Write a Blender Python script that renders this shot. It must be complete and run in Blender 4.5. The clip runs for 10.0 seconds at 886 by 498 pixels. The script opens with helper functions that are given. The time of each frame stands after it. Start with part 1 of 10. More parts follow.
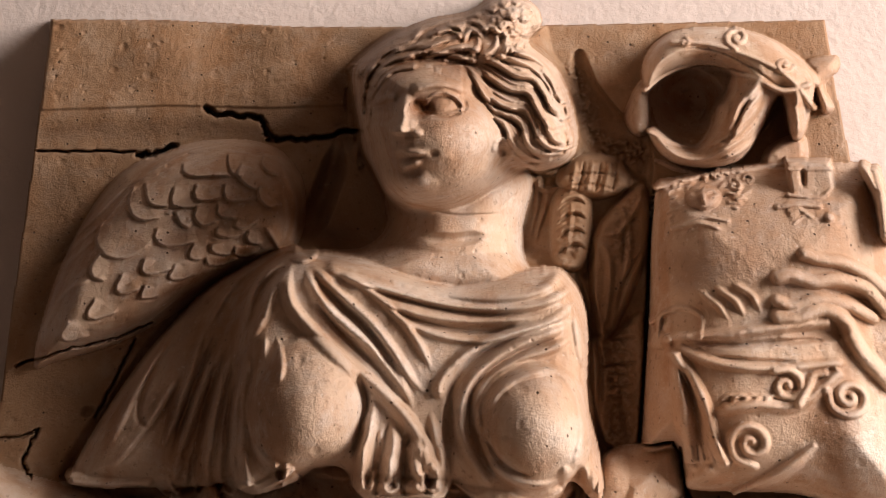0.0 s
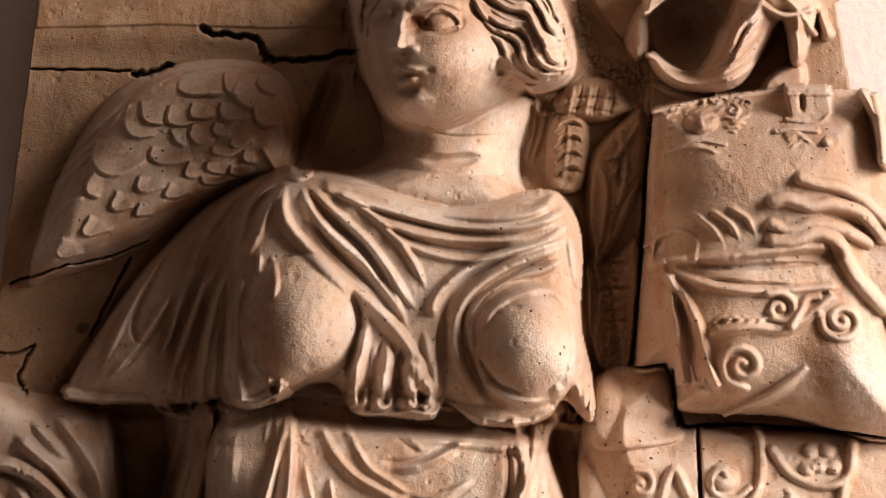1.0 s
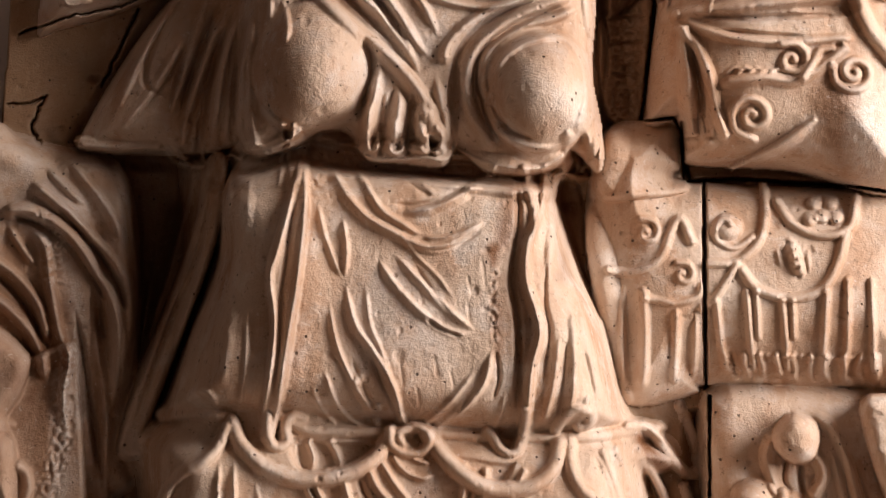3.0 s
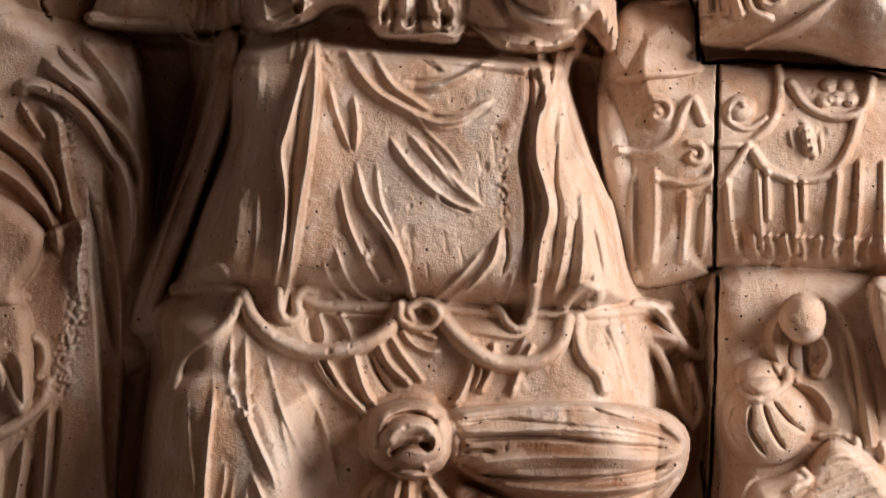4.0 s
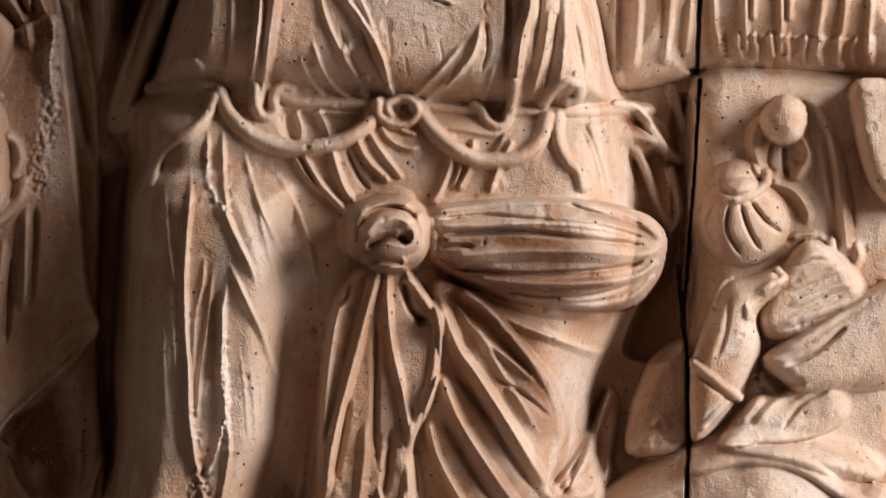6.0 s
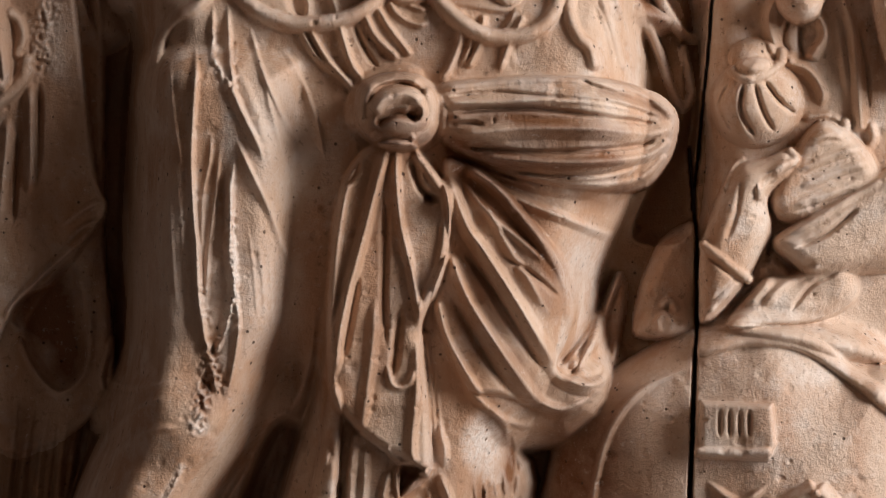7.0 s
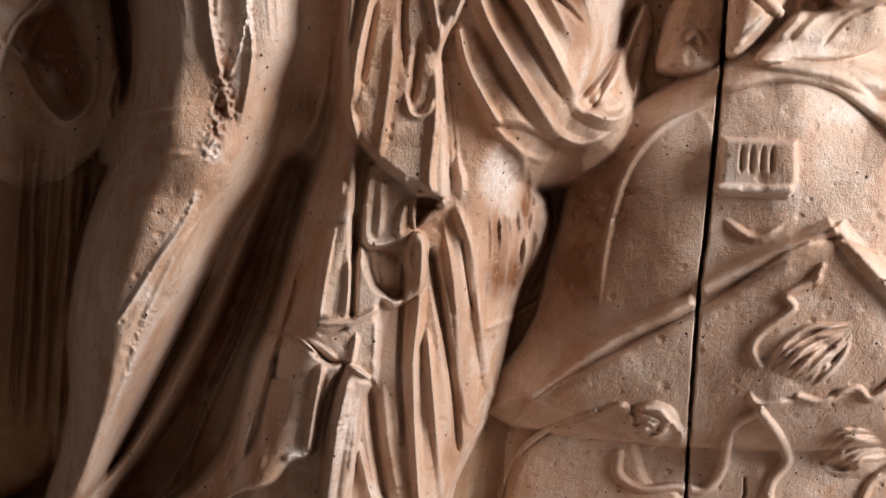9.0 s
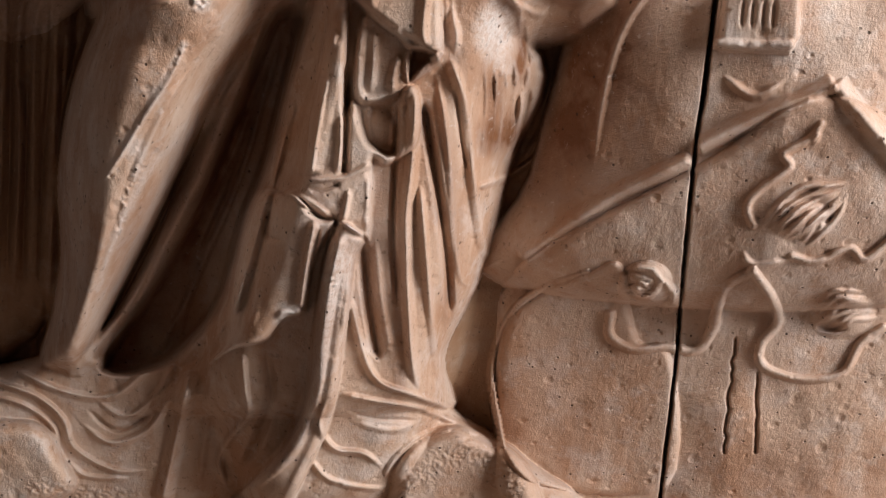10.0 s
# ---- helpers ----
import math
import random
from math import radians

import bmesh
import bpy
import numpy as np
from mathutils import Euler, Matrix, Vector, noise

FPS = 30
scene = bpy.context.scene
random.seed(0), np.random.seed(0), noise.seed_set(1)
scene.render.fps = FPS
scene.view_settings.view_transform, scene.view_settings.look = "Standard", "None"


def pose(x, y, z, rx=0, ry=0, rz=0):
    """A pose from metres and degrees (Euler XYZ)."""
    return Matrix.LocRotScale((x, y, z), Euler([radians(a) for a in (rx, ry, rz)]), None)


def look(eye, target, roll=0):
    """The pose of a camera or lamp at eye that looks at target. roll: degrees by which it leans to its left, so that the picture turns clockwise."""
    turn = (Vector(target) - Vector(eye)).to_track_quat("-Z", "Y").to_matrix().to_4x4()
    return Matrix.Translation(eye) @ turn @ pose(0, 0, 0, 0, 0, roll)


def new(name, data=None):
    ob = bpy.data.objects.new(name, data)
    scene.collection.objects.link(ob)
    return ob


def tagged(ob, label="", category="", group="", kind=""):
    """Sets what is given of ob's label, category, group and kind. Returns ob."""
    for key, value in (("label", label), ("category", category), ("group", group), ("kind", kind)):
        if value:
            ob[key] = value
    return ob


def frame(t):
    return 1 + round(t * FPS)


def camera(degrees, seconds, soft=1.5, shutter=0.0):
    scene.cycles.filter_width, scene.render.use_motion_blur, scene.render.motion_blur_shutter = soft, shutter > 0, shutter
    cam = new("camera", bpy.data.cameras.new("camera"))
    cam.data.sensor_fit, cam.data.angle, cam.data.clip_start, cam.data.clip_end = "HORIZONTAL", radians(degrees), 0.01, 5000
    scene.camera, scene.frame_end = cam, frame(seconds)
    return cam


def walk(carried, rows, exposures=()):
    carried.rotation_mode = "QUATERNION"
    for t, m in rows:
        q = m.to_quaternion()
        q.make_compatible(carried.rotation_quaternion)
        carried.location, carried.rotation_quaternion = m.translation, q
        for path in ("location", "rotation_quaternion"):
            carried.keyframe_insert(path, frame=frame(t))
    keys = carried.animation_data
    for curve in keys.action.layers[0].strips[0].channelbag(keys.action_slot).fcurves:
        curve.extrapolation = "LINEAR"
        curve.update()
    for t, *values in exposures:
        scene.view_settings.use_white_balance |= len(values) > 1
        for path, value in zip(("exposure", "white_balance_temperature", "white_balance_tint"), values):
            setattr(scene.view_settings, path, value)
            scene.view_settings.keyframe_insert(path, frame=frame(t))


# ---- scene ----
cam = camera(41.0, 10.0, soft=1.0)
PATH = [
    (0, (0.059, 0.084, 1.778), (-0.009, 1.931, 2.54), -1.6),
    (0.5, (0.058, 0.09, 1.765), (-0.01, 1.948, 2.502), -1.3),
    (1, (0.062, 0.096, 1.753), (-0.007, 1.978, 2.425), -0.9),
    (1.5, (0.064, 0.101, 1.739), (0.001, 2.01, 2.332), -0.2),
    (2, (0.056, 0.102, 1.725), (-0.003, 2.035, 2.234), -0.4),
    (2.5, (0.048, 0.099, 1.711), (-0.022, 2.052, 2.139), -0.5),
    (4, (0.054, 0.1, 1.668), (-0.049, 2.089, 1.846), 0.3),
    (4.5, (0.054, 0.1, 1.658), (-0.06, 2.093, 1.77), 0.6),
    (5, (0.059, 0.101, 1.65), (-0.036, 2.098, 1.69), 0.7),
    (5.5, (0.059, 0.105, 1.637), (-0.013, 2.104, 1.615), 0.5),
    (7, (0.055, 0.117, 1.596), (-0.026, 2.099, 1.34), 0.6),
    (7.5, (0.05, 0.121, 1.588), (-0.029, 2.089, 1.244), 0.8),
    (8, (0.041, 0.125, 1.576), (-0.033, 2.076, 1.141), 1.1),
    (8.5, (0.032, 0.133, 1.57), (-0.034, 2.06, 1.04), 1.5),
    (9, (0.028, 0.139, 1.55), (-0.032, 2.034, 0.912), 1.6),
    (9.5, (0.036, 0.142, 1.537), (-0.025, 2.001, 0.803), 1.5),
    (10, (0.03, 0.143, 1.523), (-0.012, 1.963, 0.694), 2.1),
]
walk(cam, [(t, look(eye, target, roll)) for t, eye, target, roll in PATH],
     exposures=[(0, 0.02, 7050, 15), (1.5, 0.17, 6850, 13.5), (2.5, 0.14, 6650, 12.5), (4.5, 0.0, 6480, 11), (5.5, 0.0, 6400, 10.5), (7.0, -0.28, 6350, 10), (7.5, -0.13, 6300, 10), (8.2, 0.09, 6230, 10), (9.0, 0.13, 6180, 10), (10.0, 0.0, 6050, 10)])

# ---- light ----
world = bpy.data.worlds.new("sky")
scene.world = world
world.use_nodes = True
sky = world.node_tree.nodes.new("ShaderNodeTexSky")
sky.sky_type, sky.sun_disc, sky.sun_elevation, sky.sun_rotation = "NISHITA", False, radians(40), radians(90)
world.node_tree.links.new(sky.outputs["Color"], world.node_tree.nodes["Background"].inputs["Color"])
world.node_tree.nodes["Background"].inputs["Strength"].default_value = 0.1


def area_light(name, eye, target, wide, high, watts, colour):
    lamp = bpy.data.lights.new(name, "AREA")
    lamp.shape, lamp.size, lamp.size_y, lamp.energy, lamp.color = "RECTANGLE", wide, high, watts, colour
    ob = new(name, lamp)
    ob.matrix_world = look(eye, target)
    return ob


# Daylight enters by the tall window in the wall on the right; a weak unseen fill lamp is added behind.
area_light("window_daylight", (3.36, -0.25, 2.85), (0.0, 1.5, 1.75), 1.7, 2.5, 275, (1.0, 0.925, 0.875))
area_light("fill_light", (-0.4, -6.4, 1.7), (0.0, 1.6, 1.6), 1.2, 2.0, 2, (1.0, 0.86, 0.74))


# ---- materials ----
def material(name):
    m = bpy.data.materials.new(name)
    m.use_nodes = True
    t = m.node_tree
    return m, t, t.nodes["Principled BSDF"]


def node(t, kind, links=(), operation="", attribute="", **values):
    """A node; links are pairs of an input and a socket or a number, values are inputs by name."""
    n = t.nodes.new(kind)
    if operation:
        n.operation = operation
    if attribute:
        n.attribute_name = attribute
    for name, value in values.items():
        n.inputs[name.replace("_", " ")].default_value = value
    for socket, source in links:
        if isinstance(source, bpy.types.NodeSocket):
            t.links.new(source, n.inputs[socket])
        else:
            n.inputs[socket].default_value = source
    return n


def mixed(t, a, b, by, how="MIX"):
    n = t.nodes.new("ShaderNodeMix")
    n.data_type, n.blend_type = "RGBA", how
    for slot, value in ((0, by), (6, a), (7, b)):
        if isinstance(value, bpy.types.NodeSocket):
            t.links.new(value, n.inputs[slot])
        else:
            n.inputs[slot].default_value = value
    return n.outputs[2]


def ramp(t, source, low, high, to_low=0.0, to_high=1.0):
    n = node(t, "ShaderNodeMapRange", [("Value", source)])
    n.inputs["From Min"].default_value, n.inputs["From Max"].default_value = low, high
    n.inputs["To Min"].default_value, n.inputs["To Max"].default_value = to_low, to_high
    return n.outputs["Result"]


def stone(name, base, warm, pale, brown, amount=0.5):
    """Old marble: cream, with ochre patina, pits and fine chisel grain; brown stains with painted shade, pale scuffs
    with painted ridge highlights.
    """
    m, t, p = material(name)
    where = node(t, "ShaderNodeTexCoord").outputs["Object"]
    tall = node(t, "ShaderNodeMapping", [("Vector", where)])
    tall.inputs["Scale"].default_value = (1.0, 1.0, 0.28)
    broad = node(t, "ShaderNodeTexNoise", [("Vector", where)], Scale=3.2, Detail=6.0, Roughness=0.6).outputs["Fac"]
    runs = node(t, "ShaderNodeTexNoise", [("Vector", tall.outputs["Vector"])], Scale=16.0, Detail=7.0, Roughness=0.62).outputs["Fac"]
    cloud = node(t, "ShaderNodeTexNoise", [("Vector", where)], Scale=22.0, Detail=8.0, Roughness=0.65).outputs["Fac"]
    grain = node(t, "ShaderNodeTexNoise", [("Vector", where)], Scale=330.0, Detail=3.0, Roughness=0.6).outputs["Fac"]
    fine = node(t, "ShaderNodeTexNoise", [("Vector", where)], Scale=95.0, Detail=6.0, Roughness=0.7).outputs["Fac"]
    stain_shade = node(t, "ShaderNodeAttribute", attribute="stain_shade").outputs["Fac"]
    scuff_highlight = node(t, "ShaderNodeAttribute", attribute="pale").outputs["Fac"]
    c = mixed(t, base, warm, ramp(t, runs, 0.44, 0.60, 0.0, amount))
    c = mixed(t, c, pale, ramp(t, cloud, 0.50, 0.64, 0.0, 0.6))
    c = mixed(t, c, warm, ramp(t, broad, 0.48, 0.66, 0.0, amount * 0.8))
    # brown mask: stains, and shade painted into recesses
    stained = node(t, "ShaderNodeMath", [(0, stain_shade), (1, ramp(t, cloud, 0.3, 0.6, 0.45, 1.0))], operation="MULTIPLY").outputs[0]
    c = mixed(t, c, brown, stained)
    # pale mask: scuffs, and highlights painted along raised edges
    lightened = node(t, "ShaderNodeMath", [(0, scuff_highlight), (1, ramp(t, fine, 0.38, 0.56, 0.3, 1.0))], operation="MULTIPLY").outputs[0]
    c = mixed(t, c, pale, lightened)
    c = mixed(t, c, (0.16, 0.09, 0.05, 1), ramp(t, fine, 0.58, 0.70, 0.0, 0.6))
    c = mixed(t, c, pale, ramp(t, fine, 0.40, 0.30, 0.0, 0.45))
    pits = node(t, "ShaderNodeTexVoronoi", [("Vector", where)], Scale=55.0).outputs["Distance"]
    pit = ramp(t, pits, 0.06, 0.12, 1.0, 0.0)
    some = ramp(t, cloud, 0.46, 0.50)
    pit = node(t, "ShaderNodeMath", [(0, pit), (1, some)], operation="MULTIPLY").outputs[0]
    c = mixed(t, c, (0.10, 0.06, 0.04, 1), node(t, "ShaderNodeMath", [(0, pit), (1, 0.85)], operation="MULTIPLY").outputs[0])
    t.links.new(c, p.inputs["Base Color"])
    t.links.new(ramp(t, cloud, 0.3, 0.7, 0.68, 0.48), p.inputs["Roughness"])
    p.inputs["Specular IOR Level"].default_value = 0.38
    height = node(t, "ShaderNodeMath", [(0, fine), (1, 0.55)], operation="MULTIPLY").outputs[0]
    height = node(t, "ShaderNodeMath", [(0, grain), (1, 0.3), (2, height)], operation="MULTIPLY_ADD").outputs[0]
    height = node(t, "ShaderNodeMath", [(0, pit), (1, -0.9), (2, height)], operation="MULTIPLY_ADD").outputs[0]
    height = node(t, "ShaderNodeMath", [(0, runs), (1, 0.8), (2, height)], operation="MULTIPLY_ADD").outputs[0]
    bump = node(t, "ShaderNodeBump", [("Height", height)], Strength=0.9, Distance=0.004)
    t.links.new(bump.outputs["Normal"], p.inputs["Normal"])
    return m


def plaster(name, colour, rough=0.9, lumps=0.5):
    m, t, p = material(name)
    where = node(t, "ShaderNodeTexCoord").outputs["Object"]
    broad = node(t, "ShaderNodeTexNoise", [("Vector", where)], Scale=2.5, Detail=5.0).outputs["Fac"]
    small = node(t, "ShaderNodeTexNoise", [("Vector", where)], Scale=55.0, Detail=5.0, Roughness=0.6).outputs["Fac"]
    dark = tuple(0.86 * v for v in colour[:3]) + (1,)
    t.links.new(mixed(t, colour, dark, ramp(t, broad, 0.35, 0.7)), p.inputs["Base Color"])
    p.inputs["Roughness"].default_value = rough
    bump = node(t, "ShaderNodeBump", [("Height", small)], Strength=lumps, Distance=0.006)
    t.links.new(bump.outputs["Normal"], p.inputs["Normal"])
    return m


MARBLE = stone("cream_marble", (0.60, 0.45, 0.34, 1), (0.44, 0.25, 0.145, 1), (0.69, 0.61, 0.545, 1), (0.20, 0.085, 0.035, 1), 0.75)
GROUND_MARBLE = stone("ochre_marble", (0.37, 0.232, 0.14, 1), (0.30, 0.155, 0.075, 1), (0.46, 0.34, 0.25, 1), (0.15, 0.075, 0.035, 1), 0.7)
WHITE_PLASTER = plaster("white_plaster", (0.72, 0.63, 0.595, 1))
OCHRE_PLASTER = plaster("ochre_plaster", (0.24, 0.175, 0.13, 1))
FLOOR_STONE = plaster("floor_stone", (0.24, 0.20, 0.17, 1), 0.55, 0.15)


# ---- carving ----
# The relief is carved on a grid over the panel's face (u across, v up, metres). It is shaped to fit the
# camera's view: heights run along rays towards the camera's eye, which lifts as it tilts up.
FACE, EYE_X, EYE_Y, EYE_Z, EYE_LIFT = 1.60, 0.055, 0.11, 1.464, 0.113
CELL, U0, U1, V0, V1 = 0.0017, -0.76, 0.80, 0.36, 2.92
us, vs = np.arange(U0, U1, CELL), np.arange(V0, V1, CELL)
H = np.zeros((len(vs), len(us)))
KIND = np.zeros(H.shape, np.int8)
STAIN_SHADE = np.zeros(H.shape)
PALE = np.zeros(H.shape)


def bend(points, closed=False, steps=5):
    """A smooth line through the points."""
    p = np.array(points, float)
    if len(p) < 3:
        return p
    q = np.vstack([p[-1:], p, p[:2]]) if closed else np.vstack([2 * p[0] - p[1], p, 2 * p[-1] - p[-2]])
    t = np.linspace(0, 1, steps, endpoint=False)[:, None]
    out = []
    for a, b, c, d in zip(q, q[1:], q[2:], q[3:]):
        out.append(0.5 * (2 * b + (c - a) * t + (2 * a - 5 * b + 4 * c - d) * t**2 + (3 * b - a - 3 * c + d) * t**3))
    return np.vstack(out + ([] if closed else [p[-1:]]))


def window(p, grow):
    """The part of the grid round some points."""
    a, b = p.min(0) - grow, p.max(0) + grow
    i0, i1 = np.searchsorted(us, (a[0], b[0]))
    j0, j1 = np.searchsorted(vs, (a[1], b[1]))
    return slice(j0, j1), slice(i0, i1)


def near(p, x, y):
    """For each place: the distance to a line, how far along it lies (0 to 1), and its side."""
    best, along, side = np.full(x.shape, 1e9), np.zeros(x.shape), np.zeros(x.shape)
    run = np.r_[0, np.cumsum(np.hypot(*np.diff(p, axis=0).T))]
    for n in range(len(p) - 1):
        ax, ay = p[n]
        dx, dy = p[n + 1] - p[n]
        l2 = dx * dx + dy * dy + 1e-12
        t = np.clip(((x - ax) * dx + (y - ay) * dy) / l2, 0, 1)
        ex, ey = x - ax - t * dx, y - ay - t * dy
        d = ex * ex + ey * ey
        m = d < best
        best[m] = d[m]
        along[m] = (run[n] + t[m] * (run[n + 1] - run[n])) / run[-1]
        side[m] = np.sign(dx * ey - dy * ex)[m]
    return np.sqrt(best), along, side


def inside(p, x, y):
    got = np.zeros(x.shape, bool)
    for (ax, ay), (bx, by) in zip(p, np.roll(p, -1, 0)):
        if ay != by:
            got ^= ((ay > y) != (by > y)) & (x < (bx - ax) * (y - ay) / (by - ay) + ax)
    return got


def form(points, rise, soft, base=0.0, add=False, kind=0, sharp=False):
    """A rounded body inside an outline: it rises from base by rise within soft metres of its edge."""
    p = np.array(points, float) if sharp else bend(points, True)
    w = window(p, 0.0)
    x, y = np.meshgrid(us[w[1]], vs[w[0]])
    m = inside(p, x, y)
    d = near(np.vstack([p, p[:1]]), x, y)[0]
    t = np.clip(d / soft, 0, 1)
    z = rise * np.sqrt(1 - (1 - t) ** 2)
    h = H[w]
    h[m] = (h + z)[m] if add else np.maximum(h, base + z)[m]
    if kind:
        KIND[w][m] = kind


def ball(centre, rx, ry, rise, turn=0.0, power=0.0, kind=0):
    """A swelling, or a hollow, added to what is there."""
    rise = min(max(rise, -1.5 * min(rx, ry)), 0.9 * min(rx, ry))
    power = power or (0.7 if min(rx, ry) < 0.018 else 1.3)
    c, r = np.array(centre, float), max(rx, ry)
    w = window(c[None], r)
    x, y = np.meshgrid(us[w[1]] - c[0], vs[w[0]] - c[1])
    a = math.radians(turn)
    q = ((x * math.cos(a) + y * math.sin(a)) / rx) ** 2 + ((y * math.cos(a) - x * math.sin(a)) / ry) ** 2
    H[w] += rise * np.clip(1 - q, 0, 1) ** power
    if kind:
        KIND[w][q < 1] = kind


def fold(points, wide, rise, lean=0.0, ends=(0.3, 0.3), kind=0):
    """A ridge (or, with a negative rise, a groove) along a line; lean makes its left or right flank the steep one."""
    rise = min(max(rise, -1.3 * wide), 0.95 * wide)
    p = bend(points)
    w = window(p, wide * 1.4)
    x, y = np.meshgrid(us[w[1]], vs[w[0]])
    d, t, s = near(p, x, y)
    reach = wide * (1 - lean * s)
    a = np.clip(t / max(ends[0], 1e-3), 0, 1) * np.clip((1 - t) / max(ends[1], 1e-3), 0, 1) if ends else 1.0
    a = a * a * (3 - 2 * a) if ends else a
    q = np.clip(d / np.maximum(reach * (0.35 + 0.65 * a), 1e-4), 0, 1)
    H[w] += rise * a * (1 - q * q) ** 1.5
    if kind:
        KIND[w][(q < 1) & (a > 0.05)] = kind


def cord(points, wide, rise, kind=0):
    """A round cord or rim that rides over what it crosses."""
    rise = min(rise, wide)
    p = bend(points)
    w = window(p, wide)
    x, y = np.meshgrid(us[w[1]], vs[w[0]])
    d, t, _ = near(p, x, y)
    i = np.clip(((p[:, 0] - U0) / CELL).astype(int), 0, len(us) - 1)
    j = np.clip(((p[:, 1] - V0) / CELL).astype(int), 0, len(vs) - 1)
    under = H[j, i]
    under = np.maximum(under, np.maximum(np.r_[under[1:], under[-1:]], np.r_[under[:1], under[:-1]]))
    for n in range(14):
        under = np.r_[under[:1], (under[:-2] + under[1:-1] * 2 + under[2:]) / 4, under[-1:]] if len(under) > 2 else under
    run = np.r_[0, np.cumsum(np.hypot(*np.diff(p, axis=0).T))]
    z = np.interp(t, run / run[-1], under) + rise * (1.25 * np.sqrt(np.clip(1 - (d / wide) ** 2, 0, 1)) - 0.25)
    h = H[w]
    m = d < wide
    h[m] = np.maximum(h, z)[m]
    if kind:
        KIND[w][m] = kind


def crack(points, wide, deep, jag=0.004):
    """A ragged open joint."""
    p = np.array(points, float)
    n = np.linspace(0, len(p) - 1, 8 * (len(p) - 1) + 1)
    p = np.stack([np.interp(n, range(len(p)), c) for c in p.T], 1)
    p[1:-1] += np.random.uniform(-jag, jag, p[1:-1].shape)
    w = window(p, wide * 2)
    x, y = np.meshgrid(us[w[1]], vs[w[0]])
    d, t, s = near(p, x, y)
    H[w] -= deep * np.clip(1.6 - d / wide * 1.6, 0, 1)


def ease(points, cells, grow=0.0):
    """Softens what lies inside an outline."""
    p = bend(points, True)
    w = window(p, grow)
    x, y = np.meshgrid(us[w[1]], vs[w[0]])
    m = inside(p, x, y)
    d = near(np.vstack([p, p[:1]]), x, y)[0]
    k = np.clip(d / (cells * CELL), 0, 1) * m
    b = H[w].copy()
    for n in range(cells):
        b[1:-1, 1:-1] = (b[1:-1, 1:-1] * 2 + b[:-2, 1:-1] + b[2:, 1:-1] + b[1:-1, :-2] + b[1:-1, 2:]) / 6
    H[w] = H[w] * (1 - k) + b * k


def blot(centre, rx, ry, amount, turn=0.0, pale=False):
    """A brown patch, used for stains and for painted shade; with pale, a light one."""
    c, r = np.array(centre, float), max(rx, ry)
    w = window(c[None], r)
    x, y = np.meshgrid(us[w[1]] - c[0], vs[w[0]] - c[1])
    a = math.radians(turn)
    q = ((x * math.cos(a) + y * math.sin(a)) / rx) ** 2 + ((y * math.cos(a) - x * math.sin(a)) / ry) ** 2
    (PALE if pale else STAIN_SHADE)[w] += amount * np.clip(1 - q, 0, 1)


def streak(points, wide, amount, pale=False):
    """A long brown mark along a line, for stains and painted shade; with pale, a light one."""
    p = bend(points)
    w = window(p, wide)
    x, y = np.meshgrid(us[w[1]], vs[w[0]])
    d = near(p, x, y)[0]
    (PALE if pale else STAIN_SHADE)[w] += amount * np.clip(1 - d / wide, 0, 1)


def cut(points, level, soft):
    """Sinks what lies inside an outline to a level."""
    p = bend(points, True)
    w = window(p, 0.0)
    x, y = np.meshgrid(us[w[1]], vs[w[0]])
    m = inside(p, x, y)
    k = np.clip(near(np.vstack([p, p[:1]]), x, y)[0] / soft, 0, 1) * m
    k = k * k * (3 - 2 * k)
    H[w] = H[w] * (1 - k) + np.minimum(H[w], level) * k


def sheaf(a, b, count, wide, rise, wave=0.0, ends=(0.25, 0.35), lean=0.0, kind=0):
    """A run of ridges that pass from the line a to the line b, each a little different."""
    a, b = bend(a, steps=8), bend(b, steps=8)
    n = np.linspace(0, 1, 9)
    a, b = (np.stack([np.interp(n, np.linspace(0, 1, len(c)), v) for v in c.T], 1) for c in (a, b))
    for k in np.linspace(0, 1, count):
        p = a * (1 - k) + b * k
        if wave:
            across = np.stack([-np.gradient(p[:, 1]), np.gradient(p[:, 0])], 1)
            across /= np.hypot(*across.T)[:, None] + 1e-9
            p = p + across * (wave * np.sin(n * random.uniform(7, 11) + random.uniform(0, 6)))[:, None]
        s = random.uniform(0.75, 1.25)
        fold(p[:: 2], wide * s, rise * random.uniform(0.7, 1.3), lean, ends, kind)


def coil(centre, r, turns, wide, rise, start=0.0, way=1, kind=0):
    """A carved spiral scroll."""
    t = np.linspace(0.12, 1, int(14 * turns))
    a = math.radians(start) + way * t * turns * 2 * math.pi
    cord(np.stack([centre[0] + r * t * np.cos(a), centre[1] + r * t * np.sin(a)], 1)[::2], wide, rise, kind)


def ridge(points, above, below, rise, full=0.45, ends=(0.2, 0.2), kind=0):
    """A crested fold with flanks of two widths (a negative rise cuts a crease); full rounds its back into a tube."""
    p = bend(points)
    w = window(p, max(above, below))
    x, y = np.meshgrid(us[w[1]], vs[w[0]])
    d, t, s = near(p, x, y)
    a = np.clip(t / max(ends[0], 1e-3), 0, 1) * np.clip((1 - t) / max(ends[1], 1e-3), 0, 1)
    a = a * a * (3 - 2 * a)
    q = np.clip(d / (np.where(s > 0, above, below) * (0.4 + 0.6 * a)), 0, 1)
    H[w] += rise * a * ((1 - full) * (1 - q) ** 1.5 + full * np.sqrt(1 - q * q))
    if kind:
        KIND[w][(q < 1) & (a > 0.05)] = kind


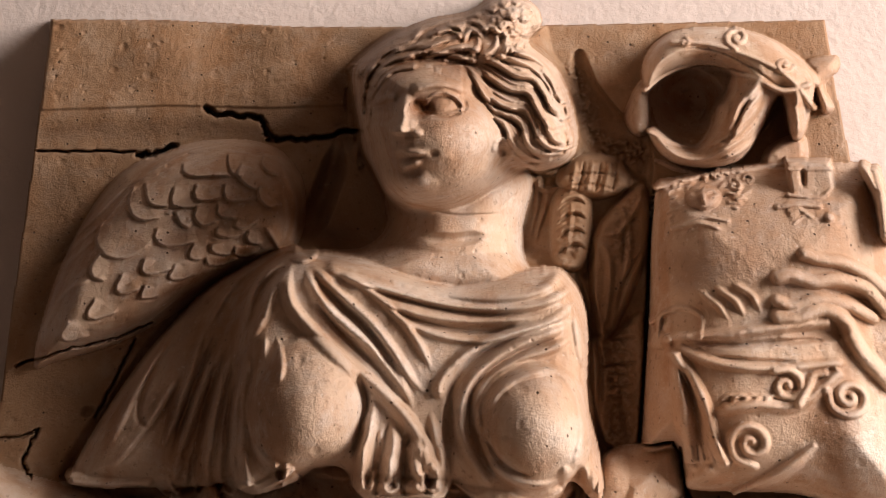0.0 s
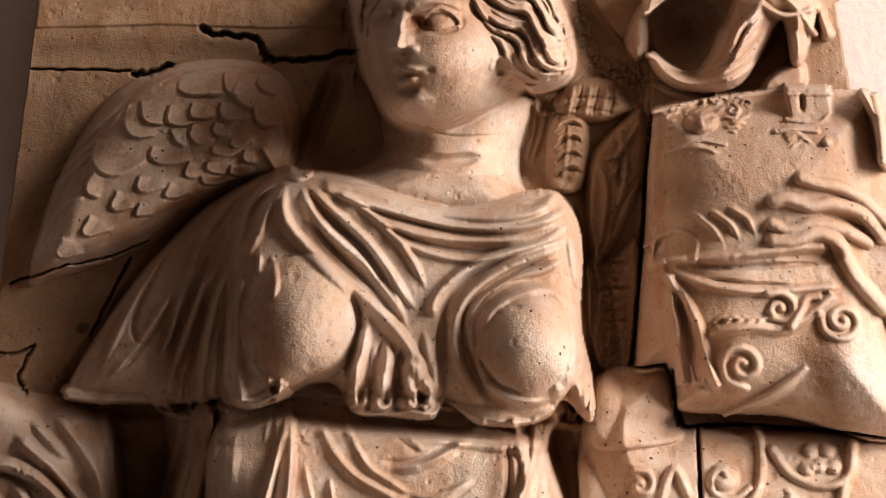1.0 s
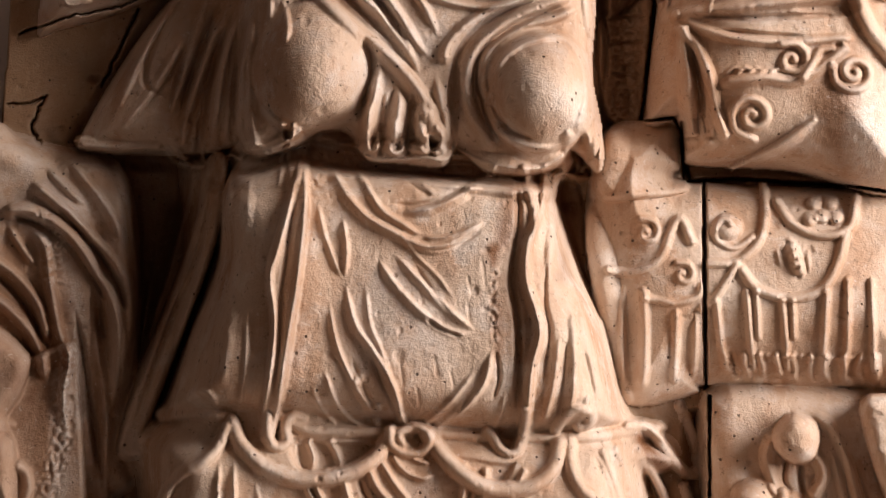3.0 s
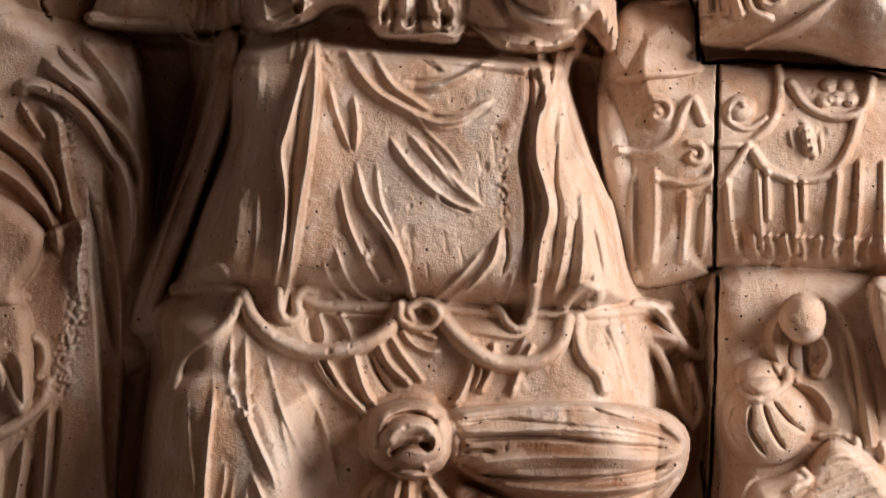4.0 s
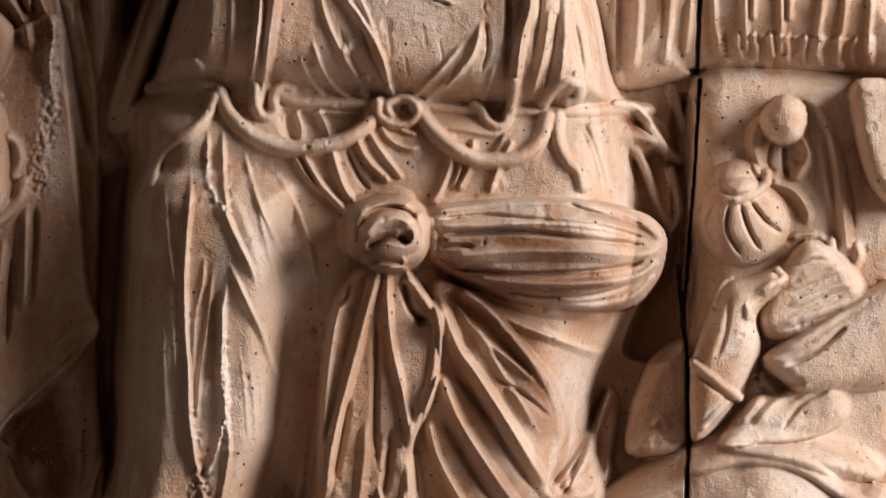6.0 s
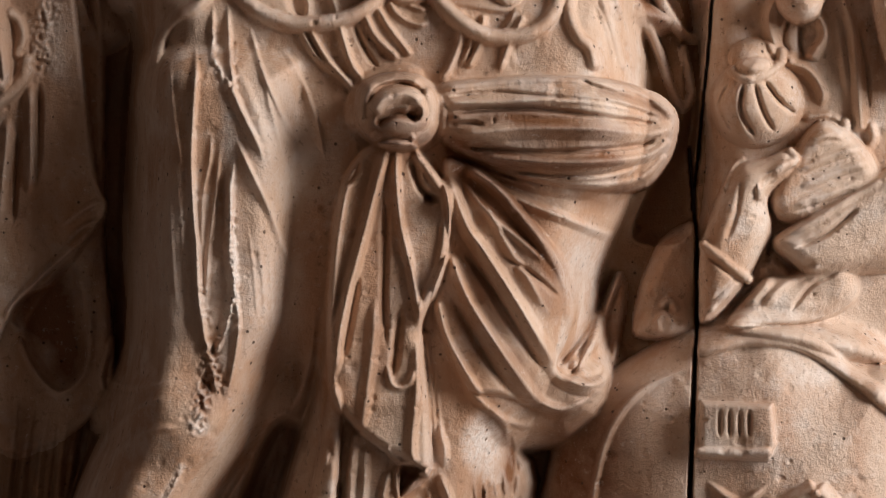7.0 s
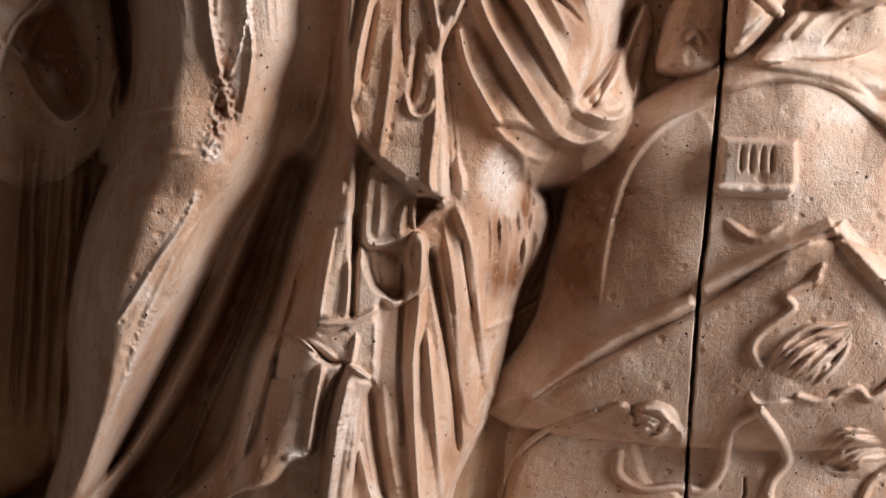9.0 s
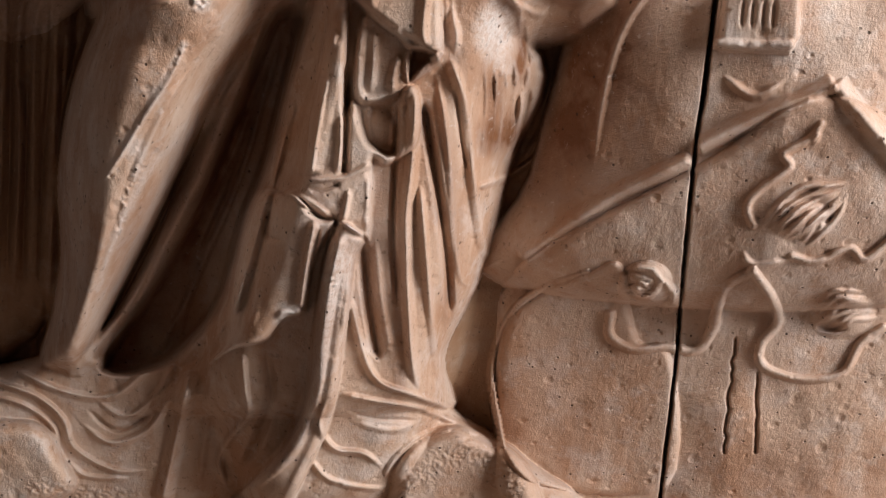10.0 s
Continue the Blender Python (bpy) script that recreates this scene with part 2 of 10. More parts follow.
def step(points, wide, rise, ends=(0.1, 0.1)):
    """The free edge of a layer: a sharp rise on one side of a line that dies away behind it."""
    p = bend(points)
    w = window(p, wide)
    x, y = np.meshgrid(us[w[1]], vs[w[0]])
    d, t, s = near(p, x, y)
    a = np.clip(t / ends[0], 0, 1) * np.clip((1 - t) / ends[1], 0, 1)
    H[w] += np.where(s > 0, rise * a * np.clip(1 - d / wide, 0, 1) ** 1.2, 0)


def roughen(points, wide, amount):
    """Broken, pitted stone along a line, pale where it has been bared."""
    p = bend(points) if len(points) > 2 else np.array(points, float)
    w = window(p, wide)
    x, y = np.meshgrid(us[w[1]], vs[w[0]])
    k = np.clip(1.4 - 1.4 * near(p, x, y)[0] / wide, 0, 1)
    lumps = CHIPS.normal(size=x.shape)
    for n in range(2):
        lumps[1:-1, 1:-1] = (lumps[1:-1, 1:-1] + lumps[:-2, 1:-1] + lumps[2:, 1:-1] + lumps[1:-1, :-2] + lumps[1:-1, 2:]) / 3
    H[w] += amount * k * np.clip(lumps, -1.2, 0.8)
    PALE[w] += 0.25 * k * (lumps > 0.2)


def tilt(points, low, high, rise, soft):
    """Leans what lies inside an outline: nothing at u = low, the whole rise at u = high."""
    p = bend(points, True)
    w = window(p, 0.0)
    x, y = np.meshgrid(us[w[1]], vs[w[0]])
    k = np.clip(near(np.vstack([p, p[:1]]), x, y)[0] / soft, 0, 1) * inside(p, x, y)
    H[w] += rise * np.clip((x - low) / (high - low), 0, 1) * k * k * (3 - 2 * k)


def swell(points, rise, soft):
    """Lifts a whole body gently towards the viewer."""
    p = bend(points, True)
    w = window(p, 0.0)
    x, y = np.meshgrid(us[w[1]], vs[w[0]])
    k = np.clip(near(np.vstack([p, p[:1]]), x, y)[0] / soft, 0, 1) * inside(p, x, y)
    H[w] += rise * k * (2 - k)


CHIPS = np.random.default_rng(11)


def slab(points, kind):
    """Makes the background inside an outline a stone of its own."""
    p = np.array(points, float)
    w = window(p, 0.0)
    x, y = np.meshgrid(us[w[1]], vs[w[0]])
    KIND[w][inside(p, x, y) & (KIND[w] == 1)] = kind


form([(-0.587, 2.81), (-0.404, 2.798), (-0.213, 2.775), (0.026, 2.761), (0.576, 2.742), (0.574, 2.625), (0.58, 2.4), (0.6, 2.1), (0.66, 1.6), (0.74, 1.0), (0.76, 0.4), (-0.66, 0.4), (-0.62, 0.9), (-0.6, 1.6), (-0.594, 2.343), (-0.589, 2.583)], 0.0, 0.0037, kind=1, sharp=True)
# the wing and the large forms of the figure
form([(-0.556, 2.264), (-0.534, 2.395), (-0.484, 2.51), (-0.431, 2.561), (-0.341, 2.589), (-0.25, 2.58), (-0.204, 2.537), (-0.19, 2.482), (-0.205, 2.414), (-0.283, 2.383), (-0.374, 2.321), (-0.449, 2.284), (-0.525, 2.263)], 0.05, 0.0517, kind=2)
form([(-0.277, 2.129), (-0.29, 2.076), (-0.299, 2.001), (-0.311, 1.927), (-0.34, 1.826), (-0.366, 1.756), (-0.37, 1.673), (0.244, 1.668), (0.22, 1.75), (0.198, 1.82), (0.176, 1.877), (0.149, 1.92), (0.132, 1.964), (0.124, 2.053), (0.144, 2.121)], 0.085, 0.0739, kind=2)
form([(-0.645, 2.09), (-0.509, 2.099), (-0.44, 2.079), (-0.41, 2.002), (-0.4, 1.856), (-0.404, 1.715), (-0.418, 1.646), (-0.61, 1.648)], 0.05, 0.0443, kind=2)
form([(-0.359, 2.108), (-0.309, 2.084), (-0.326, 1.927), (-0.376, 1.812), (-0.421, 1.696), (-0.444, 1.717), (-0.378, 1.855), (-0.345, 1.957)], 0.03, 0.0222, kind=2)
form([(-0.288, 2.064), (-0.301, 1.953), (-0.336, 1.85), (-0.363, 1.77), (-0.37, 1.748), (-0.165, 1.738), (-0.021, 1.722), (0.122, 1.716), (0.221, 1.731), (0.214, 1.759), (0.193, 1.859), (0.164, 1.932), (0.135, 2.019), (0.128, 2.09)], 0.10, 0.0665, base=0.025, kind=2)
form([(-0.688, 2.096), (-0.521, 2.086), (-0.455, 2.019), (-0.433, 1.879), (-0.432, 1.696), (-0.435, 1.551), (-0.444, 1.465), (-0.472, 1.422), (-0.664, 1.404)], 0.06, 0.0443, base=0.01, kind=2)
form([(-0.367, 1.753), (-0.394, 1.646), (-0.409, 1.502), (-0.415, 1.386), (-0.41, 1.285), (-0.428, 1.14), (0.164, 1.152), (0.19, 1.367), (0.221, 1.453), (0.244, 1.539), (0.236, 1.687), (0.221, 1.743)], 0.11, 0.0887, kind=2)
form([(-0.734, 0.458), (-0.607, 0.445), (-0.401, 0.448), (-0.146, 0.463), (0.156, 0.492), (0.276, 0.449), (0.722, 0.476), (0.734, 0.415), (-0.754, 0.32)], 0.06, 0.0296, base=0.01, kind=1)
form([(-0.236, 1.221), (-0.347, 0.957), (-0.463, 0.732), (-0.55, 0.673), (-0.634, 0.645), (-0.702, 0.627), (-0.739, 0.367), (0.159, 0.423), (0.128, 0.53), (0.017, 0.611), (-0.001, 0.685), (0.055, 0.838), (0.078, 0.978), (0.112, 1.131), (-0.077, 1.228)], 0.06, 0.0517, base=0.02, kind=2)
form([(-0.648, 1.022), (-0.7, 0.646), (-0.552, 0.727), (-0.514, 0.949), (-0.481, 1.134), (-0.45, 1.314), (-0.608, 1.308)], 0.05, 0.0443, kind=1)
form([(-0.156, 1.559), (0.191, 1.581), (0.189, 1.407), (0.165, 1.289), (0.129, 1.196), (0.089, 1.166), (0.064, 1.075), (0.039, 0.965), (0.029, 0.834), (0.004, 0.692), (-0.011, 0.584), (-0.444, 0.562), (-0.314, 0.749), (-0.247, 0.953), (-0.185, 1.156), (-0.163, 1.298)], 0.105, 0.0665, kind=2)
cut([(-0.163, 1.326), (-0.185, 1.227), (-0.228, 1.154), (-0.282, 1.062), (-0.346, 0.925), (-0.432, 0.769), (-0.503, 0.66), (-0.374, 0.658), (-0.295, 0.853), (-0.231, 1.017), (-0.163, 1.171), (-0.156, 1.299)], 0.02, 0.0333)
form([(-0.375, 1.649), (-0.398, 1.495), (-0.409, 1.364), (-0.417, 1.259), (-0.446, 1.162), (-0.487, 1.071), (-0.52, 0.942), (-0.528, 0.825), (-0.549, 0.737), (-0.577, 0.647), (-0.52, 0.65), (-0.459, 0.759), (-0.376, 0.916), (-0.304, 1.058), (-0.251, 1.128), (-0.208, 1.202), (-0.193, 1.297), (-0.18, 1.432), (-0.172, 1.559), (-0.181, 1.649)], 0.13, 0.0702, base=0.02, kind=2)
ease([(-0.639, 2.098), (-0.292, 2.13), (0.155, 2.121), (0.239, 1.711), (0.233, 1.579), (-0.598, 1.585)], 12)
cut([(-0.284, 2.098), (-0.202, 2.113), (-0.127, 2.1), (-0.009, 2.084), (0.146, 2.075), (0.156, 2.029), (-0.009, 2.04), (-0.127, 2.052), (-0.201, 2.064), (-0.275, 2.054)], 0.05, 0.0163)
ease([(-0.488, 1.763), (0.266, 1.774), (0.218, 1.291), (0.085, 0.826), (-0.654, 0.801)], 8)
ease([(-0.394, 1.558), (-0.521, 0.942), (-0.577, 0.647), (-0.512, 0.651), (-0.199, 1.191), (-0.176, 1.559)], 14)
form([(-0.189, 2.411), (-0.299, 2.377), (-0.373, 2.305), (-0.433, 2.22), (-0.488, 2.115), (-0.478, 2.093), (-0.367, 2.087), (-0.272, 2.105), (-0.238, 2.204)], 0.055, 0.0591, base=0.045, kind=2)
form([(-0.189, 2.413), (-0.244, 2.394), (-0.281, 2.323), (-0.288, 2.213), (-0.28, 2.113), (-0.253, 2.083), (-0.198, 2.097), (-0.169, 2.115), (-0.132, 2.11), (-0.11, 2.075), (-0.066, 2.07), (-0.009, 2.065), (0.007, 2.092), (0.042, 2.06), (0.099, 2.053), (0.142, 2.064), (0.16, 2.085), (0.192, 2.055), (0.198, 2.112), (0.187, 2.188), (0.195, 2.297), (0.176, 2.355), (0.139, 2.373), (0.014, 2.354), (-0.102, 2.396)], 0.04, 0.0443, base=0.085, kind=2)
ball((-0.185, 2.201), 0.0798, 0.0946, 0.05, power=0.85)
ball((0.118, 2.165), 0.0798, 0.0843, 0.05, power=0.8)
form([(-0.07, 2.512), (-0.074, 2.442), (-0.11, 2.41), (-0.173, 2.409), (-0.126, 2.366), (-0.017, 2.329), (0.09, 2.325), (0.161, 2.353), (0.12, 2.374), (0.115, 2.433), (0.127, 2.52), (0.02, 2.543)], 0.11, 0.0813, kind=2)
# head
form([(-0.11, 2.69), (-0.109, 2.577), (-0.092, 2.531), (-0.07, 2.485), (-0.03, 2.466), (0.018, 2.469), (0.074, 2.496), (0.119, 2.522), (0.165, 2.541), (0.186, 2.562), (0.186, 2.627), (0.165, 2.685), (0.125, 2.721), (0.025, 2.741), (-0.059, 2.731)], 0.075, 0.0813, base=0.095, kind=2)
form([(-0.123, 2.691), (-0.11, 2.599), (-0.1, 2.651), (-0.087, 2.681), (-0.059, 2.705), (-0.021, 2.714), (0.025, 2.708), (0.053, 2.689), (0.075, 2.656), (0.09, 2.622), (0.103, 2.586), (0.125, 2.553), (0.135, 2.52), (0.18, 2.531), (0.2, 2.562), (0.196, 2.626), (0.178, 2.684), (0.139, 2.73), (0.16, 2.763), (0.146, 2.799), (0.096, 2.815), (0.052, 2.789), (-0.008, 2.778), (-0.059, 2.756), (-0.102, 2.724)], 0.05, 0.0443, base=0.10, kind=2)
form([(-0.087, 2.681), (-0.059, 2.705), (-0.021, 2.714), (0.025, 2.708), (0.053, 2.689), (0.075, 2.656), (0.09, 2.622), (0.103, 2.582), (0.15, 2.559), (0.186, 2.567), (0.19, 2.63), (0.17, 2.688), (0.131, 2.728), (0.077, 2.749), (-0.008, 2.748), (-0.059, 2.727), (-0.089, 2.702)], 0.04, 0.037, base=0.128, kind=2)
ease([(-0.132, 2.79), (0.027, 2.811), (0.182, 2.822), (0.234, 2.606), (0.225, 2.489), (0.095, 2.421), (-0.11, 2.427), (-0.143, 2.534)], 12)
# face
ball((-0.007, 2.596), 0.0924, 0.0739, 0.024)
ball((-0.009, 2.684), 0.0813, 0.0443, 0.012)
ball((0.011, 2.636), 0.0355, 0.0177, -0.016)
ball((-0.025, 2.634), 0.0222, 0.0163, -0.0112)
ball((-0.077, 2.629), 0.0222, 0.0192, -0.0128)
ball((0.011, 2.639), 0.0229, 0.0126, 0.0136)
ball((-0.078, 2.629), 0.0148, 0.0096, 0.0104)
cord([(-0.017, 2.636), (-0.007, 2.655), (0.01, 2.661), (0.028, 2.652), (0.042, 2.633)], 0.0033, 0.0048)
cord([(-0.015, 2.632), (0.003, 2.625), (0.022, 2.626), (0.041, 2.632)], 0.0026, 0.0032)
cord([(-0.092, 2.631), (-0.083, 2.639), (-0.07, 2.638), (-0.063, 2.63)], 0.003, 0.004)
cord([(-0.09, 2.624), (-0.077, 2.62), (-0.064, 2.625)], 0.0022, 0.0024)
fold([(-0.038, 2.651), (-0.026, 2.669), (0.005, 2.674), (0.038, 2.664), (0.058, 2.644)], 0.0111, 0.008, ends=(0.2,0.3))
fold([(-0.057, 2.65), (-0.072, 2.656), (-0.092, 2.646)], 0.0089, 0.0072, ends=(0.2,0.2))
fold([(-0.041, 2.672), (-0.047, 2.64), (-0.054, 2.613), (-0.057, 2.597)], 0.0126, 0.024, ends=(0.45,0.02))
fold([(-0.04, 2.663), (-0.044, 2.631), (-0.047, 2.597)], 0.0192, 0.0096, ends=(0.4,0.05))
ball((-0.054, 2.602), 0.0126, 0.0096, 0.008)
ball((-0.029, 2.598), 0.0089, 0.0074, 0.0088)
ball((-0.062, 2.6), 0.0059, 0.0052, 0.0056)
ball((-0.04, 2.59), 0.0067, 0.003, -0.008)
ball((-0.058, 2.591), 0.0037, 0.0022, -0.0064)
fold([(-0.049, 2.585), (-0.052, 2.574)], 0.0059, -0.004)
fold([(-0.064, 2.563), (-0.052, 2.571), (-0.04, 2.567), (-0.01, 2.563)], 0.0067, 0.008)
fold([(-0.066, 2.557), (-0.05, 2.557), (-0.033, 2.557), (-0.009, 2.562)], 0.003, -0.0088)
fold([(-0.06, 2.547), (-0.045, 2.546), (-0.02, 2.552)], 0.0081, 0.0088)
fold([(-0.056, 2.534), (-0.039, 2.533), (-0.021, 2.538)], 0.0089, -0.0064)
ball((-0.044, 2.51), 0.0443, 0.034, 0.010)
ball((-0.006, 2.563), 0.0067, 0.0052, -0.0048)
cord([(0.082, 2.563), (0.086, 2.577), (0.099, 2.579), (0.109, 2.57), (0.106, 2.552), (0.092, 2.537)], 0.0044, 0.0096)
ball((0.093, 2.559), 0.0074, 0.0096, -0.0112)
# brown round hairline, eye, nose and mouth; paler right cheek
streak([(-0.068, 2.711), (-0.009, 2.717), (0.05, 2.695)], 0.037, 0.5)
streak([(-0.023, 2.629), (0.002, 2.615), (-0.007, 2.597)], 0.0296, 0.45)
blot((-0.019, 2.643), 0.0296, 0.0222, 0.5)
streak([(-0.11, 2.712), (-0.059, 2.757), (0.009, 2.769), (0.078, 2.79)], 0.0296, 0.6)
blot((-0.085, 2.655), 0.0443, 0.0296, 0.4)
blot((-0.045, 2.549), 0.0443, 0.0296, 0.35)
blot((0.062, 2.584), 0.0517, 0.0443, 0.5, pale=True)
# hair
ridge([(0.049, 2.691), (0.065, 2.662), (0.081, 2.646), (0.105, 2.631), (0.129, 2.625), (0.14, 2.606), (0.147, 2.578), (0.162, 2.563), (0.185, 2.567)], 0.00592, 0.00592, 0.00962, full=0.5, ends=(0.15, 0.02))
ridge([(0.062, 2.7), (0.082, 2.68), (0.11, 2.659), (0.135, 2.653), (0.146, 2.634), (0.157, 2.61), (0.172, 2.595), (0.187, 2.603)], 0.00592, 0.00592, 0.00962, full=0.5, ends=(0.15, 0.02))
ridge([(0.067, 2.714), (0.091, 2.703), (0.119, 2.682), (0.144, 2.676), (0.159, 2.652), (0.166, 2.628), (0.184, 2.618)], 0.00592, 0.00592, 0.00962, full=0.5, ends=(0.15, 0.02))
ridge([(0.041, 2.709), (0.061, 2.679), (0.071, 2.652), (0.088, 2.627), (0.108, 2.617), (0.124, 2.602), (0.13, 2.574), (0.145, 2.553), (0.169, 2.552), (0.188, 2.557)], 0.00592, 0.00592, 0.00962, full=0.5, ends=(0.15, 0.02))
ridge([(0.078, 2.628), (0.095, 2.608), (0.106, 2.585), (0.117, 2.561), (0.137, 2.545), (0.163, 2.543)], 0.00592, 0.00592, 0.00962, full=0.5, ends=(0.15, 0.02))
ridge([(0.092, 2.718), (0.121, 2.706), (0.145, 2.695), (0.164, 2.67), (0.175, 2.641)], 0.00592, 0.00592, 0.00962, full=0.5, ends=(0.15, 0.02))
ridge([(0.113, 2.724), (0.142, 2.71), (0.161, 2.69), (0.176, 2.66), (0.186, 2.627)], 0.00592, 0.00592, 0.00962, full=0.5, ends=(0.15, 0.02))
ridge([(0.097, 2.59), (0.104, 2.571), (0.113, 2.552), (0.13, 2.536)], 0.00592, 0.00592, 0.00962, full=0.5, ends=(0.15, 0.02))
ridge([(0.138, 2.643), (0.149, 2.619), (0.158, 2.596), (0.175, 2.583)], 0.00592, 0.00592, 0.00962, full=0.5, ends=(0.15, 0.02))
ridge([(0.123, 2.591), (0.134, 2.565), (0.154, 2.557)], 0.00592, 0.00592, 0.00962, full=0.5, ends=(0.15, 0.02))
ridge([(0.136, 2.529), (0.153, 2.512), (0.179, 2.518)], 0.00592, 0.00592, 0.00962, full=0.5, ends=(0.15, 0.02))
ridge([(0.129, 2.513), (0.147, 2.489), (0.171, 2.491)], 0.00592, 0.00592, 0.00962, full=0.5, ends=(0.15, 0.02))
ridge([(0.124, 2.534), (0.139, 2.52), (0.142, 2.497)], 0.00592, 0.00592, 0.00962, full=0.5, ends=(0.15, 0.02))
ridge([(0.054, 2.699), (0.07, 2.67), (0.086, 2.655), (0.11, 2.639), (0.134, 2.633), (0.146, 2.614), (0.152, 2.586), (0.167, 2.571), (0.19, 2.575)], 0.00296, 0.0037, 0.00444, full=0.5, ends=(0.2, 0.05))
ridge([(0.067, 2.708), (0.087, 2.688), (0.115, 2.667), (0.14, 2.661), (0.151, 2.642), (0.162, 2.618), (0.178, 2.603), (0.193, 2.612)], 0.00296, 0.0037, 0.00444, full=0.5, ends=(0.2, 0.05))
ridge([(0.072, 2.723), (0.097, 2.712), (0.125, 2.691), (0.149, 2.685), (0.165, 2.66), (0.171, 2.636), (0.19, 2.626)], 0.00296, 0.0037, 0.00444, full=0.5, ends=(0.2, 0.05))
ridge([(0.047, 2.717), (0.066, 2.687), (0.076, 2.66), (0.093, 2.635), (0.113, 2.625), (0.129, 2.61), (0.136, 2.582), (0.151, 2.561), (0.175, 2.56), (0.194, 2.565)], 0.00296, 0.0037, 0.00444, full=0.5, ends=(0.2, 0.05))
ridge([(0.083, 2.636), (0.101, 2.616), (0.112, 2.593), (0.123, 2.569), (0.142, 2.553), (0.169, 2.551)], 0.00296, 0.0037, 0.00444, full=0.5, ends=(0.2, 0.05))
ridge([(0.097, 2.726), (0.126, 2.715), (0.151, 2.704), (0.17, 2.679), (0.18, 2.65)], 0.00296, 0.0037, 0.00444, full=0.5, ends=(0.2, 0.05))
ridge([(0.119, 2.733), (0.147, 2.719), (0.167, 2.698), (0.182, 2.669), (0.192, 2.635)], 0.00296, 0.0037, 0.00444, full=0.5, ends=(0.2, 0.05))
ridge([(0.045, 2.683), (0.06, 2.653), (0.076, 2.638), (0.1, 2.623), (0.124, 2.617), (0.136, 2.598), (0.142, 2.57), (0.158, 2.556), (0.18, 2.559)], 0.0037, 0.0037, -0.00814, full=0.2, ends=(0.15, 0.15))
ridge([(0.066, 2.663), (0.082, 2.648), (0.106, 2.633), (0.131, 2.627), (0.142, 2.608), (0.148, 2.58), (0.164, 2.565), (0.187, 2.569)], 0.00222, 0.00222, -0.0037, full=0.2)
ridge([(0.057, 2.692), (0.077, 2.671), (0.106, 2.651), (0.13, 2.645), (0.141, 2.625), (0.152, 2.602), (0.168, 2.587), (0.183, 2.595)], 0.0037, 0.0037, -0.00814, full=0.2, ends=(0.15, 0.15))
ridge([(0.084, 2.682), (0.112, 2.661), (0.136, 2.655), (0.148, 2.635), (0.158, 2.611), (0.174, 2.597), (0.189, 2.605)], 0.00222, 0.00222, -0.0037, full=0.2)
ridge([(0.062, 2.706), (0.087, 2.695), (0.115, 2.674), (0.139, 2.668), (0.155, 2.643), (0.161, 2.62), (0.18, 2.609)], 0.0037, 0.0037, -0.00814, full=0.2, ends=(0.15, 0.15))
ridge([(0.093, 2.705), (0.121, 2.684), (0.146, 2.678), (0.161, 2.654), (0.168, 2.63), (0.186, 2.619)], 0.00222, 0.00222, -0.0037, full=0.2)
ridge([(0.037, 2.7), (0.057, 2.671), (0.066, 2.643), (0.084, 2.619), (0.104, 2.609), (0.119, 2.594), (0.126, 2.566), (0.141, 2.545), (0.165, 2.544), (0.184, 2.549)], 0.0037, 0.0037, -0.00814, full=0.2, ends=(0.15, 0.15))
ridge([(0.063, 2.681), (0.073, 2.654), (0.09, 2.629), (0.11, 2.619), (0.125, 2.604), (0.132, 2.576), (0.147, 2.555), (0.171, 2.554), (0.19, 2.558)], 0.00222, 0.00222, -0.0037, full=0.2)
ridge([(0.074, 2.62), (0.091, 2.6), (0.102, 2.577), (0.113, 2.553), (0.132, 2.537), (0.159, 2.536)], 0.0037, 0.0037, -0.00814, full=0.2, ends=(0.15, 0.15))
ridge([(0.097, 2.61), (0.108, 2.586), (0.119, 2.563), (0.139, 2.547), (0.165, 2.545)], 0.00222, 0.00222, -0.0037, full=0.2)
ridge([(0.087, 2.709), (0.116, 2.698), (0.14, 2.687), (0.16, 2.662), (0.17, 2.633)], 0.0037, 0.0037, -0.00814, full=0.2, ends=(0.15, 0.15))
ridge([(0.122, 2.708), (0.147, 2.697), (0.166, 2.672), (0.177, 2.643)], 0.00222, 0.00222, -0.0037, full=0.2)
ridge([(0.109, 2.716), (0.137, 2.702), (0.157, 2.681), (0.172, 2.652), (0.182, 2.619)], 0.0037, 0.0037, -0.00814, full=0.2, ends=(0.15, 0.15))
ridge([(0.143, 2.712), (0.163, 2.692), (0.178, 2.662), (0.188, 2.629)], 0.00222, 0.00222, -0.0037, full=0.2)
ridge([(-0.059, 2.712), (-0.026, 2.726), (0.017, 2.744), (0.055, 2.751)], 0.00592, 0.00592, 0.00888, full=0.5, ends=(0.1, 0.1))
ridge([(-0.056, 2.704), (-0.022, 2.717), (0.02, 2.734), (0.058, 2.742)], 0.00296, 0.00296, -0.0074, full=0.2)
ridge([(-0.022, 2.717), (0.017, 2.728), (0.044, 2.732), (0.071, 2.723)], 0.00592, 0.00592, 0.00888, full=0.5, ends=(0.1, 0.1))
ridge([(-0.018, 2.708), (0.02, 2.719), (0.047, 2.723), (0.074, 2.714)], 0.00296, 0.00296, -0.0074, full=0.2)
ridge([(-0.068, 2.729), (-0.038, 2.737), (-0.008, 2.741), (0.026, 2.753)], 0.00592, 0.00592, 0.00888, full=0.5, ends=(0.1, 0.1))
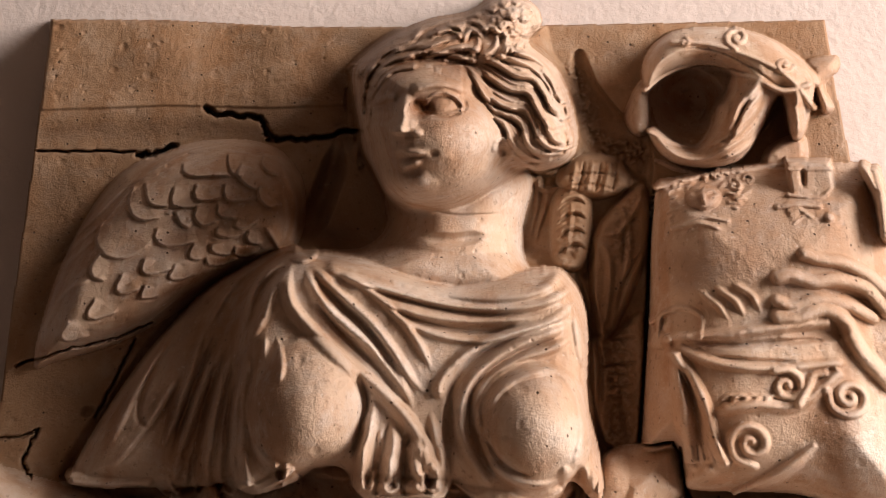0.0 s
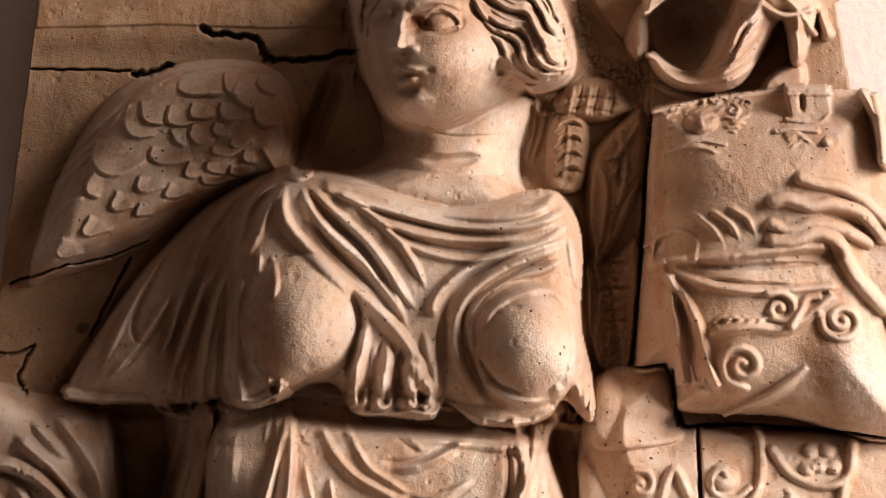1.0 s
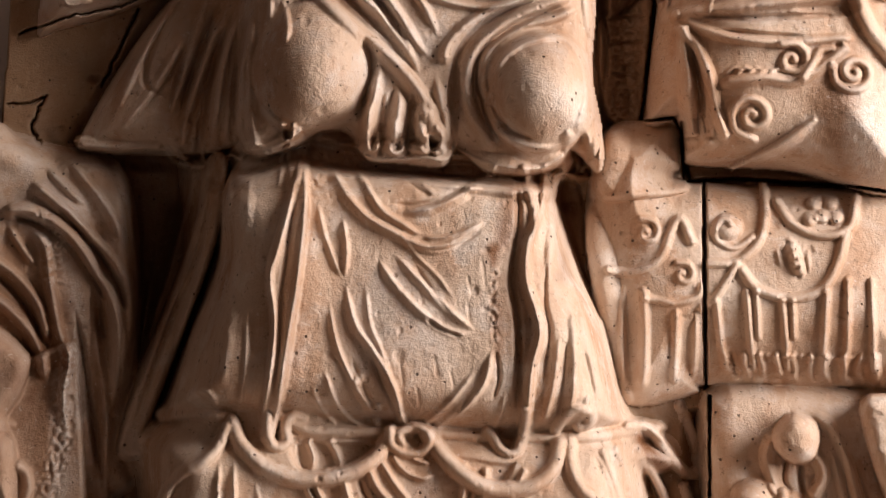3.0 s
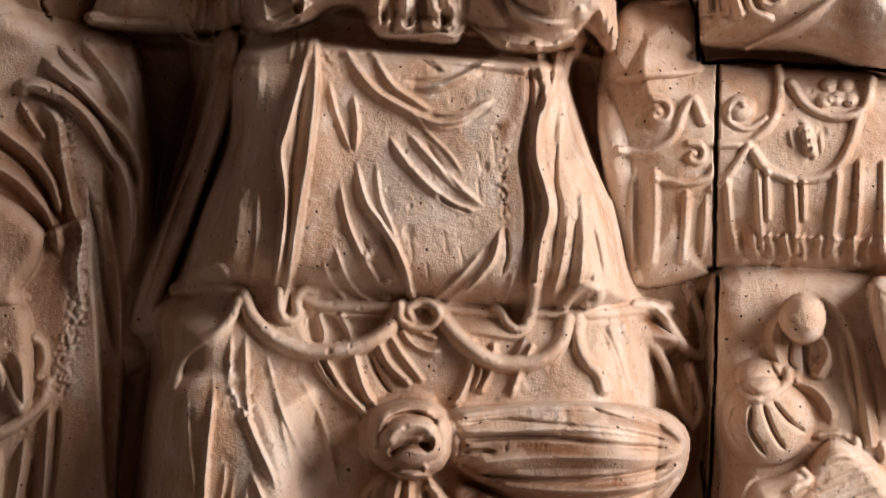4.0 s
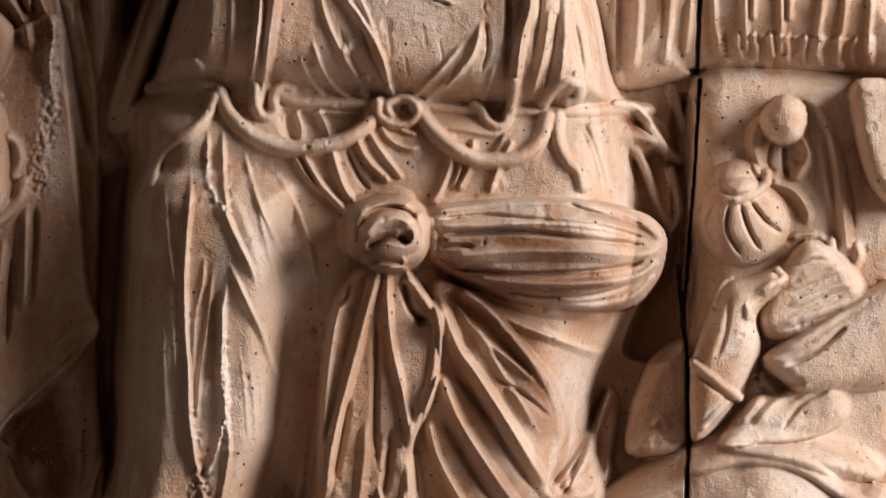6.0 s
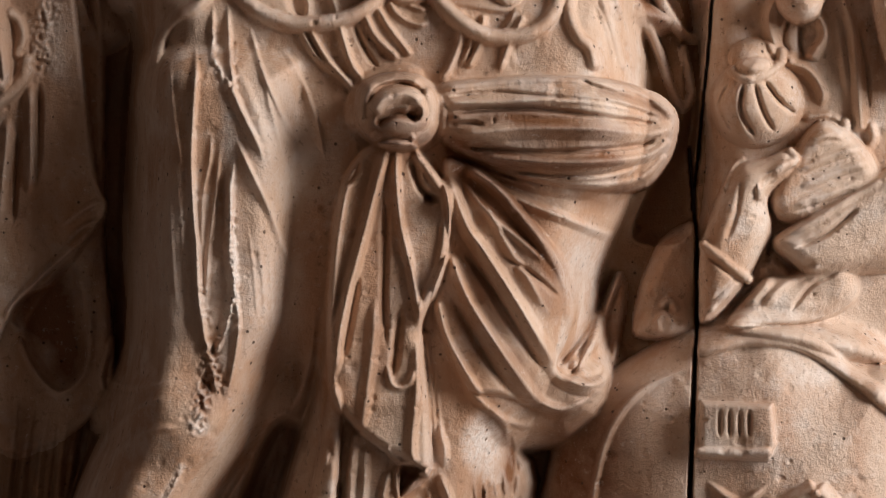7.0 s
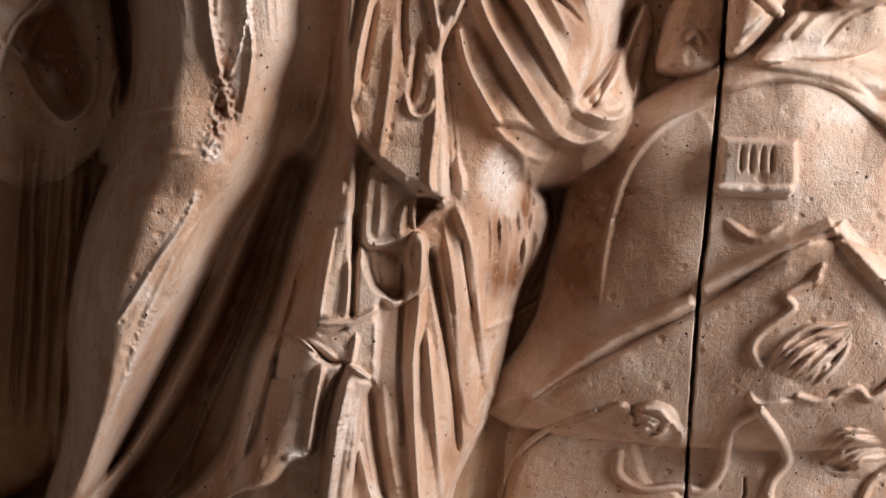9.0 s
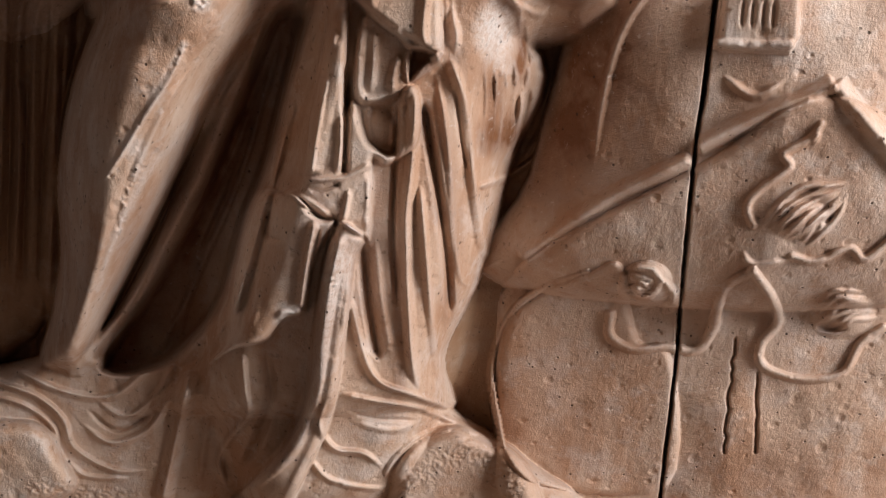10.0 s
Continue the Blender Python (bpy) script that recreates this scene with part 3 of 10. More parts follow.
ridge([(-0.064, 2.72), (-0.035, 2.728), (-0.005, 2.732), (0.029, 2.744)], 0.00296, 0.00296, -0.0074, full=0.2)
ridge([(0.041, 2.738), (0.053, 2.759), (0.066, 2.753), (0.064, 2.731), (0.05, 2.718)], 0.00592, 0.00592, 0.00888, full=0.5, ends=(0.1, 0.1))
ridge([(0.044, 2.729), (0.056, 2.75), (0.069, 2.744), (0.067, 2.722), (0.053, 2.709)], 0.00296, 0.00296, -0.0074, full=0.2)
ridge([(0.07, 2.753), (0.084, 2.764), (0.095, 2.749), (0.087, 2.726), (0.067, 2.714)], 0.00592, 0.00592, 0.00888, full=0.5, ends=(0.1, 0.1))
ridge([(0.073, 2.744), (0.087, 2.754), (0.098, 2.74), (0.09, 2.717), (0.07, 2.705)], 0.00296, 0.00296, -0.0074, full=0.2)
ridge([(0.087, 2.763), (0.104, 2.752), (0.107, 2.727), (0.093, 2.71)], 0.00592, 0.00592, 0.00888, full=0.5, ends=(0.1, 0.1))
ridge([(0.09, 2.754), (0.106, 2.743), (0.11, 2.718), (0.096, 2.701)], 0.00296, 0.00296, -0.0074, full=0.2)
ridge([(-0.024, 2.716), (-0.059, 2.712), (-0.083, 2.696), (-0.097, 2.668)], 0.00592, 0.00592, 0.00888, full=0.5, ends=(0.1, 0.1))
ridge([(-0.021, 2.707), (-0.056, 2.704), (-0.08, 2.687), (-0.094, 2.66)], 0.00296, 0.00296, -0.0074, full=0.2)
ridge([(-0.041, 2.735), (-0.075, 2.725), (-0.1, 2.697), (-0.109, 2.661), (-0.115, 2.619)], 0.00592, 0.00592, 0.00888, full=0.5, ends=(0.1, 0.1))
ridge([(-0.037, 2.726), (-0.071, 2.716), (-0.097, 2.688), (-0.106, 2.653), (-0.112, 2.611)], 0.00296, 0.00296, -0.0074, full=0.2)
ridge([(-0.022, 2.707), (-0.064, 2.701), (-0.087, 2.677), (-0.102, 2.646)], 0.00592, 0.00592, 0.00888, full=0.5, ends=(0.1, 0.1))
ridge([(-0.019, 2.698), (-0.061, 2.692), (-0.083, 2.668), (-0.098, 2.637)], 0.00296, 0.00296, -0.0074, full=0.2)
ridge([(-0.115, 2.65), (-0.119, 2.613), (-0.117, 2.585)], 0.00592, 0.00592, 0.00888, full=0.5, ends=(0.1, 0.1))
ridge([(-0.112, 2.642), (-0.116, 2.604), (-0.113, 2.576)], 0.00296, 0.00296, -0.0074, full=0.2)
ridge([(-0.106, 2.656), (-0.112, 2.614), (-0.11, 2.577)], 0.00592, 0.00592, 0.00888, full=0.5, ends=(0.1, 0.1))
ridge([(-0.103, 2.648), (-0.108, 2.606), (-0.107, 2.569)], 0.00296, 0.00296, -0.0074, full=0.2)
ridge([(-0.035, 2.744), (-0.018, 2.767), (0.018, 2.781), (0.054, 2.787), (0.074, 2.782)], 0.00592, 0.00592, 0.00888, full=0.5, ends=(0.1, 0.1))
ridge([(-0.032, 2.735), (-0.015, 2.758), (0.021, 2.772), (0.057, 2.778), (0.077, 2.773)], 0.00296, 0.00296, -0.0074, full=0.2)
ridge([(-0.012, 2.751), (0.018, 2.766), (0.05, 2.769)], 0.00592, 0.00592, 0.00888, full=0.5, ends=(0.1, 0.1))
ridge([(-0.009, 2.742), (0.021, 2.757), (0.053, 2.76)], 0.00296, 0.00296, -0.0074, full=0.2)
ridge([(-0.11, 2.582), (-0.118, 2.555), (-0.11, 2.532)], 0.00592, 0.00592, 0.00888, full=0.5, ends=(0.1, 0.1))
ridge([(-0.107, 2.573), (-0.115, 2.546), (-0.107, 2.524)], 0.00296, 0.00296, -0.0074, full=0.2)
coil((0.108, 2.788), 0.00962, 1.5, 0.00333, 0.00962, 145)
ball((0.108, 2.788), 0.00296, 0.00296, -0.00666)
coil((0.142, 2.782), 0.01036, 1.5, 0.00333, 0.00962, 72)
ball((0.142, 2.782), 0.00296, 0.00296, -0.00666)
coil((0.126, 2.759), 0.00962, 1.5, 0.00333, 0.00962, 306)
ball((0.126, 2.759), 0.00296, 0.00296, -0.00666)
coil((0.112, 2.742), 0.00814, 1.5, 0.00333, 0.00962, 201)
ball((0.112, 2.742), 0.00296, 0.00296, -0.00666)
coil((0.131, 2.729), 0.0074, 1.5, 0.00333, 0.00962, 2)
ball((0.131, 2.729), 0.00296, 0.00296, -0.00666)
coil((0.094, 2.775), 0.00666, 1.5, 0.00333, 0.00962, 40)
ball((0.094, 2.775), 0.00296, 0.00296, -0.00666)
coil((0.151, 2.759), 0.00666, 1.5, 0.00333, 0.00962, 156)
ball((0.151, 2.759), 0.00296, 0.00296, -0.00666)
ridge([(-0.093, 2.718), (-0.068, 2.736), (-0.038, 2.747), (-0.018, 2.763)], 0.00518, 0.00518, 0.00888, full=0.5, ends=(0.1, 0.1))
ridge([(-0.091, 2.71), (-0.065, 2.728), (-0.035, 2.739), (-0.016, 2.755)], 0.00296, 0.00296, -0.00814, full=0.2)
ridge([(-0.086, 2.706), (-0.059, 2.72), (-0.03, 2.723)], 0.00518, 0.00518, 0.00888, full=0.5, ends=(0.1, 0.1))
ridge([(-0.084, 2.698), (-0.057, 2.712), (-0.027, 2.715)], 0.00296, 0.00296, -0.00814, full=0.2)
ridge([(-0.103, 2.671), (-0.098, 2.637), (-0.103, 2.6)], 0.00518, 0.00518, 0.00888, full=0.5, ends=(0.1, 0.1))
ridge([(-0.101, 2.663), (-0.095, 2.629), (-0.101, 2.592)], 0.00296, 0.00296, -0.00814, full=0.2)
ridge([(-0.102, 2.685), (-0.108, 2.647), (-0.107, 2.609)], 0.00518, 0.00518, 0.00888, full=0.5, ends=(0.1, 0.1))
ridge([(-0.099, 2.677), (-0.106, 2.639), (-0.104, 2.602)], 0.00296, 0.00296, -0.00814, full=0.2)
ridge([(-0.122, 2.643), (-0.125, 2.61), (-0.12, 2.578)], 0.00518, 0.00518, 0.00888, full=0.5, ends=(0.1, 0.1))
ridge([(-0.12, 2.635), (-0.122, 2.603), (-0.117, 2.57)], 0.00296, 0.00296, -0.00814, full=0.2)
ridge([(-0.009, 2.725), (0.025, 2.72), (0.05, 2.712)], 0.00518, 0.00518, 0.00888, full=0.5, ends=(0.1, 0.1))
ridge([(-0.006, 2.717), (0.027, 2.712), (0.052, 2.704)], 0.00296, 0.00296, -0.00814, full=0.2)
ridge([(0.008, 2.713), (0.037, 2.713), (0.062, 2.706)], 0.00518, 0.00518, 0.00888, full=0.5, ends=(0.1, 0.1))
ridge([(0.01, 2.705), (0.039, 2.705), (0.064, 2.698)], 0.00296, 0.00296, -0.00814, full=0.2)
ridge([(0, 2.757), (0.026, 2.761), (0.038, 2.748)], 0.00518, 0.00518, 0.00888, full=0.5, ends=(0.1, 0.1))
ridge([(0.003, 2.749), (0.028, 2.753), (0.041, 2.74)], 0.00296, 0.00296, -0.00814, full=0.2)
ridge([(0.018, 2.773), (0.039, 2.762), (0.036, 2.744)], 0.00518, 0.00518, 0.00888, full=0.5, ends=(0.1, 0.1))
ridge([(0.02, 2.765), (0.041, 2.754), (0.038, 2.736)], 0.00296, 0.00296, -0.00814, full=0.2)
ridge([(0.052, 2.777), (0.069, 2.77), (0.075, 2.756)], 0.00518, 0.00518, 0.00888, full=0.5, ends=(0.1, 0.1))
ridge([(0.054, 2.769), (0.071, 2.762), (0.077, 2.748)], 0.00296, 0.00296, -0.00814, full=0.2)
ridge([(0.148, 2.666), (0.16, 2.646), (0.171, 2.622), (0.186, 2.607), (0.201, 2.616)], 0.00518, 0.00518, 0.00888, full=0.5, ends=(0.1, 0.02))
ridge([(0.145, 2.657), (0.156, 2.638), (0.167, 2.614), (0.182, 2.599), (0.197, 2.608)], 0.00296, 0.00296, -0.00814, full=0.2, ends=(0.1, 0.05))
ridge([(0.156, 2.691), (0.172, 2.666), (0.178, 2.642), (0.197, 2.632)], 0.00518, 0.00518, 0.00888, full=0.5, ends=(0.1, 0.02))
ridge([(0.153, 2.683), (0.168, 2.658), (0.175, 2.634), (0.193, 2.624)], 0.00296, 0.00296, -0.00814, full=0.2, ends=(0.1, 0.05))
ridge([(0.101, 2.729), (0.13, 2.718), (0.154, 2.707), (0.173, 2.681), (0.184, 2.652)], 0.00518, 0.00518, 0.00888, full=0.5, ends=(0.1, 0.02))
ridge([(0.097, 2.72), (0.126, 2.709), (0.15, 2.698), (0.17, 2.673), (0.18, 2.644)], 0.00296, 0.00296, -0.00814, full=0.2, ends=(0.1, 0.05))
ridge([(0.125, 2.734), (0.154, 2.719), (0.174, 2.699), (0.188, 2.669), (0.198, 2.635)], 0.00518, 0.00518, 0.00888, full=0.5, ends=(0.1, 0.02))
ridge([(0.122, 2.725), (0.15, 2.711), (0.17, 2.69), (0.184, 2.661), (0.195, 2.627)], 0.00296, 0.00296, -0.00814, full=0.2, ends=(0.1, 0.05))
ridge([(0.157, 2.611), (0.163, 2.583), (0.179, 2.568), (0.201, 2.571)], 0.00518, 0.00518, 0.00888, full=0.5, ends=(0.1, 0.02))
ridge([(0.153, 2.602), (0.16, 2.575), (0.175, 2.56), (0.198, 2.563)], 0.00296, 0.00296, -0.00814, full=0.2, ends=(0.1, 0.05))
ridge([(0.145, 2.583), (0.16, 2.562), (0.184, 2.56), (0.203, 2.565)], 0.00518, 0.00518, 0.00888, full=0.5, ends=(0.1, 0.02))
ridge([(0.142, 2.575), (0.157, 2.554), (0.181, 2.553), (0.2, 2.557)], 0.00296, 0.00296, -0.00814, full=0.2, ends=(0.1, 0.05))
ridge([(0.187, 2.636), (0.195, 2.603), (0.197, 2.571)], 0.00444, 0.00444, 0.00814, full=0.5, ends=(0.1, 0.1))
ridge([(0.181, 2.632), (0.189, 2.599), (0.191, 2.567)], 0.00296, 0.00296, -0.00814, full=0.2)
ridge([(0.177, 2.675), (0.189, 2.641), (0.193, 2.608)], 0.00444, 0.00444, 0.00814, full=0.5, ends=(0.1, 0.1))
ridge([(0.171, 2.67), (0.183, 2.636), (0.187, 2.603)], 0.00296, 0.00296, -0.00814, full=0.2)
ridge([(0.188, 2.594), (0.191, 2.567), (0.181, 2.549)], 0.00444, 0.00444, 0.00814, full=0.5, ends=(0.1, 0.1))
ridge([(0.182, 2.59), (0.185, 2.562), (0.175, 2.545)], 0.00296, 0.00296, -0.00814, full=0.2)
ridge([(0.155, 2.724), (0.17, 2.699), (0.181, 2.674)], 0.00444, 0.00444, 0.00814, full=0.5, ends=(0.1, 0.1))
ridge([(0.149, 2.719), (0.164, 2.694), (0.175, 2.67)], 0.00296, 0.00296, -0.00814, full=0.2)
ridge([(-0.12, 2.681), (-0.106, 2.707), (-0.085, 2.723)], 0.00444, 0.00444, 0.00814, full=0.5, ends=(0.1, 0.1))
ridge([(-0.126, 2.677), (-0.112, 2.703), (-0.091, 2.718)], 0.00296, 0.00296, -0.00814, full=0.2)
ridge([(-0.125, 2.624), (-0.127, 2.662), (-0.118, 2.676)], 0.00444, 0.00444, 0.00814, full=0.5, ends=(0.1, 0.1))
ridge([(-0.131, 2.62), (-0.133, 2.658), (-0.124, 2.672)], 0.00296, 0.00296, -0.00814, full=0.2)
ridge([(-0.068, 2.741), (-0.042, 2.757), (-0.016, 2.771)], 0.00444, 0.00444, 0.00814, full=0.5, ends=(0.1, 0.1))
ridge([(-0.074, 2.737), (-0.048, 2.752), (-0.022, 2.767)], 0.00296, 0.00296, -0.00814, full=0.2)
ridge([(-0.008, 2.777), (0.027, 2.791), (0.061, 2.795)], 0.00444, 0.00444, 0.00814, full=0.5, ends=(0.1, 0.1))
ridge([(-0.014, 2.772), (0.021, 2.786), (0.055, 2.79)], 0.00296, 0.00296, -0.00814, full=0.2)
ridge([(-0.059, 2.75), (-0.033, 2.764), (-0.008, 2.777)], 0.00444, 0.00444, 0.00814, full=0.5, ends=(0.1, 0.1))
ridge([(-0.065, 2.745), (-0.039, 2.76), (-0.014, 2.772)], 0.00296, 0.00296, -0.00814, full=0.2)
ball((0.088, 2.795), 0.00888, 0.00814, 0.0074, power=0.6)
ridge([(0.079, 2.792), (0.088, 2.784), (0.098, 2.791)], 0.00296, 0.00296, -0.0074, full=0.2, ends=(0.05, 0.05))
ball((0.09, 2.796), 0.00296, 0.00296, -0.00518)
ball((0.107, 2.804), 0.00888, 0.00814, 0.0074, power=0.6)
ridge([(0.097, 2.801), (0.106, 2.793), (0.116, 2.8)], 0.00296, 0.00296, -0.0074, full=0.2, ends=(0.05, 0.05))
ball((0.108, 2.805), 0.00296, 0.00296, -0.00518)
ball((0.126, 2.807), 0.00888, 0.00814, 0.0074, power=0.6)
ridge([(0.116, 2.804), (0.125, 2.796), (0.135, 2.803)], 0.00296, 0.00296, -0.0074, full=0.2, ends=(0.05, 0.05))
ball((0.127, 2.808), 0.00296, 0.00296, -0.00518)
ball((0.146, 2.798), 0.00888, 0.00814, 0.0074, power=0.6)
ridge([(0.137, 2.794), (0.146, 2.787), (0.156, 2.793)], 0.00296, 0.00296, -0.0074, full=0.2, ends=(0.05, 0.05))
ball((0.148, 2.799), 0.00296, 0.00296, -0.00518)
ball((0.158, 2.781), 0.00888, 0.00814, 0.0074, power=0.6)
ridge([(0.149, 2.778), (0.158, 2.77), (0.167, 2.777)], 0.00296, 0.00296, -0.0074, full=0.2, ends=(0.05, 0.05))
ball((0.16, 2.782), 0.00296, 0.00296, -0.00518)
ball((0.155, 2.759), 0.00888, 0.00814, 0.0074, power=0.6)
ridge([(0.145, 2.756), (0.154, 2.749), (0.164, 2.755)], 0.00296, 0.00296, -0.0074, full=0.2, ends=(0.05, 0.05))
ball((0.156, 2.76), 0.00296, 0.00296, -0.00518)
ball((0.139, 2.746), 0.00888, 0.00814, 0.0074, power=0.6)
ridge([(0.13, 2.743), (0.139, 2.736), (0.148, 2.742)], 0.00296, 0.00296, -0.0074, full=0.2, ends=(0.05, 0.05))
ball((0.141, 2.747), 0.00296, 0.00296, -0.00518)
ball((0.12, 2.752), 0.00888, 0.00814, 0.0074, power=0.6)
ridge([(0.111, 2.748), (0.12, 2.741), (0.129, 2.747)], 0.00296, 0.00296, -0.0074, full=0.2, ends=(0.05, 0.05))
ball((0.122, 2.752), 0.00296, 0.00296, -0.00518)
ball((0.102, 2.766), 0.00888, 0.00814, 0.0074, power=0.6)
ridge([(0.093, 2.763), (0.102, 2.756), (0.112, 2.762)], 0.00296, 0.00296, -0.0074, full=0.2, ends=(0.05, 0.05))
ball((0.104, 2.767), 0.00296, 0.00296, -0.00518)
ball((0.118, 2.781), 0.00888, 0.00814, 0.0074, power=0.6)
ridge([(0.109, 2.778), (0.118, 2.771), (0.128, 2.777)], 0.00296, 0.00296, -0.0074, full=0.2, ends=(0.05, 0.05))
ball((0.12, 2.782), 0.00296, 0.00296, -0.00518)
ball((0.137, 2.774), 0.00888, 0.00814, 0.0074, power=0.6)
ridge([(0.127, 2.771), (0.136, 2.764), (0.146, 2.77)], 0.00296, 0.00296, -0.0074, full=0.2, ends=(0.05, 0.05))
ball((0.138, 2.775), 0.00296, 0.00296, -0.00518)
ball((0.124, 2.732), 0.00888, 0.00814, 0.0074, power=0.6)
ridge([(0.115, 2.728), (0.124, 2.721), (0.133, 2.727)], 0.00296, 0.00296, -0.0074, full=0.2, ends=(0.05, 0.05))
ball((0.126, 2.732), 0.00296, 0.00296, -0.00518)
ball((0.109, 2.723), 0.00888, 0.00814, 0.0074, power=0.6)
ridge([(0.1, 2.719), (0.108, 2.712), (0.118, 2.718)], 0.00296, 0.00296, -0.0074, full=0.2, ends=(0.05, 0.05))
ball((0.111, 2.724), 0.00296, 0.00296, -0.00518)
ball((-0.117, 2.698), 0.0148, 0.01332, 0.01184)
coil((-0.117, 2.698), 0.01036, 1.5, 0.00333, 0.00888, 40)
roughen([(0.115, 2.771), (0.124, 2.775)], 0.01036, 0.00163)
roughen([(0.099, 2.792), (0.138, 2.794)], 0.01036, 0.00163)
roughen([(0.144, 2.744), (0.131, 2.745)], 0.01036, 0.00163)
roughen([(-0.022, 2.714), (-0.009, 2.702), (0.007, 2.695)], 0.00592, 0.00163)
ease([(-0.081, 2.59), (-0.044, 2.594), (0.013, 2.576), (0.018, 2.499), (-0.03, 2.483), (-0.07, 2.503)], 4)
ease([(-0.11, 2.671), (-0.026, 2.686), (0.056, 2.662), (0.063, 2.615), (-0.028, 2.605), (-0.102, 2.609)], 1)
# shoulder strands and the neck
sheaf([(0.135, 2.511), (0.125, 2.468), (0.114, 2.417)], [(0.172, 2.53), (0.144, 2.458), (0.132, 2.39)], 3, 0.0044, 0.008, 0.003)
fold([(-0.031, 2.428), (0.016, 2.422), (0.071, 2.427)], 0.0118, -0.008)
fold([(-0.03, 2.481), (0.017, 2.46), (0.096, 2.457)], 0.003, -0.006)
fold([(0.081, 2.461), (0.102, 2.481), (0.118, 2.488)], 0.0022, -0.005)
streak([(-0.016, 2.385), (0.015, 2.375), (0.046, 2.383), (0.061, 2.373)], 0.0296, 0.55, pale=True)
streak([(0.083, 2.5), (0.098, 2.485), (0.116, 2.452), (0.117, 2.408)], 0.0333, 0.7, pale=True)
# wing: rows of rounded feathers
step([(-0.368, 2.558), (-0.367, 2.544), (-0.351, 2.536), (-0.322, 2.536), (-0.297, 2.534)], 0.0222, 0.00481, ends=(0.05, 0.15))
ridge([(-0.368, 2.558), (-0.367, 2.544), (-0.351, 2.536), (-0.322, 2.536), (-0.297, 2.534)], 0.00222, 0.0037, 0.00259, ends=(0.05, 0.1))
ridge([(-0.371, 2.556), (-0.371, 2.542), (-0.354, 2.534), (-0.325, 2.533), (-0.3, 2.531)], 0.00296, 0.00296, -0.0037, full=0.2, ends=(0.05, 0.2))
step([(-0.303, 2.569), (-0.302, 2.55), (-0.293, 2.536), (-0.279, 2.533)], 0.0222, 0.00481, ends=(0.05, 0.15))
ridge([(-0.303, 2.569), (-0.302, 2.55), (-0.293, 2.536), (-0.279, 2.533)], 0.00222, 0.0037, 0.00259, ends=(0.05, 0.1))
ridge([(-0.306, 2.566), (-0.305, 2.548), (-0.296, 2.534), (-0.282, 2.53)], 0.00296, 0.00296, -0.0037, full=0.2, ends=(0.05, 0.2))
step([(-0.282, 2.554), (-0.289, 2.541), (-0.285, 2.53), (-0.272, 2.517), (-0.256, 2.51)], 0.0222, 0.00481, ends=(0.05, 0.15))
ridge([(-0.282, 2.554), (-0.289, 2.541), (-0.285, 2.53), (-0.272, 2.517), (-0.256, 2.51)], 0.00222, 0.0037, 0.00259, ends=(0.05, 0.1))
ridge([(-0.285, 2.551), (-0.293, 2.538), (-0.288, 2.527), (-0.275, 2.515), (-0.259, 2.508)], 0.00296, 0.00296, -0.0037, full=0.2, ends=(0.05, 0.2))
step([(-0.256, 2.517), (-0.257, 2.503), (-0.251, 2.49), (-0.239, 2.483), (-0.221, 2.486)], 0.0222, 0.00481, ends=(0.05, 0.15))
ridge([(-0.256, 2.517), (-0.257, 2.503), (-0.251, 2.49), (-0.239, 2.483), (-0.221, 2.486)], 0.00222, 0.0037, 0.00259, ends=(0.05, 0.1))
ridge([(-0.259, 2.514), (-0.26, 2.501), (-0.254, 2.487), (-0.242, 2.48), (-0.224, 2.483)], 0.00296, 0.00296, -0.0037, full=0.2, ends=(0.05, 0.2))
step([(-0.305, 2.523), (-0.307, 2.51), (-0.3, 2.496), (-0.279, 2.495), (-0.259, 2.496)], 0.0222, 0.00481, ends=(0.05, 0.15))
ridge([(-0.305, 2.523), (-0.307, 2.51), (-0.3, 2.496), (-0.279, 2.495), (-0.259, 2.496)], 0.00222, 0.0037, 0.00259, ends=(0.05, 0.1))
ridge([(-0.308, 2.521), (-0.31, 2.508), (-0.303, 2.494), (-0.283, 2.493), (-0.262, 2.494)], 0.00296, 0.00296, -0.0037, full=0.2, ends=(0.05, 0.2))
step([(-0.346, 2.525), (-0.349, 2.512), (-0.345, 2.5), (-0.324, 2.498), (-0.308, 2.503)], 0.0222, 0.00481, ends=(0.05, 0.15))
ridge([(-0.346, 2.525), (-0.349, 2.512), (-0.345, 2.5), (-0.324, 2.498), (-0.308, 2.503)], 0.00222, 0.0037, 0.00259, ends=(0.05, 0.1))
ridge([(-0.349, 2.523), (-0.352, 2.51), (-0.348, 2.498), (-0.327, 2.495), (-0.311, 2.5)], 0.00296, 0.00296, -0.0037, full=0.2, ends=(0.05, 0.2))
step([(-0.378, 2.522), (-0.381, 2.505), (-0.377, 2.491), (-0.352, 2.488), (-0.328, 2.496)], 0.0222, 0.00481, ends=(0.05, 0.15))
ridge([(-0.378, 2.522), (-0.381, 2.505), (-0.377, 2.491), (-0.352, 2.488), (-0.328, 2.496)], 0.00222, 0.0037, 0.00259, ends=(0.05, 0.1))
ridge([(-0.382, 2.52), (-0.385, 2.502), (-0.38, 2.489), (-0.355, 2.486), (-0.331, 2.493)], 0.00296, 0.00296, -0.0037, full=0.2, ends=(0.05, 0.2))
step([(-0.421, 2.529), (-0.418, 2.507), (-0.408, 2.494), (-0.383, 2.49)], 0.0222, 0.00481, ends=(0.05, 0.15))
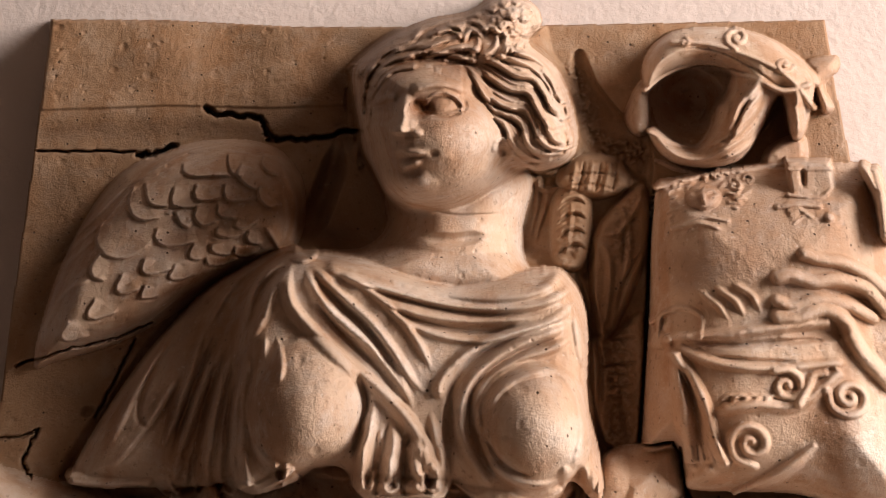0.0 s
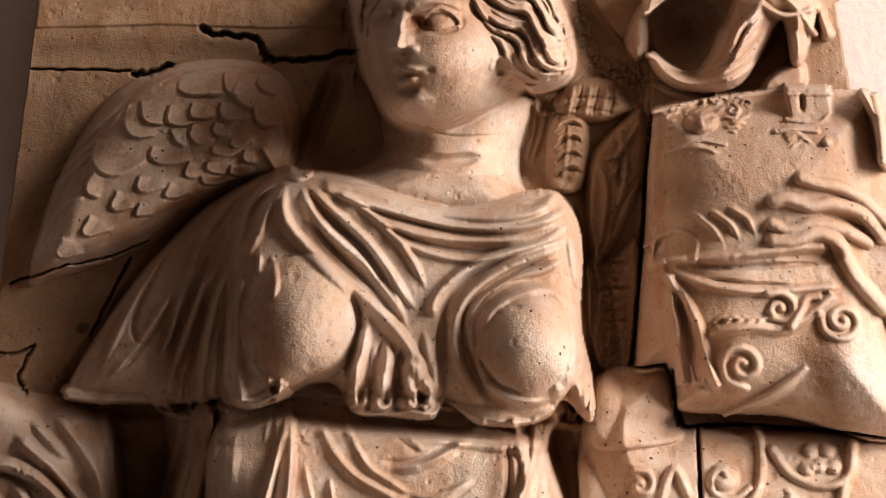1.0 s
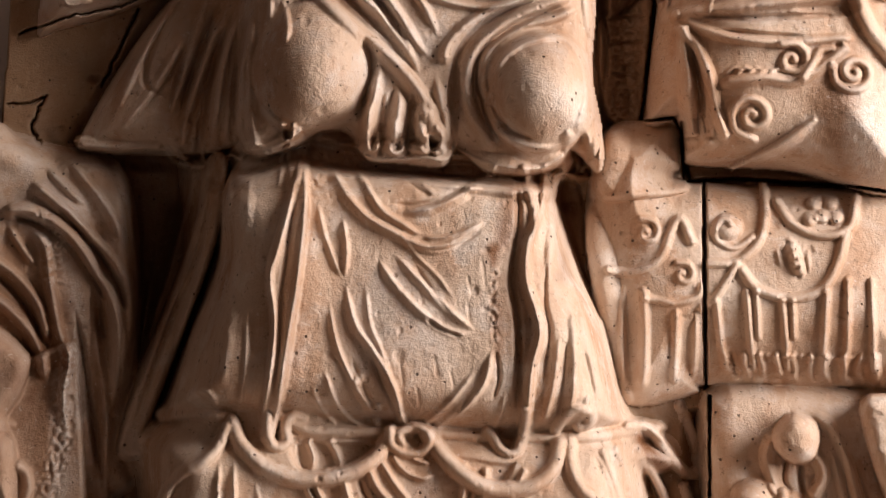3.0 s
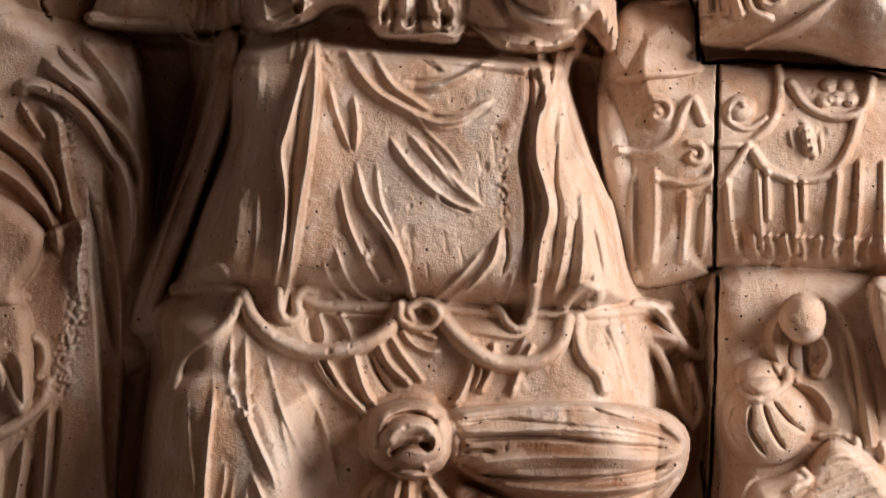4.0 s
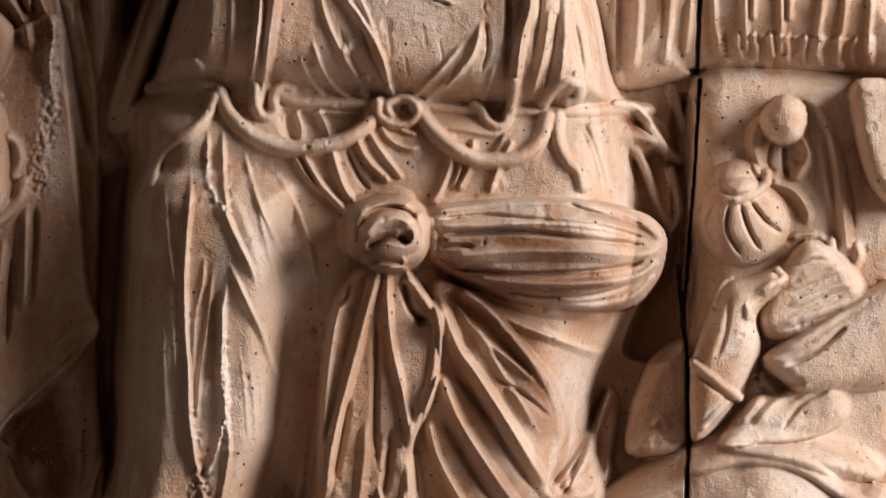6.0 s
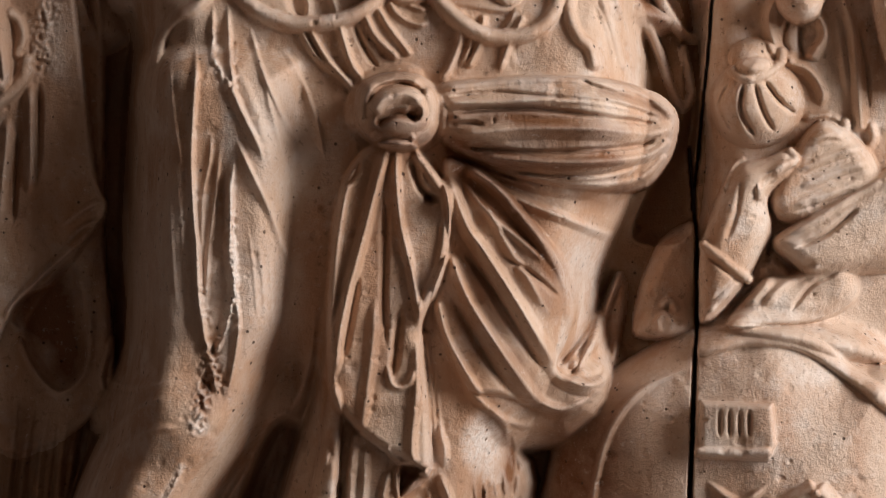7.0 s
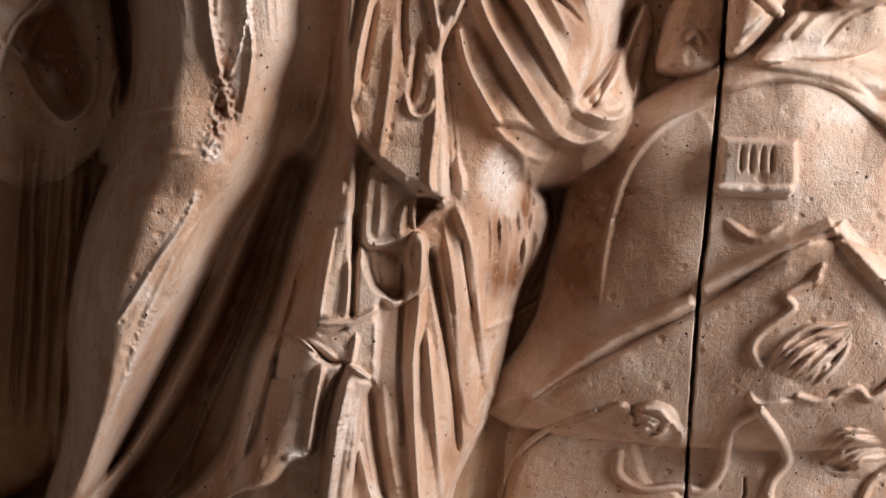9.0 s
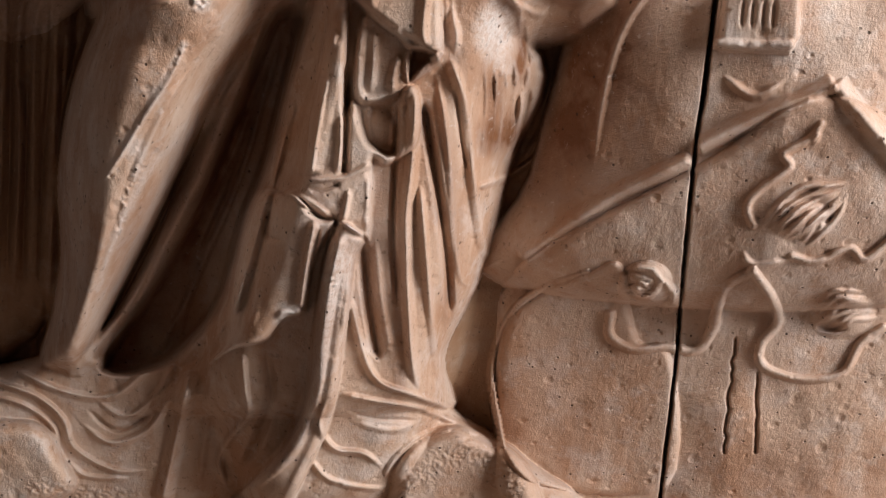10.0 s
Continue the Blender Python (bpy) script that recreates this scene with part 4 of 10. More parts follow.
ridge([(-0.421, 2.529), (-0.418, 2.507), (-0.408, 2.494), (-0.383, 2.49)], 0.00222, 0.0037, 0.00259, ends=(0.05, 0.1))
ridge([(-0.425, 2.527), (-0.421, 2.504), (-0.411, 2.492), (-0.386, 2.487)], 0.00296, 0.00296, -0.0037, full=0.2, ends=(0.05, 0.2))
step([(-0.438, 2.525), (-0.444, 2.503), (-0.437, 2.481), (-0.42, 2.471), (-0.393, 2.474)], 0.0222, 0.00481, ends=(0.05, 0.15))
ridge([(-0.438, 2.525), (-0.444, 2.503), (-0.437, 2.481), (-0.42, 2.471), (-0.393, 2.474)], 0.00222, 0.0037, 0.00259, ends=(0.05, 0.1))
ridge([(-0.441, 2.523), (-0.447, 2.501), (-0.44, 2.478), (-0.423, 2.469), (-0.396, 2.472)], 0.00296, 0.00296, -0.0037, full=0.2, ends=(0.05, 0.2))
step([(-0.312, 2.493), (-0.315, 2.479), (-0.307, 2.47), (-0.286, 2.469)], 0.0222, 0.00481, ends=(0.05, 0.15))
ridge([(-0.312, 2.493), (-0.315, 2.479), (-0.307, 2.47), (-0.286, 2.469)], 0.00222, 0.0037, 0.00259, ends=(0.05, 0.1))
ridge([(-0.315, 2.49), (-0.318, 2.477), (-0.31, 2.468), (-0.29, 2.467)], 0.00296, 0.00296, -0.0037, full=0.2, ends=(0.05, 0.2))
step([(-0.344, 2.49), (-0.347, 2.472), (-0.334, 2.458), (-0.31, 2.466)], 0.0222, 0.00481, ends=(0.05, 0.15))
ridge([(-0.344, 2.49), (-0.347, 2.472), (-0.334, 2.458), (-0.31, 2.466)], 0.00222, 0.0037, 0.00259, ends=(0.05, 0.1))
ridge([(-0.347, 2.487), (-0.35, 2.47), (-0.337, 2.456), (-0.314, 2.464)], 0.00296, 0.00296, -0.0037, full=0.2, ends=(0.05, 0.2))
step([(-0.376, 2.482), (-0.367, 2.464), (-0.353, 2.455)], 0.0222, 0.00481, ends=(0.05, 0.15))
ridge([(-0.376, 2.482), (-0.367, 2.464), (-0.353, 2.455)], 0.00222, 0.0037, 0.00259, ends=(0.05, 0.1))
ridge([(-0.379, 2.48), (-0.37, 2.462), (-0.356, 2.453)], 0.00296, 0.00296, -0.0037, full=0.2, ends=(0.05, 0.2))
step([(-0.399, 2.459), (-0.402, 2.444), (-0.389, 2.431), (-0.365, 2.43), (-0.341, 2.437)], 0.0222, 0.00481, ends=(0.05, 0.15))
ridge([(-0.399, 2.459), (-0.402, 2.444), (-0.389, 2.431), (-0.365, 2.43), (-0.341, 2.437)], 0.00222, 0.0037, 0.00259, ends=(0.05, 0.1))
ridge([(-0.402, 2.456), (-0.405, 2.442), (-0.392, 2.428), (-0.368, 2.427), (-0.344, 2.435)], 0.00296, 0.00296, -0.0037, full=0.2, ends=(0.05, 0.2))
step([(-0.479, 2.474), (-0.485, 2.444), (-0.472, 2.422), (-0.448, 2.414), (-0.42, 2.424), (-0.402, 2.447)], 0.0222, 0.00481, ends=(0.05, 0.15))
ridge([(-0.479, 2.474), (-0.485, 2.444), (-0.472, 2.422), (-0.448, 2.414), (-0.42, 2.424), (-0.402, 2.447)], 0.00222, 0.0037, 0.00259, ends=(0.05, 0.1))
ridge([(-0.482, 2.472), (-0.488, 2.441), (-0.475, 2.419), (-0.451, 2.412), (-0.423, 2.421), (-0.405, 2.444)], 0.00296, 0.00296, -0.0037, full=0.2, ends=(0.05, 0.2))
step([(-0.477, 2.426), (-0.489, 2.405), (-0.485, 2.388), (-0.467, 2.381)], 0.0222, 0.00481, ends=(0.05, 0.15))
ridge([(-0.477, 2.426), (-0.489, 2.405), (-0.485, 2.388), (-0.467, 2.381)], 0.00222, 0.0037, 0.00259, ends=(0.05, 0.1))
ridge([(-0.48, 2.424), (-0.492, 2.403), (-0.488, 2.386), (-0.47, 2.379)], 0.00296, 0.00296, -0.0037, full=0.2, ends=(0.05, 0.2))
step([(-0.286, 2.465), (-0.29, 2.456), (-0.278, 2.451), (-0.262, 2.458), (-0.256, 2.468)], 0.0222, 0.00481, ends=(0.05, 0.15))
ridge([(-0.286, 2.465), (-0.29, 2.456), (-0.278, 2.451), (-0.262, 2.458), (-0.256, 2.468)], 0.00222, 0.0037, 0.00259, ends=(0.05, 0.1))
ridge([(-0.289, 2.462), (-0.293, 2.454), (-0.281, 2.449), (-0.265, 2.455), (-0.259, 2.465)], 0.00296, 0.00296, -0.0037, full=0.2, ends=(0.05, 0.2))
step([(-0.314, 2.455), (-0.315, 2.446), (-0.305, 2.44), (-0.285, 2.439), (-0.27, 2.449)], 0.0222, 0.00481, ends=(0.05, 0.15))
ridge([(-0.314, 2.455), (-0.315, 2.446), (-0.305, 2.44), (-0.285, 2.439), (-0.27, 2.449)], 0.00222, 0.0037, 0.00259, ends=(0.05, 0.1))
ridge([(-0.317, 2.452), (-0.318, 2.444), (-0.308, 2.437), (-0.288, 2.436), (-0.273, 2.447)], 0.00296, 0.00296, -0.0037, full=0.2, ends=(0.05, 0.2))
step([(-0.268, 2.449), (-0.271, 2.436), (-0.262, 2.427), (-0.25, 2.429)], 0.0222, 0.00481, ends=(0.05, 0.15))
ridge([(-0.268, 2.449), (-0.271, 2.436), (-0.262, 2.427), (-0.25, 2.429)], 0.00222, 0.0037, 0.00259, ends=(0.05, 0.1))
ridge([(-0.271, 2.447), (-0.274, 2.433), (-0.266, 2.425), (-0.253, 2.426)], 0.00296, 0.00296, -0.0037, full=0.2, ends=(0.05, 0.2))
step([(-0.321, 2.432), (-0.32, 2.419), (-0.304, 2.412), (-0.284, 2.413)], 0.0222, 0.00481, ends=(0.05, 0.15))
ridge([(-0.321, 2.432), (-0.32, 2.419), (-0.304, 2.412), (-0.284, 2.413)], 0.00222, 0.0037, 0.00259, ends=(0.05, 0.1))
ridge([(-0.324, 2.429), (-0.323, 2.417), (-0.307, 2.41), (-0.287, 2.411)], 0.00296, 0.00296, -0.0037, full=0.2, ends=(0.05, 0.2))
step([(-0.286, 2.426), (-0.288, 2.413), (-0.268, 2.406), (-0.254, 2.416)], 0.0222, 0.00481, ends=(0.05, 0.15))
ridge([(-0.286, 2.426), (-0.288, 2.413), (-0.268, 2.406), (-0.254, 2.416)], 0.00222, 0.0037, 0.00259, ends=(0.05, 0.1))
ridge([(-0.289, 2.424), (-0.291, 2.411), (-0.271, 2.404), (-0.257, 2.414)], 0.00296, 0.00296, -0.0037, full=0.2, ends=(0.05, 0.2))
step([(-0.345, 2.433), (-0.352, 2.416), (-0.344, 2.407), (-0.332, 2.409)], 0.0222, 0.00481, ends=(0.05, 0.15))
ridge([(-0.345, 2.433), (-0.352, 2.416), (-0.344, 2.407), (-0.332, 2.409)], 0.00222, 0.0037, 0.00259, ends=(0.05, 0.1))
ridge([(-0.348, 2.431), (-0.355, 2.414), (-0.347, 2.405), (-0.335, 2.407)], 0.00296, 0.00296, -0.0037, full=0.2, ends=(0.05, 0.2))
step([(-0.328, 2.411), (-0.323, 2.398), (-0.299, 2.397), (-0.276, 2.407)], 0.0222, 0.00481, ends=(0.05, 0.15))
ridge([(-0.328, 2.411), (-0.323, 2.398), (-0.299, 2.397), (-0.276, 2.407)], 0.00222, 0.0037, 0.00259, ends=(0.05, 0.1))
ridge([(-0.331, 2.408), (-0.326, 2.395), (-0.302, 2.394), (-0.279, 2.404)], 0.00296, 0.00296, -0.0037, full=0.2, ends=(0.05, 0.2))
step([(-0.414, 2.415), (-0.418, 2.396), (-0.404, 2.388), (-0.371, 2.396)], 0.0222, 0.00481, ends=(0.05, 0.15))
ridge([(-0.414, 2.415), (-0.418, 2.396), (-0.404, 2.388), (-0.371, 2.396)], 0.00222, 0.0037, 0.00259, ends=(0.05, 0.1))
ridge([(-0.417, 2.412), (-0.421, 2.394), (-0.407, 2.385), (-0.374, 2.393)], 0.00296, 0.00296, -0.0037, full=0.2, ends=(0.05, 0.2))
step([(-0.37, 2.402), (-0.378, 2.383), (-0.362, 2.378), (-0.337, 2.386)], 0.0222, 0.00481, ends=(0.05, 0.15))
ridge([(-0.37, 2.402), (-0.378, 2.383), (-0.362, 2.378), (-0.337, 2.386)], 0.00222, 0.0037, 0.00259, ends=(0.05, 0.1))
ridge([(-0.373, 2.4), (-0.381, 2.381), (-0.365, 2.375), (-0.34, 2.383)], 0.00296, 0.00296, -0.0037, full=0.2, ends=(0.05, 0.2))
step([(-0.444, 2.392), (-0.452, 2.37), (-0.44, 2.361), (-0.415, 2.368)], 0.0222, 0.00481, ends=(0.05, 0.15))
ridge([(-0.444, 2.392), (-0.452, 2.37), (-0.44, 2.361), (-0.415, 2.368)], 0.00222, 0.0037, 0.00259, ends=(0.05, 0.1))
ridge([(-0.447, 2.39), (-0.455, 2.367), (-0.443, 2.359), (-0.418, 2.366)], 0.00296, 0.00296, -0.0037, full=0.2, ends=(0.05, 0.2))
step([(-0.479, 2.357), (-0.489, 2.334), (-0.476, 2.325), (-0.444, 2.336)], 0.0222, 0.00481, ends=(0.05, 0.15))
ridge([(-0.479, 2.357), (-0.489, 2.334), (-0.476, 2.325), (-0.444, 2.336)], 0.00222, 0.0037, 0.00259, ends=(0.05, 0.1))
ridge([(-0.482, 2.354), (-0.492, 2.332), (-0.479, 2.323), (-0.447, 2.334)], 0.00296, 0.00296, -0.0037, full=0.2, ends=(0.05, 0.2))
step([(-0.411, 2.374), (-0.415, 2.354), (-0.388, 2.355)], 0.0222, 0.00481, ends=(0.05, 0.15))
ridge([(-0.411, 2.374), (-0.415, 2.354), (-0.388, 2.355)], 0.00222, 0.0037, 0.00259, ends=(0.05, 0.1))
ridge([(-0.414, 2.372), (-0.418, 2.352), (-0.391, 2.352)], 0.00296, 0.00296, -0.0037, full=0.2, ends=(0.05, 0.2))
step([(-0.515, 2.327), (-0.523, 2.303), (-0.508, 2.294), (-0.482, 2.301)], 0.0222, 0.00481, ends=(0.05, 0.15))
ridge([(-0.515, 2.327), (-0.523, 2.303), (-0.508, 2.294), (-0.482, 2.301)], 0.00222, 0.0037, 0.00259, ends=(0.05, 0.1))
ridge([(-0.518, 2.325), (-0.525, 2.3), (-0.511, 2.292), (-0.485, 2.299)], 0.00296, 0.00296, -0.0037, full=0.2, ends=(0.05, 0.2))
step([(-0.249, 2.566), (-0.255, 2.553), (-0.244, 2.538), (-0.225, 2.53)], 0.0222, 0.00481, ends=(0.05, 0.15))
ridge([(-0.249, 2.566), (-0.255, 2.553), (-0.244, 2.538), (-0.225, 2.53)], 0.00222, 0.0037, 0.00259, ends=(0.05, 0.1))
ridge([(-0.252, 2.563), (-0.259, 2.55), (-0.248, 2.536), (-0.229, 2.528)], 0.00296, 0.00296, -0.0037, full=0.2, ends=(0.05, 0.2))
ridge([(-0.291, 2.582), (-0.361, 2.573), (-0.411, 2.548), (-0.458, 2.515), (-0.503, 2.462), (-0.535, 2.427)], 0.00444, 0.00592, 0.00666)
ridge([(-0.389, 2.555), (-0.436, 2.525), (-0.462, 2.491), (-0.48, 2.461)], 0.00444, 0.00444, 0.00444)
ridge([(-0.473, 2.474), (-0.509, 2.44), (-0.545, 2.403)], 0.00444, 0.00518, 0.00592)
ridge([(-0.485, 2.451), (-0.515, 2.417), (-0.549, 2.385)], 0.00444, 0.00518, 0.00518)
ridge([(-0.485, 2.388), (-0.519, 2.369), (-0.537, 2.344)], 0.00444, 0.00444, 0.0037)
ridge([(-0.527, 2.361), (-0.549, 2.304), (-0.555, 2.27)], 0.00444, 0.00518, 0.00444)
ridge([(-0.555, 2.27), (-0.502, 2.282), (-0.449, 2.284), (-0.405, 2.312), (-0.353, 2.361)], 0.0037, 0.00518, 0.00444)
ridge([(-0.228, 2.551), (-0.207, 2.505), (-0.201, 2.465), (-0.211, 2.423), (-0.219, 2.408)], 0.00592, 0.00666, 0.0074)
ridge([(-0.246, 2.454), (-0.231, 2.428), (-0.221, 2.408)], 0.00444, 0.00444, 0.00518)
ridge([(-0.219, 2.501), (-0.215, 2.457), (-0.221, 2.423)], 0.00444, 0.00444, 0.00444)
roughen([(-0.392, 2.479), (-0.355, 2.468)], 0.0074, 0.00163)
roughen([(-0.397, 2.553), (-0.367, 2.544)], 0.00592, 0.00122)
streak([(-0.552, 2.304), (-0.523, 2.327), (-0.505, 2.294)], 0.0222, 0.5, pale=True)
# cloth of the breast
ball((-0.193, 2.413), 0.0222, 0.0148, 0.03)
fold([(-0.185, 2.415), (-0.169, 2.409)], 0.0096, 0.02)
fold([(-0.198, 2.401), (-0.212, 2.382), (-0.205, 2.341), (-0.168, 2.296), (-0.125, 2.255), (-0.072, 2.206), (-0.034, 2.156), (-0.009, 2.092)], 0.0126, 0.026, lean=0.2, ends=(0.1,0.05))
fold([(-0.189, 2.394), (-0.168, 2.348), (-0.125, 2.303), (-0.086, 2.267), (-0.053, 2.219), (-0.039, 2.182)], 0.0096, 0.02, ends=(0.1,0.2))
fold([(-0.179, 2.395), (-0.137, 2.351), (-0.098, 2.313), (-0.068, 2.272), (-0.044, 2.232), (-0.021, 2.206)], 0.0089, 0.018, ends=(0.1,0.2))
fold([(-0.169, 2.396), (-0.11, 2.366), (-0.064, 2.323), (-0.034, 2.282), (-0.013, 2.235)], 0.0074, 0.014, ends=(0.1,0.2))
fold([(-0.176, 2.385), (-0.141, 2.339), (-0.106, 2.305), (-0.072, 2.253), (-0.046, 2.209)], 0.0074, -0.012)
fold([(-0.185, 2.378), (-0.156, 2.319), (-0.11, 2.269), (-0.065, 2.221)], 0.0059, -0.010)
fold([(-0.165, 2.401), (-0.102, 2.383), (-0.017, 2.354), (0.06, 2.339), (0.13, 2.345), (0.161, 2.37), (0.152, 2.398)], 0.0103, 0.022, ends=(0.05,0.1))
fold([(-0.141, 2.382), (-0.063, 2.354), (0.029, 2.327), (0.113, 2.324), (0.168, 2.341), (0.173, 2.363)], 0.0089, 0.018, ends=(0.05,0.1))
fold([(-0.11, 2.354), (-0.033, 2.32), (0.051, 2.306), (0.128, 2.31), (0.179, 2.332)], 0.0074, 0.014)
fold([(-0.079, 2.328), (-0.018, 2.293), (0.05, 2.279), (0.119, 2.292), (0.181, 2.312)], 0.0067, 0.012)
fold([(-0.134, 2.373), (-0.048, 2.339), (0.044, 2.317), (0.12, 2.317)], 0.0059, -0.010)
fold([(-0.094, 2.341), (-0.018, 2.305), (0.058, 2.291), (0.135, 2.302)], 0.0059, -0.010)
fold([(-0.007, 2.2), (-0.003, 2.228), (0.031, 2.262), (0.089, 2.289), (0.15, 2.306), (0.184, 2.328)], 0.0096, 0.02, ends=(0.05,0.1))
fold([(0.057, 2.083), (0.031, 2.128), (0.02, 2.173), (0.031, 2.217), (0.064, 2.251), (0.111, 2.276), (0.172, 2.295)], 0.0111, 0.026, ends=(0.05,0.1))
fold([(0.045, 2.15), (0.041, 2.191), (0.057, 2.224), (0.094, 2.25), (0.14, 2.263), (0.173, 2.277)], 0.0089, 0.02, ends=(0.1,0.1))
fold([(0.055, 2.18), (0.07, 2.21), (0.105, 2.232), (0.15, 2.235), (0.174, 2.205), (0.179, 2.153), (0.163, 2.109)], 0.0074, 0.016, ends=(0.1,0.1))
fold([(0.007, 2.098), (0.009, 2.158), (0.01, 2.211), (0.042, 2.254), (0.104, 2.285)], 0.0067, -0.014)
fold([(0.036, 2.135), (0.032, 2.187), (0.048, 2.226), (0.102, 2.261), (0.164, 2.282)], 0.0059, -0.012)
fold([(0.188, 2.296), (0.19, 2.23), (0.189, 2.165), (0.181, 2.107)], 0.0074, 0.014)
fold([(0.178, 2.32), (0.182, 2.272), (0.186, 2.225)], 0.0074, 0.012)
fold([(0.045, 2.135), (0.072, 2.101), (0.115, 2.085), (0.152, 2.096)], 0.0089, 0.018)
fold([(0.049, 2.158), (0.073, 2.117), (0.116, 2.096)], 0.0052, -0.008)
streak([(0.076, 2.188), (0.119, 2.158), (0.154, 2.126)], 0.0443, 0.3, pale=True)
fold([(-0.264, 2.283), (-0.273, 2.213), (-0.27, 2.145), (-0.257, 2.101)], 0.0111, 0.022, lean=-0.2)
fold([(-0.259, 2.162), (-0.237, 2.132), (-0.2, 2.112)], 0.0074, 0.016)
fold([(-0.226, 2.298), (-0.218, 2.26), (-0.222, 2.23)], 0.0067, 0.012)
fold([(-0.241, 2.299), (-0.241, 2.26)], 0.0052, 0.010)
fold([(-0.205, 2.402), (-0.25, 2.379), (-0.266, 2.339), (-0.276, 2.291)], 0.0111, 0.02)
fold([(-0.209, 2.395), (-0.234, 2.361), (-0.245, 2.323), (-0.27, 2.282)], 0.0096, 0.02)
fold([(-0.221, 2.409), (-0.268, 2.388), (-0.298, 2.355), (-0.325, 2.3)], 0.0096, 0.018)
fold([(-0.213, 2.401), (-0.247, 2.367), (-0.261, 2.323)], 0.0074, -0.015)
fold([(-0.294, 2.299), (-0.332, 2.199), (-0.36, 2.102)], 0.0089, 0.018)
fold([(-0.279, 2.291), (-0.302, 2.198), (-0.307, 2.107)], 0.0081, 0.016)
fold([(-0.321, 2.316), (-0.349, 2.223), (-0.374, 2.133)], 0.0089, 0.016)
fold([(-0.287, 2.291), (-0.317, 2.199), (-0.331, 2.108)], 0.0074, -0.016)
fold([(-0.307, 2.304), (-0.34, 2.207), (-0.362, 2.125)], 0.0067, -0.013)
fold([(-0.271, 2.267), (-0.286, 2.182), (-0.287, 2.106)], 0.0067, -0.012)
fold([(-0.351, 2.324), (-0.393, 2.247), (-0.407, 2.187), (-0.372, 2.159)], 0.0059, -0.007)
fold([(-0.372, 2.293), (-0.414, 2.224), (-0.445, 2.142)], 0.0089, 0.012)
sheaf([(-0.099, 2.192), (-0.103, 2.14), (-0.11, 2.086)], [(-0.04, 2.153), (-0.038, 2.123), (-0.031, 2.089)], 3, 0.0133, 0.02)
fold([(-0.091, 2.207), (-0.103, 2.156), (-0.116, 2.095)], 0.0118, 0.022)
fold([(-0.073, 2.176), (-0.08, 2.132), (-0.087, 2.088)], 0.0089, -0.014)
fold([(-0.047, 2.168), (-0.05, 2.131), (-0.05, 2.087)], 0.0089, -0.014)
fold([(-0.125, 2.256), (-0.106, 2.208), (-0.11, 2.163), (-0.125, 2.118)], 0.0096, -0.02)
fold([(0.002, 2.203), (0.002, 2.144), (0.006, 2.089)], 0.0067, -0.01)
fold([(-0.02, 2.189), (-0.01, 2.137), (-0.005, 2.084)], 0.0089, 0.016)
# hem of the overfold, with its tubular ends
ball((-0.104, 2.095), 0.0133, 0.0096, 0.02)
ball((-0.075, 2.089), 0.0096, 0.0074, 0.018)
ball((-0.047, 2.091), 0.0111, 0.0081, 0.018)
ball((-0.015, 2.089), 0.0111, 0.0089, 0.02)
ball((-0.104, 2.092), 0.0067, 0.0044, -0.025)
ball((-0.076, 2.086), 0.0052, 0.0037, -0.022)
ball((-0.015, 2.085), 0.0052, 0.0044, -0.022)
cord([(-0.263, 2.1), (-0.247, 2.098), (-0.225, 2.107), (-0.203, 2.118), (-0.206, 2.122)], 0.0052, 0.014)
cord([(-0.366, 2.089), (-0.343, 2.076), (-0.298, 2.076), (-0.28, 2.092)], 0.0074, 0.018)
ball((-0.339, 2.083), 0.0118, 0.0089, -0.025)
ball((-0.298, 2.087), 0.0103, 0.0081, -0.02)
cord([(0.131, 2.054), (0.153, 2.049), (0.174, 2.046), (0.198, 2.05)], 0.0059, 0.014)
ball((0.182, 2.056), 0.0081, 0.0074, -0.02)
fold([(0.154, 2.115), (0.153, 2.069)], 0.0103, 0.02)
fold([(0.191, 2.106), (0.193, 2.061)], 0.0103, 0.02)
fold([(0.172, 2.114), (0.171, 2.06)], 0.0089, -0.018)
cord([(-0.488, 2.107), (-0.442, 2.101), (-0.389, 2.1)], 0.0089, 0.012)
form([(-0.43, 2.091), (-0.343, 2.073), (-0.36, 1.957), (-0.384, 1.87), (-0.401, 1.813), (-0.405, 1.929), (-0.419, 2.018)], -0.05, 0.0296, add=True)
form([(-0.311, 2.077), (-0.29, 2.076), (-0.297, 1.987), (-0.311, 1.927), (-0.334, 1.855), (-0.354, 1.805), (-0.336, 1.898), (-0.32, 1.957)], -0.045, 0.0185, add=True)
form([(0.134, 2.046), (0.167, 2.038), (0.178, 1.949), (0.189, 1.864), (0.162, 1.901), (0.138, 1.952)], -0.03, 0.0185, add=True)
cord([(-0.486, 2.102), (-0.434, 2.098), (-0.382, 2.098), (-0.364, 2.08), (-0.328, 2.072), (-0.282, 2.087)], 0.0037, 0.006)
cord([(-0.265, 2.093), (-0.23, 2.097), (-0.2, 2.117)], 0.0037, 0.006)
cord([(-0.121, 2.093), (-0.105, 2.08), (-0.068, 2.076), (-0.035, 2.079), (-0.007, 2.076), (0.004, 2.096)], 0.0037, 0.006)
cord([(0.008, 2.093), (0.032, 2.078), (0.068, 2.066), (0.116, 2.063), (0.144, 2.077)], 0.0037, 0.006)
